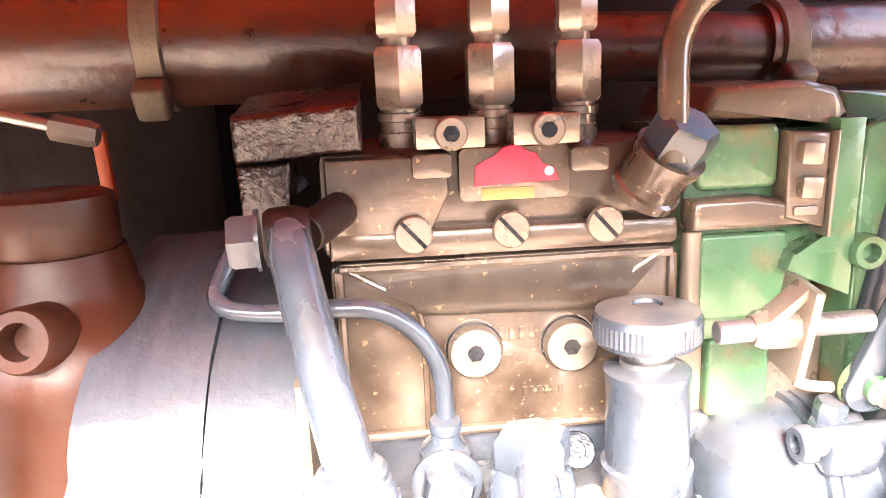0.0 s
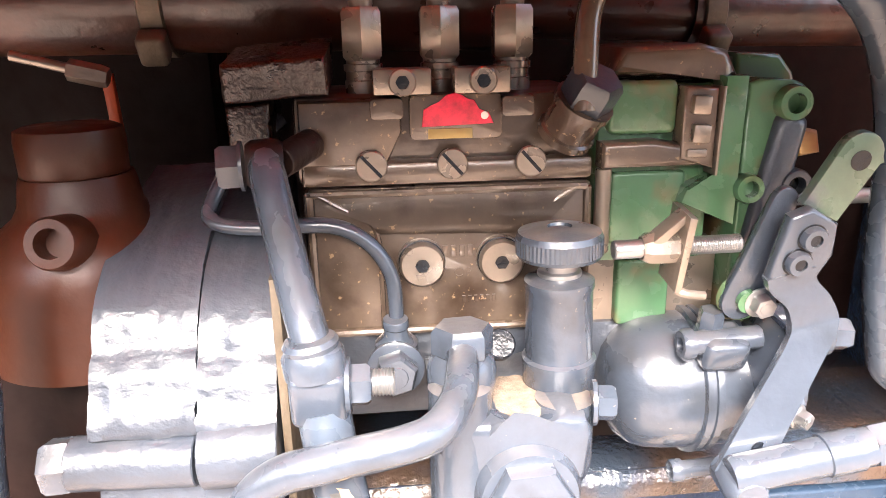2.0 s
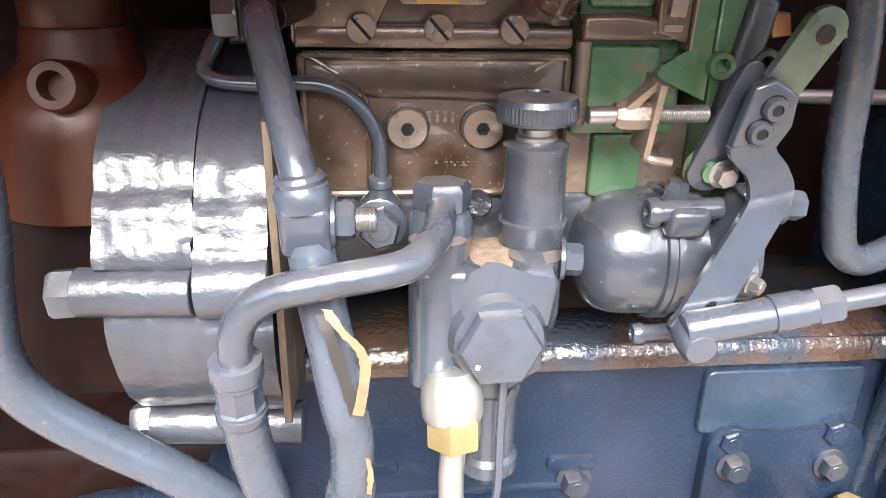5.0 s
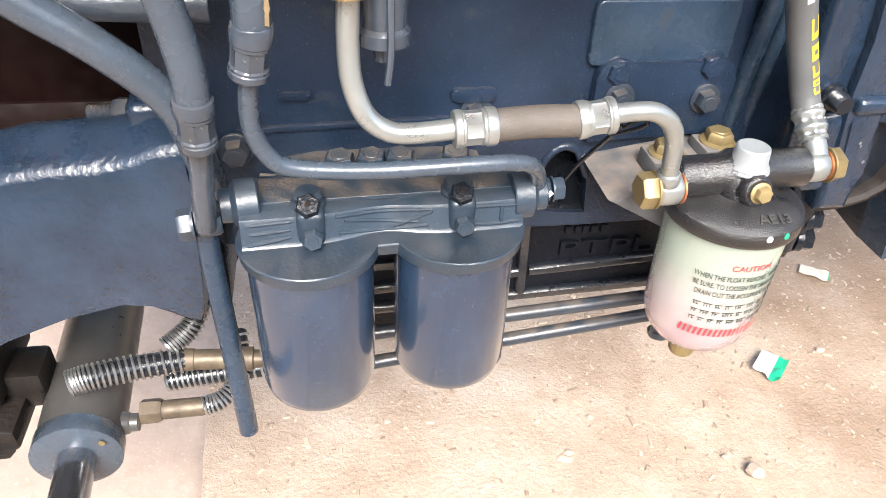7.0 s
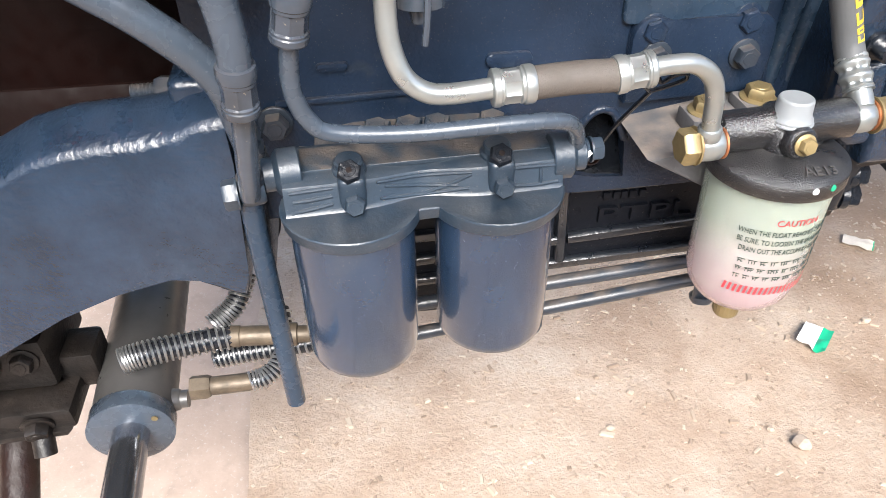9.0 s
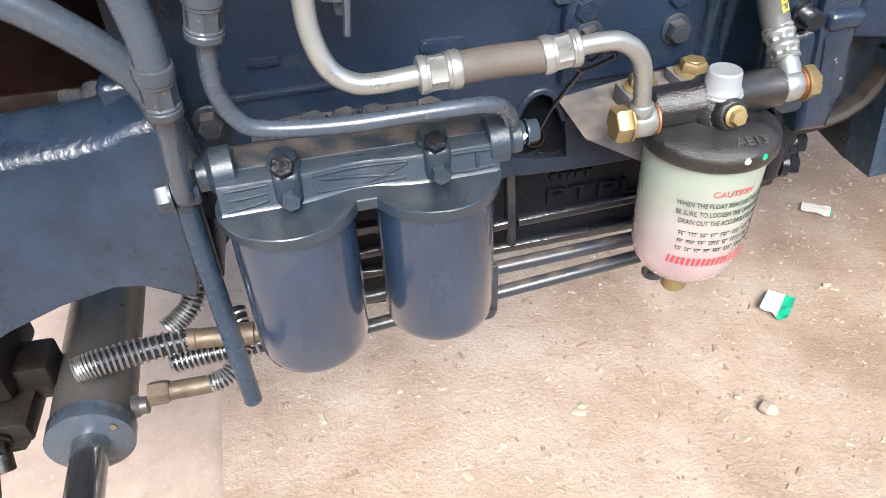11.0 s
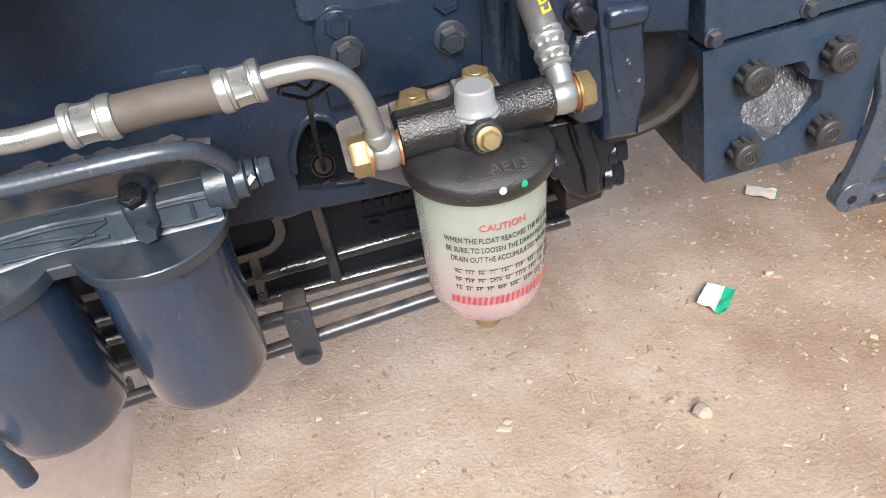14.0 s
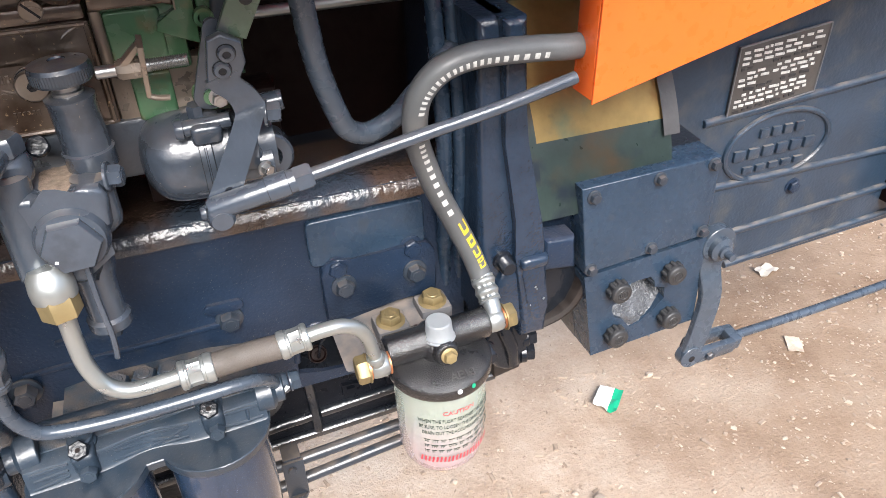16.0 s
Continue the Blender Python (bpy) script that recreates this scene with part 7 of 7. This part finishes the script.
    lathe(b, (0.2685, 0.402, 1.209), (0, -1, 0), [(0.0138, -0.003), (0.0125, 0.0), (0.006, 0.002), (0.006, 0.005), (0, 0.005)], 24)
    part("pivot", b, pump_green, f)
    bolt(f, (0.274, 0.398, 1.2085), (0, -1, 0), 0.0062, 0.006, steel)
    g = thing("stop_screw", (0.22, 0.395, 1.24), "threaded steel stop screw in a grey bracket", "screw")
    b = B()
    rod(b, (0.196, 0.398, 1.2410), (0.232, 0.398, 1.2415), 0.0046, 14)
    part("plain_end", b, steel, g)
    b = B()
    prof = []
    for k in range(23):
        prof += [(0.0046, k * 0.0012), (0.0039, k * 0.0012 + 0.0006)]
    lathe(b, (0.231, 0.398, 1.2415), (1, 0, 0.01), prof, 14)
    part("thread", b, steel, g)
    b = B()
    lathe(b, (0.2095, 0.398, 1.2412), (1, 0, 0.01), [(0.0060, 0), (0.0078, 0.003), (0.0082, 0.012), (0.0078, 0.018), (0, 0.018)], 8)
    part("lock_nut", b, pump_steel, g)
    b = B()
    prism(b, [(0.2245, 1.222), (0.2280, 1.220), (0.2310, 1.259), (0.2270, 1.260)], 0.388, 0.410, 0.001)
    prism(b, [(0.2120, 1.2460), (0.2270, 1.2600), (0.2270, 1.2550), (0.2170, 1.2440)], 0.392, 0.402, 0.001)
    tube(b, [(0.2260, 0.391, 1.222), (0.2310, 0.389, 1.2205), (0.2400, 0.389, 1.2190)], 0.0022, 8)
    part("bracket", b, pump_steel, g)


make_stop_lever()


def make_throttle_rod():
    e = thing("throttle_rod", (0.4, 0.355, 1.13), "long grey painted throttle rod with a turnbuckle end", "rod")
    p0, p1, p2 = Vector((0.2485, 0.352, 1.1405)), Vector((0.327, 0.352, 1.1550)), Vector((0.60, 0.352, 1.206))
    b = B()
    d = (p1 - p0)
    lathe(b, p0, d, [(0.0085, 0), (0.0095, 0.002), (0.0095, 0.045), (0.0105, 0.0455), (0.0105, 0.062), (0.0095, 0.0625), (0.0095, d.length - 0.010), (0, d.length - 0.010)], 20)
    part("turnbuckle", b, grey, e)
    b = B()
    hexa(b, p1 - d.normalized() * 0.012, d, 0.0108, 0.014)
    part("lock_nut", b, grey, e)
    b = B()
    tube(b, [p1, p1.lerp(p2, 0.35), p1.lerp(p2, 0.6), p1.lerp(p2, 0.84) + Vector((0, 0.004, 0))], 0.0056, 12)
    part("rod", b, grey, e)
    b = B()
    lathe(b, (0.2555, 0.368, 1.1345), (0, -1, 0), [(0.008, 0), (0.0105, 0.003), (0.0105, 0.022), (0.008, 0.026), (0, 0.026)], 22)
    part("eye", b, grey, e)


make_throttle_rod()


# ---- the timing case with the filler neck ----
def make_timing_case():
    e = thing("timing_case", (0.0, 0.42, 1.08), "glossy blue-grey cast timing case with rough seams", "timing case", datum=(0.0, 0.36, 1.16))
    # horizontal ledges and hollows run along the casting
    LEDGES = [(0.50, 1.274), (0.45, 1.264), (0.420, 1.2545), (0.398, 1.2440), (0.385, 1.2355), (0.3775, 1.2285), (0.3735, 1.2215), (0.3715, 1.2150), (0.3665, 1.2110), (0.3625, 1.2060), (0.3605, 1.2000), (0.3585, 1.1955), (0.3555, 1.1920), (0.3535, 1.1870),
              (0.3530, 1.1820), (0.3560, 1.1785), (0.3560, 1.1580), (0.3535, 1.1500), (0.3545, 1.1380), (0.3600, 1.1200), (0.3700, 1.1020), (0.3860, 1.0850), (0.4080, 1.0720), (0.50, 1.066)]

    def half(x0, x1, grow, drop, name):
        b = B()
        rows = []
        for i in range(25):
            x = x0 + (x1 - x0) * i / 24
            rows.append([b.verts.new((x + 0.0008 * noise.noise((k * 1.3, x * 60, 0)), y - grow + 0.0009 * noise.noise((x * 55, k * 0.6, 5)) + 0.0010 * noise.noise((x * 150, k * 0.9, 5)), z - drop + 0.0012 * noise.noise((x * 45, k * 0.7, 9)) + 0.0008 * noise.noise((x * 120, k * 1.1, 9)))) for k, (y, z) in enumerate(LEDGES)])
        for r0, r1 in zip(rows, rows[1:]):
            for k in range(len(LEDGES)):
                j = (k + 1) % len(LEDGES)
                b.faces.new((r0[k], r0[j], r1[j], r1[k]))
        b.faces.new(rows[0])
        b.faces.new(rows[-1][::-1])
        bmesh.ops.subdivide_edges(b, edges=[ed for ed in b.edges], cuts=1, use_grid_fill=True, smooth=0.5)
        part(name, b, grey_cast, e, sharp=60)
    half(-0.040, 0.0050, 0.000, 0.0, "front_half")
    half(0.0055, 0.0395, 0.003, 0.004, "rear_half")
    b = B()
    prism(b, [(0.041, 1.092), (0.045, 1.092), (0.045, 1.25), (0.041, 1.25)], 0.354, 0.46, 0.001)
    part("gasket_plate", b, dull_brown, e, "dull brass-coloured gasket edge")
    b = B()   # bolt pillars
    rod(b, (-0.050, 0.358, 1.1685), (0.004, 0.356, 1.1685), 0.0120, 24)
    part("pillar", b, grey_cast, e)
    b = B()
    rod(b, (0.006, 0.356, 1.1700), (0.040, 0.356, 1.1715), 0.0150, 24)
    part("pillar", b, grey_cast, e)
    for q in ((-0.050, 0.358, 1.1685), (-0.040, 0.40, 1.064)):
        bolt(e, q, (-1, -0.1, 0), 0.0125, 0.012, grey, washer=False)
    b = B()
    rod(b, (-0.04, 0.40, 1.064), (0.046, 0.397, 1.062), 0.0125, 20)
    part("pillar", b, grey_cast, e)
    # filler neck behind
    n = thing("oil_filler", (-0.05, 0.44, 1.2), "cast oil filler neck with a side boss, tinted red for orange glare", "filler neck", datum=(-0.05, 0.43, 1.24), nudge=(0, 0.002, 0.006))
    b = B()
    lathe(b, (-0.062, 0.452, 1.195), (0, 0, 1), [(0.053, -0.02), (0.052, 0), (0.050, 0.010), (0.049, 0.022), (0.0465, 0.035), (0.0400, 0.045), (0.0325, 0.051), (0.0292, 0.057), (0.0272, 0.069), (0.0262, 0.0715), (0.0, 0.0720)], 56)
    part("neck", b, filler_glare, n)
    b = B()
    lathe(b, (-0.0625, 0.452, 1.2655), (0, 0, 1), [(0.0240, 0), (0.0252, 0.0015), (0.0254, 0.018), (0.0244, 0.0232), (0.021, 0.0248), (0.0, 0.0255)], 48)
    part("cap", b, filler_glare, n, "filler cap, dark and red for the orange-lit bay")
    b = B()
    lathe(b, (-0.0570, 0.419, 1.2395), (-0.05, -1, 0.25), [(0.0135, 0), (0.0122, 0.018), (0.0110, 0.020), (0.0070, 0.020), (0.0064, 0.010), (0, 0.010)], 26)
    part("boss", b, filler_glare, n)
    # foot of the neck, its shade put into a near-black colour
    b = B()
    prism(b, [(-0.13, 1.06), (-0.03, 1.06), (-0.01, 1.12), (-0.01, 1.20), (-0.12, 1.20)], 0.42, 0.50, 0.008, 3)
    part("foot", b, shade_black, n)


make_timing_case()

def make_pipe_bracket():
    """A rough block on a leg behind the return pipe."""
    e = thing("pipe_bracket", (0.04, 0.47, 1.262), "rough cast bracket behind the pump, coloured for shade and orange glare", "bracket")
    b = B()
    prism(b, [(0.016, 1.303), (0.066, 1.307), (0.066, 1.326), (0.016, 1.322)], 0.445, 0.50, 0.003, 3)
    bmesh.ops.subdivide_edges(b, edges=list(b.edges), cuts=3, use_grid_fill=True)
    for v in b.verts:
        v.co += Vector((0.0008 * noise.noise(v.co * 150), 0.0012 * noise.noise(v.co * 210), 0.0008 * noise.noise(v.co * 170)))
    part("block", b, orange_lit_crust, e)
    b = B()
    prism(b, [(0.016, 1.262), (0.034, 1.262), (0.0375, 1.3035), (0.016, 1.3025)], 0.446, 0.50, 0.003, 3)
    part("leg", b, orange_lit_crust, e)


make_pipe_bracket()


def make_banjo_block():
    e = thing("leak_off_banjo", (0.02, 0.42, 1.29), "banjo joint at the top of the painted fuel pipe, dark red for the dim bay", "banjo joint")
    banjo(e, (0.0385, 0.410, 1.285), (1, 0.1, 0), 0.011, 0.016, dark_red_brown, bolt_dark, -1, 0.0105, 0.010, False)
    b = B()
    rod(b, (0.044, 0.412, 1.285), (0.056, 0.44, 1.285), 0.0075)
    part("stem", b, dark_red_brown, e)


make_banjo_block()


# ---- the intake pipe and the dark depth of the engine bay ----
def make_manifold():
    e = thing("coolant_pipe", (0.1, 0.56, 1.31), "steel pipe running behind the pump, tinted red for orange glare", "pipe")
    b = B()
    tube(b, [(-0.22, 0.56, 1.341), (0.0, 0.56, 1.341), (0.13, 0.56, 1.3395), (0.176, 0.56, 1.3390)], 0.0315, 32)
    part("hose", b, orange_lit_pipe, e)
    b = B()
    tube(b, [(0.16, 0.56, 1.3330), (0.26, 0.56, 1.3300), (0.286, 0.56, 1.3295)], 0.0185, 28)
    part("pipe", b, orange_lit_pipe, e)
    b = B()
    tube(b, [(0.284, 0.56, 1.3295), (0.34, 0.56, 1.3285), (0.46, 0.56, 1.3265)], 0.0225, 28)
    part("sleeve", b, orange_lit_pipe, e)
    for x, z, r in ((-0.034, 1.341, 0.0315), (0.296, 1.3293, 0.0225)):
        b = B()
        lathe(b, (x - 0.007, 0.56, z), (1, 0, 0), [(r + 0.0010, 0), (r + 0.0024, 0.001), (r + 0.0024, 0.013), (r + 0.0010, 0.014)], 32)
        c = part("hose_clip", b, dull_brown, e)
        b = B()
        box(b, (x, 0.56 - r - 0.003, z - r * 0.72), (0.016, 0.014, 0.018), 0.003, (25, 0, 0), 3)
        part("screw_housing", b, dull_brown, c)
    b = B()
    tube(b, [(0.30, 0.58, 1.19), (0.40, 0.58, 1.190), (0.60, 0.58, 1.188)], 0.006, 10)
    part("thin_pipe", b, zinc, e)
    b = B()
    hexa(b, (-0.072, 0.50, 1.312), (1, 0, -0.25), 0.006, 0.02)
    rod(b, (-0.10, 0.50, 1.320), (-0.07, 0.50, 1.312), 0.0028)
    part("hose_clip_screw", b, pump_steel, e)
    b = B()
    prism(b, [(-0.064, 1.27), (-0.058, 1.27), (-0.058, 1.305), (-0.064, 1.305)], 0.52, 0.525, 0.0006)
    part("orange_strap", b, dull_red, e)


make_manifold()


# ---- the bonnet ----
def make_bonnet():
    e = thing("bonnet", (0.0, 0.6, 1.36), "orange painted sheet metal tractor bonnet above the engine", "bonnet", datum=(0.0, 0.250, 1.362), nudge=(0, 0, 0.0200))
    b = B()
    prof = [(0.250, 1.362), (0.250, 1.50), (0.258, 1.56), (0.285, 1.61), (0.34, 1.645), (0.42, 1.66), (0.75, 1.67), (1.08, 1.66), (1.16, 1.645), (1.21, 1.61), (1.235, 1.56), (1.24, 1.50), (1.24, 1.372)]
    rows = []
    for x in (-0.62, -0.3, 0.0, 0.3, 0.54):
        rows.append([b.verts.new((x, y, z + (-0.0 if k not in (0, 12) else -0.02 * (x < -0.5)))) for k, (y, z) in enumerate(prof)])
    for r0, r1 in zip(rows, rows[1:]):
        for k in range(len(prof) - 1):
            b.faces.new((r0[k], r0[k + 1], r1[k + 1], r1[k]))
    bmesh.ops.solidify(b, geom=list(b.faces), thickness=-0.0012)
    part("shell", b, orange, e, sharp=30)
    # inner sheet added to set how much orange the bonnet gives the bay
    b = B()
    rows = [[b.verts.new((x, 0.745 + (y - 0.745) * 0.985, z - (0.006 if k not in (0, 12) else -0.003))) for k, (y, z) in enumerate(prof)] for x in (-0.58, 0.0, 0.535)]
    for r0, r1 in zip(rows, rows[1:]):
        for k in range(len(prof) - 1):
            b.faces.new((r0[k], r0[k + 1], r1[k + 1], r1[k]))
    bmesh.ops.solidify(b, geom=list(b.faces), thickness=0.002)
    part("underside", b, dull_red, e, "dark red inner sheet added to tone the bonnet's glow", sharp=30)
    # unseen near-black wall added to close the front of the bay
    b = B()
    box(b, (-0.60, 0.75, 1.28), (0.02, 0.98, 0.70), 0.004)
    part("grille_wall", b, shade_black, e)
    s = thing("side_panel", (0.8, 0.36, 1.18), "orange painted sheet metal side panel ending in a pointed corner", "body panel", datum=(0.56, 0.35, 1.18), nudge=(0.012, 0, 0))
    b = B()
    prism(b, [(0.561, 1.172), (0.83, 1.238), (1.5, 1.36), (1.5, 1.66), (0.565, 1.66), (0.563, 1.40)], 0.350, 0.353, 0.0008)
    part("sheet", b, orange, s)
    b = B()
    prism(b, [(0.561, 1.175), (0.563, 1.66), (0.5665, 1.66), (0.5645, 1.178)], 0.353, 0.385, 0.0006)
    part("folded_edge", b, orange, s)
    # near-black sheet added to keep the bay dark towards the rear
    d = thing("bulkhead", (0.62, 0.75, 1.2), "near-black sheet added to close the bay behind the engine", "bulkhead", datum=(0.55, 0.41, 0.95))
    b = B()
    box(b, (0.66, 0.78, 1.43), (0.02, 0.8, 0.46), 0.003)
    part("sheet", b, shade_black, d)


make_bonnet()


# ---- the front axle carrier ----
def make_carrier():
    e = thing("axle_carrier", (-0.15, 0.5, 0.69), "navy painted pebbled cast front axle carrier", "axle carrier", datum=(-0.1, 0.392, 0.85))
    b = B()
    AY = 0.392
    face = [(0.003, 0.935), (0.004, 0.89), (0.000, 0.83), (-0.004, 0.765), (-0.0086, 0.750), (-0.020, 0.754), (-0.030, 0.760), (-0.046, 0.777), (-0.072, 0.777), (-0.122, 0.769), (-0.175, 0.748), (-0.236, 0.709), (-0.36, 0.635), (-0.50, 0.56),
            (-0.50, 0.79), (-0.36, 0.828), (-0.257, 0.863), (-0.18, 0.894), (-0.15, 0.909), (-0.12, 0.916), (-0.055, 0.920), (-0.036, 0.924), (-0.024, 0.930)]
    rows = []
    for dy, lift in ((0.0, -0.010), (0.002, -0.005), (0.006, -0.0005), (0.012, 0.0035), (0.020, 0.0075), (0.030, 0.0125), (0.040, 0.0165), (0.048, 0.0165), (0.065, 0.010), (0.10, -0.02), (0.16, -0.09)):
        ring = []
        for k, (x, z) in enumerate(face):
            top = k >= 14 or k == 0
            ring.append(b.verts.new((x, AY + dy, z + (lift if top else (-0.002 if dy > 0.01 else 0.003 * (lift < 0))))))
        rows.append(ring)
    for r0, r1 in zip(rows, rows[1:]):
        for k in range(len(face)):
            j = (k + 1) % len(face)
            b.faces.new((r0[k], r0[j], r1[j], r1[k]))
    b.faces.new(rows[0])
    b.faces.new(rows[-1][::-1])
    bmesh.ops.bevel(b, geom=[ed for ed in b.edges if all(abs(v.co.y - AY) < 1e-6 for v in ed.verts) and ed.is_manifold and min(v.co.z for v in ed.verts) < 0.80 and max(v.co.z for v in ed.verts) < 0.80], offset=0.004, segments=3, profile=0.5, affect="EDGES")
    part("casting", b, navy_rough, e, sharp=60)
    b = B()
    box(b, (0.012, 0.45, 0.86), (0.012, 0.09, 0.20), 0.003)
    part("joint_face", b, black_cast, e)
    b = B()     # the lug that takes the clamping bolt
    box(b, (-0.0205, 0.450, 0.921), (0.043, 0.056, 0.068), 0.010, (0, 0, 0), 4)
    part("lug", b, navy_rough, e)
    bolt(e, (-0.0400, 0.455, 0.9320), (-1, 0, 0.02), 0.0135, 0.0165, bolt_dark, washer=False)
    b = B()
    lathe(b, (-0.0560, 0.455, 0.9320), (-1, 0, 0.0), [(0.0078 - 0.0008 * (k % 2), 0.0016 * k) for k in range(14)] + [(0, 0.0212)], 16)
    part("stud", b, bolt_dark, e)
    # near-black block that darkens the void behind the casting
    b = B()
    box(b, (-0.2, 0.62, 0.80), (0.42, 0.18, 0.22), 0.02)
    part("core", b, shade_black, e)


make_carrier()


# ---- the steering cylinder ----
def spring_hose(e, pts, r, coils, mat_hose=black_cast):
    line = smooth_path(pts, 20)
    b = B()
    tube(b, None, r * 0.93, 12, path=line)
    part("hose", b, mat_hose, e)
    b = B()
    path = []
    n = len(line)
    steps = coils * 10
    up = None
    for i in range(steps + 1):
        u = i / steps * (n - 1)
        k = min(int(u), n - 2)
        q = line[k].lerp(line[k + 1], u - k)
        t = (line[k + 1] - line[k]).normalized()
        if up is None:
            up = t.orthogonal().normalized()
        up = (up - t * up.dot(t)).normalized()
        side = t.cross(up)
        a = 2 * math.pi * i / 10
        path.append(q + (up * math.cos(a) + side * math.sin(a)) * r)
    tube(b, None, 0.0016, 6, path=path)
    part("spring_guard", b, steel, e, "bright wire spring guard")


def make_cylinder():
    e = thing("steering_cylinder", (-0.17, 0.5, 0.53), "dark grey hydraulic steering cylinder with a satin steel rod", "hydraulic cylinder", datum=(-0.17, 0.37, 0.58))
    X, Z, LEAN = -0.1660, 0.563, -0.065
    b = B()
    rod(b, (X + LEAN * 0.02, 0.385, Z), (X + LEAN * 0.58, 0.95, Z), 0.044, 40, 0.001)
    part("barrel", b, barrel_paint, e)
    b = B()
    lathe(b, (X, 0.366, Z), (LEAN, 1, 0), [(0.0425, 0), (0.0455, 0.002), (0.0455, 0.022), (0.044, 0.024)], 40)
    part("gland", b, hose_blue, e, "blue-grey painted gland")
    b = B()
    rod(b, (X - LEAN * 0.316, 0.05, Z), (X, 0.37, Z), 0.0195, 32)
    part("piston_rod", b, rod_steel, e, "satin grey piston rod")
    b = B()
    lathe(b, (X + 0.030, 0.3655, Z + 0.022), (0, -1, 0), [(0.0035, 0), (0.0035, 0.0008), (0, 0.0009)], 12)
    part("pin_hole", b, brass, e)
    b = B()
    lathe(b, (X + 0.034, 0.407, Z + 0.001), (1, 0, 0), [(0.014, 0), (0.012, 0.012), (0.010, 0.014), (0.010, 0.022)], 20)
    part("port", b, barrel_paint, e)
    h = thing("hydraulic_hose", (-0.06, 0.41, 0.57), "spring-guarded hydraulic hose with a dull brass fitting", "hose", "spring-guarded hoses", nudge=(0.007, 0.003, -0.009))
    b = B()
    hexa(b, (-0.112, 0.407, 0.581), (1, 0, 0), 0.014, 0.022)
    part("union_nut", b, dull_brown, h)
    b = B()
    lathe(b, (-0.09, 0.407, 0.581), (1, 0, 0.01), [(0.010, 0), (0.0105, 0.002), (0.0105, 0.042), (0.0095, 0.046), (0, 0.046)], 10)
    part("ferrule", b, dull_brown, h)
    spring_hose(h, [(-0.046, 0.407, 0.5815), (-0.03, 0.411, 0.582), (-0.015, 0.425, 0.585), (-0.006, 0.45, 0.592), (-0.01, 0.49, 0.605)], 0.0105, 17)
    h2 = thing("hydraulic_hose", (-0.1, 0.46, 0.6), "spring-guarded hydraulic hose with a long dull fitting", "hose", "spring-guarded hoses", nudge=(0.007, 0.003, -0.009))
    spring_hose(h2, [(-0.172, 0.412, 0.637), (-0.150, 0.419, 0.637), (-0.112, 0.431, 0.630), (-0.062, 0.441, 0.624)], 0.0135, 20)
    b = B()
    lathe(b, (-0.064, 0.441, 0.624), (1, -0.04, -0.06), [(0.0125, 0), (0.0125, 0.012), (0.0115, 0.013), (0.0115, 0.055), (0.0135, 0.056), (0.0135, 0.075), (0.010, 0.076), (0.010, 0.12)], 12)
    part("ferrule", b, dull_brown, h2)
    spring_hose(h2, [(-0.080, 0.452, 0.634), (-0.066, 0.462, 0.638), (-0.052, 0.475, 0.646), (-0.040, 0.50, 0.662)], 0.0115, 14)
    h3 = thing("hydraulic_hose", (-0.03, 0.45, 0.6), "spring-guarded hydraulic hose behind the drain tube", "hose", "spring-guarded hoses", nudge=(0.007, 0.003, -0.009))
    spring_hose(h3, [(-0.090, 0.447, 0.580), (-0.05, 0.449, 0.582), (0.0, 0.450, 0.584), (0.06, 0.452, 0.586)], 0.0125, 20)
    k = thing("axle_knuckle", (-0.27, 0.45, 0.55), "black cast axle knuckle bracket with hexagon bolts", "bracket", datum=(-0.26, 0.45, 0.58))
    b = B()
    box(b, (-0.285, 0.47, 0.62), (0.09, 0.11, 0.07), 0.008)
    part("upper_block", b, oily_black, k)
    b = B()
    box(b, (-0.285, 0.42, 0.565), (0.12, 0.07, 0.03), 0.006)
    part("lower_plate", b, oily_black, k)
    b = B()
    box(b, (-0.235, 0.46, 0.585), (0.06, 0.05, 0.05), 0.006)
    part("lug", b, oily_black, k)
    b = B()
    box(b, (-0.30, 0.58, 0.74), (0.08, 0.14, 0.30), 0.01)
    part("post", b, oily_black, k)
    bolt(k, (-0.262, 0.383, 0.565), (0.1, -1, -0.3), 0.013, 0.012, oily_black)
    b = B()
    rod(b, (-0.262, 0.39, 0.565), (-0.258, 0.365, 0.535), 0.0115)
    part("bolt_shank", b, oily_black, k)
    for x, y, z in ((-0.262, 0.414, 0.632), (-0.302, 0.414, 0.628)):
        bolt(k, (x, y, z), (0, -1, 0.1), 0.012, 0.010, oily_black)
    b = B()
    prism(b, [(-0.335, 0.545), (-0.235, 0.548), (-0.228, 0.556), (-0.335, 0.553)], 0.378, 0.45, 0.002)
    part("flange", b, oily_black, k)
    b = B()
    rod(b, (-0.31, 0.43, 0.52), (-0.31, 0.35, 0.45), 0.02)
    part("pin", b, dark_red_brown, k)


make_cylinder()

# the thick painted pipe sweeping past the timing case
b = B()
tube(b, [(-0.078, 0.36, 1.26), (-0.083, 0.36, 1.21), (-0.092, 0.36, 1.165), (-0.096, 0.36, 1.130), (-0.087, 0.36, 1.102), (-0.060, 0.36, 1.074), (-0.026, 0.36, 1.046), (0.003, 0.36, 1.016), (0.017, 0.362, 0.990), (0.022, 0.37, 0.95), (0.024, 0.385, 0.90)], 0.0118, 18)
tagged(part("breather_pipe", b, hose_blue, None), "thick blue-grey painted breather pipe sweeping past the timing case", "pipe")
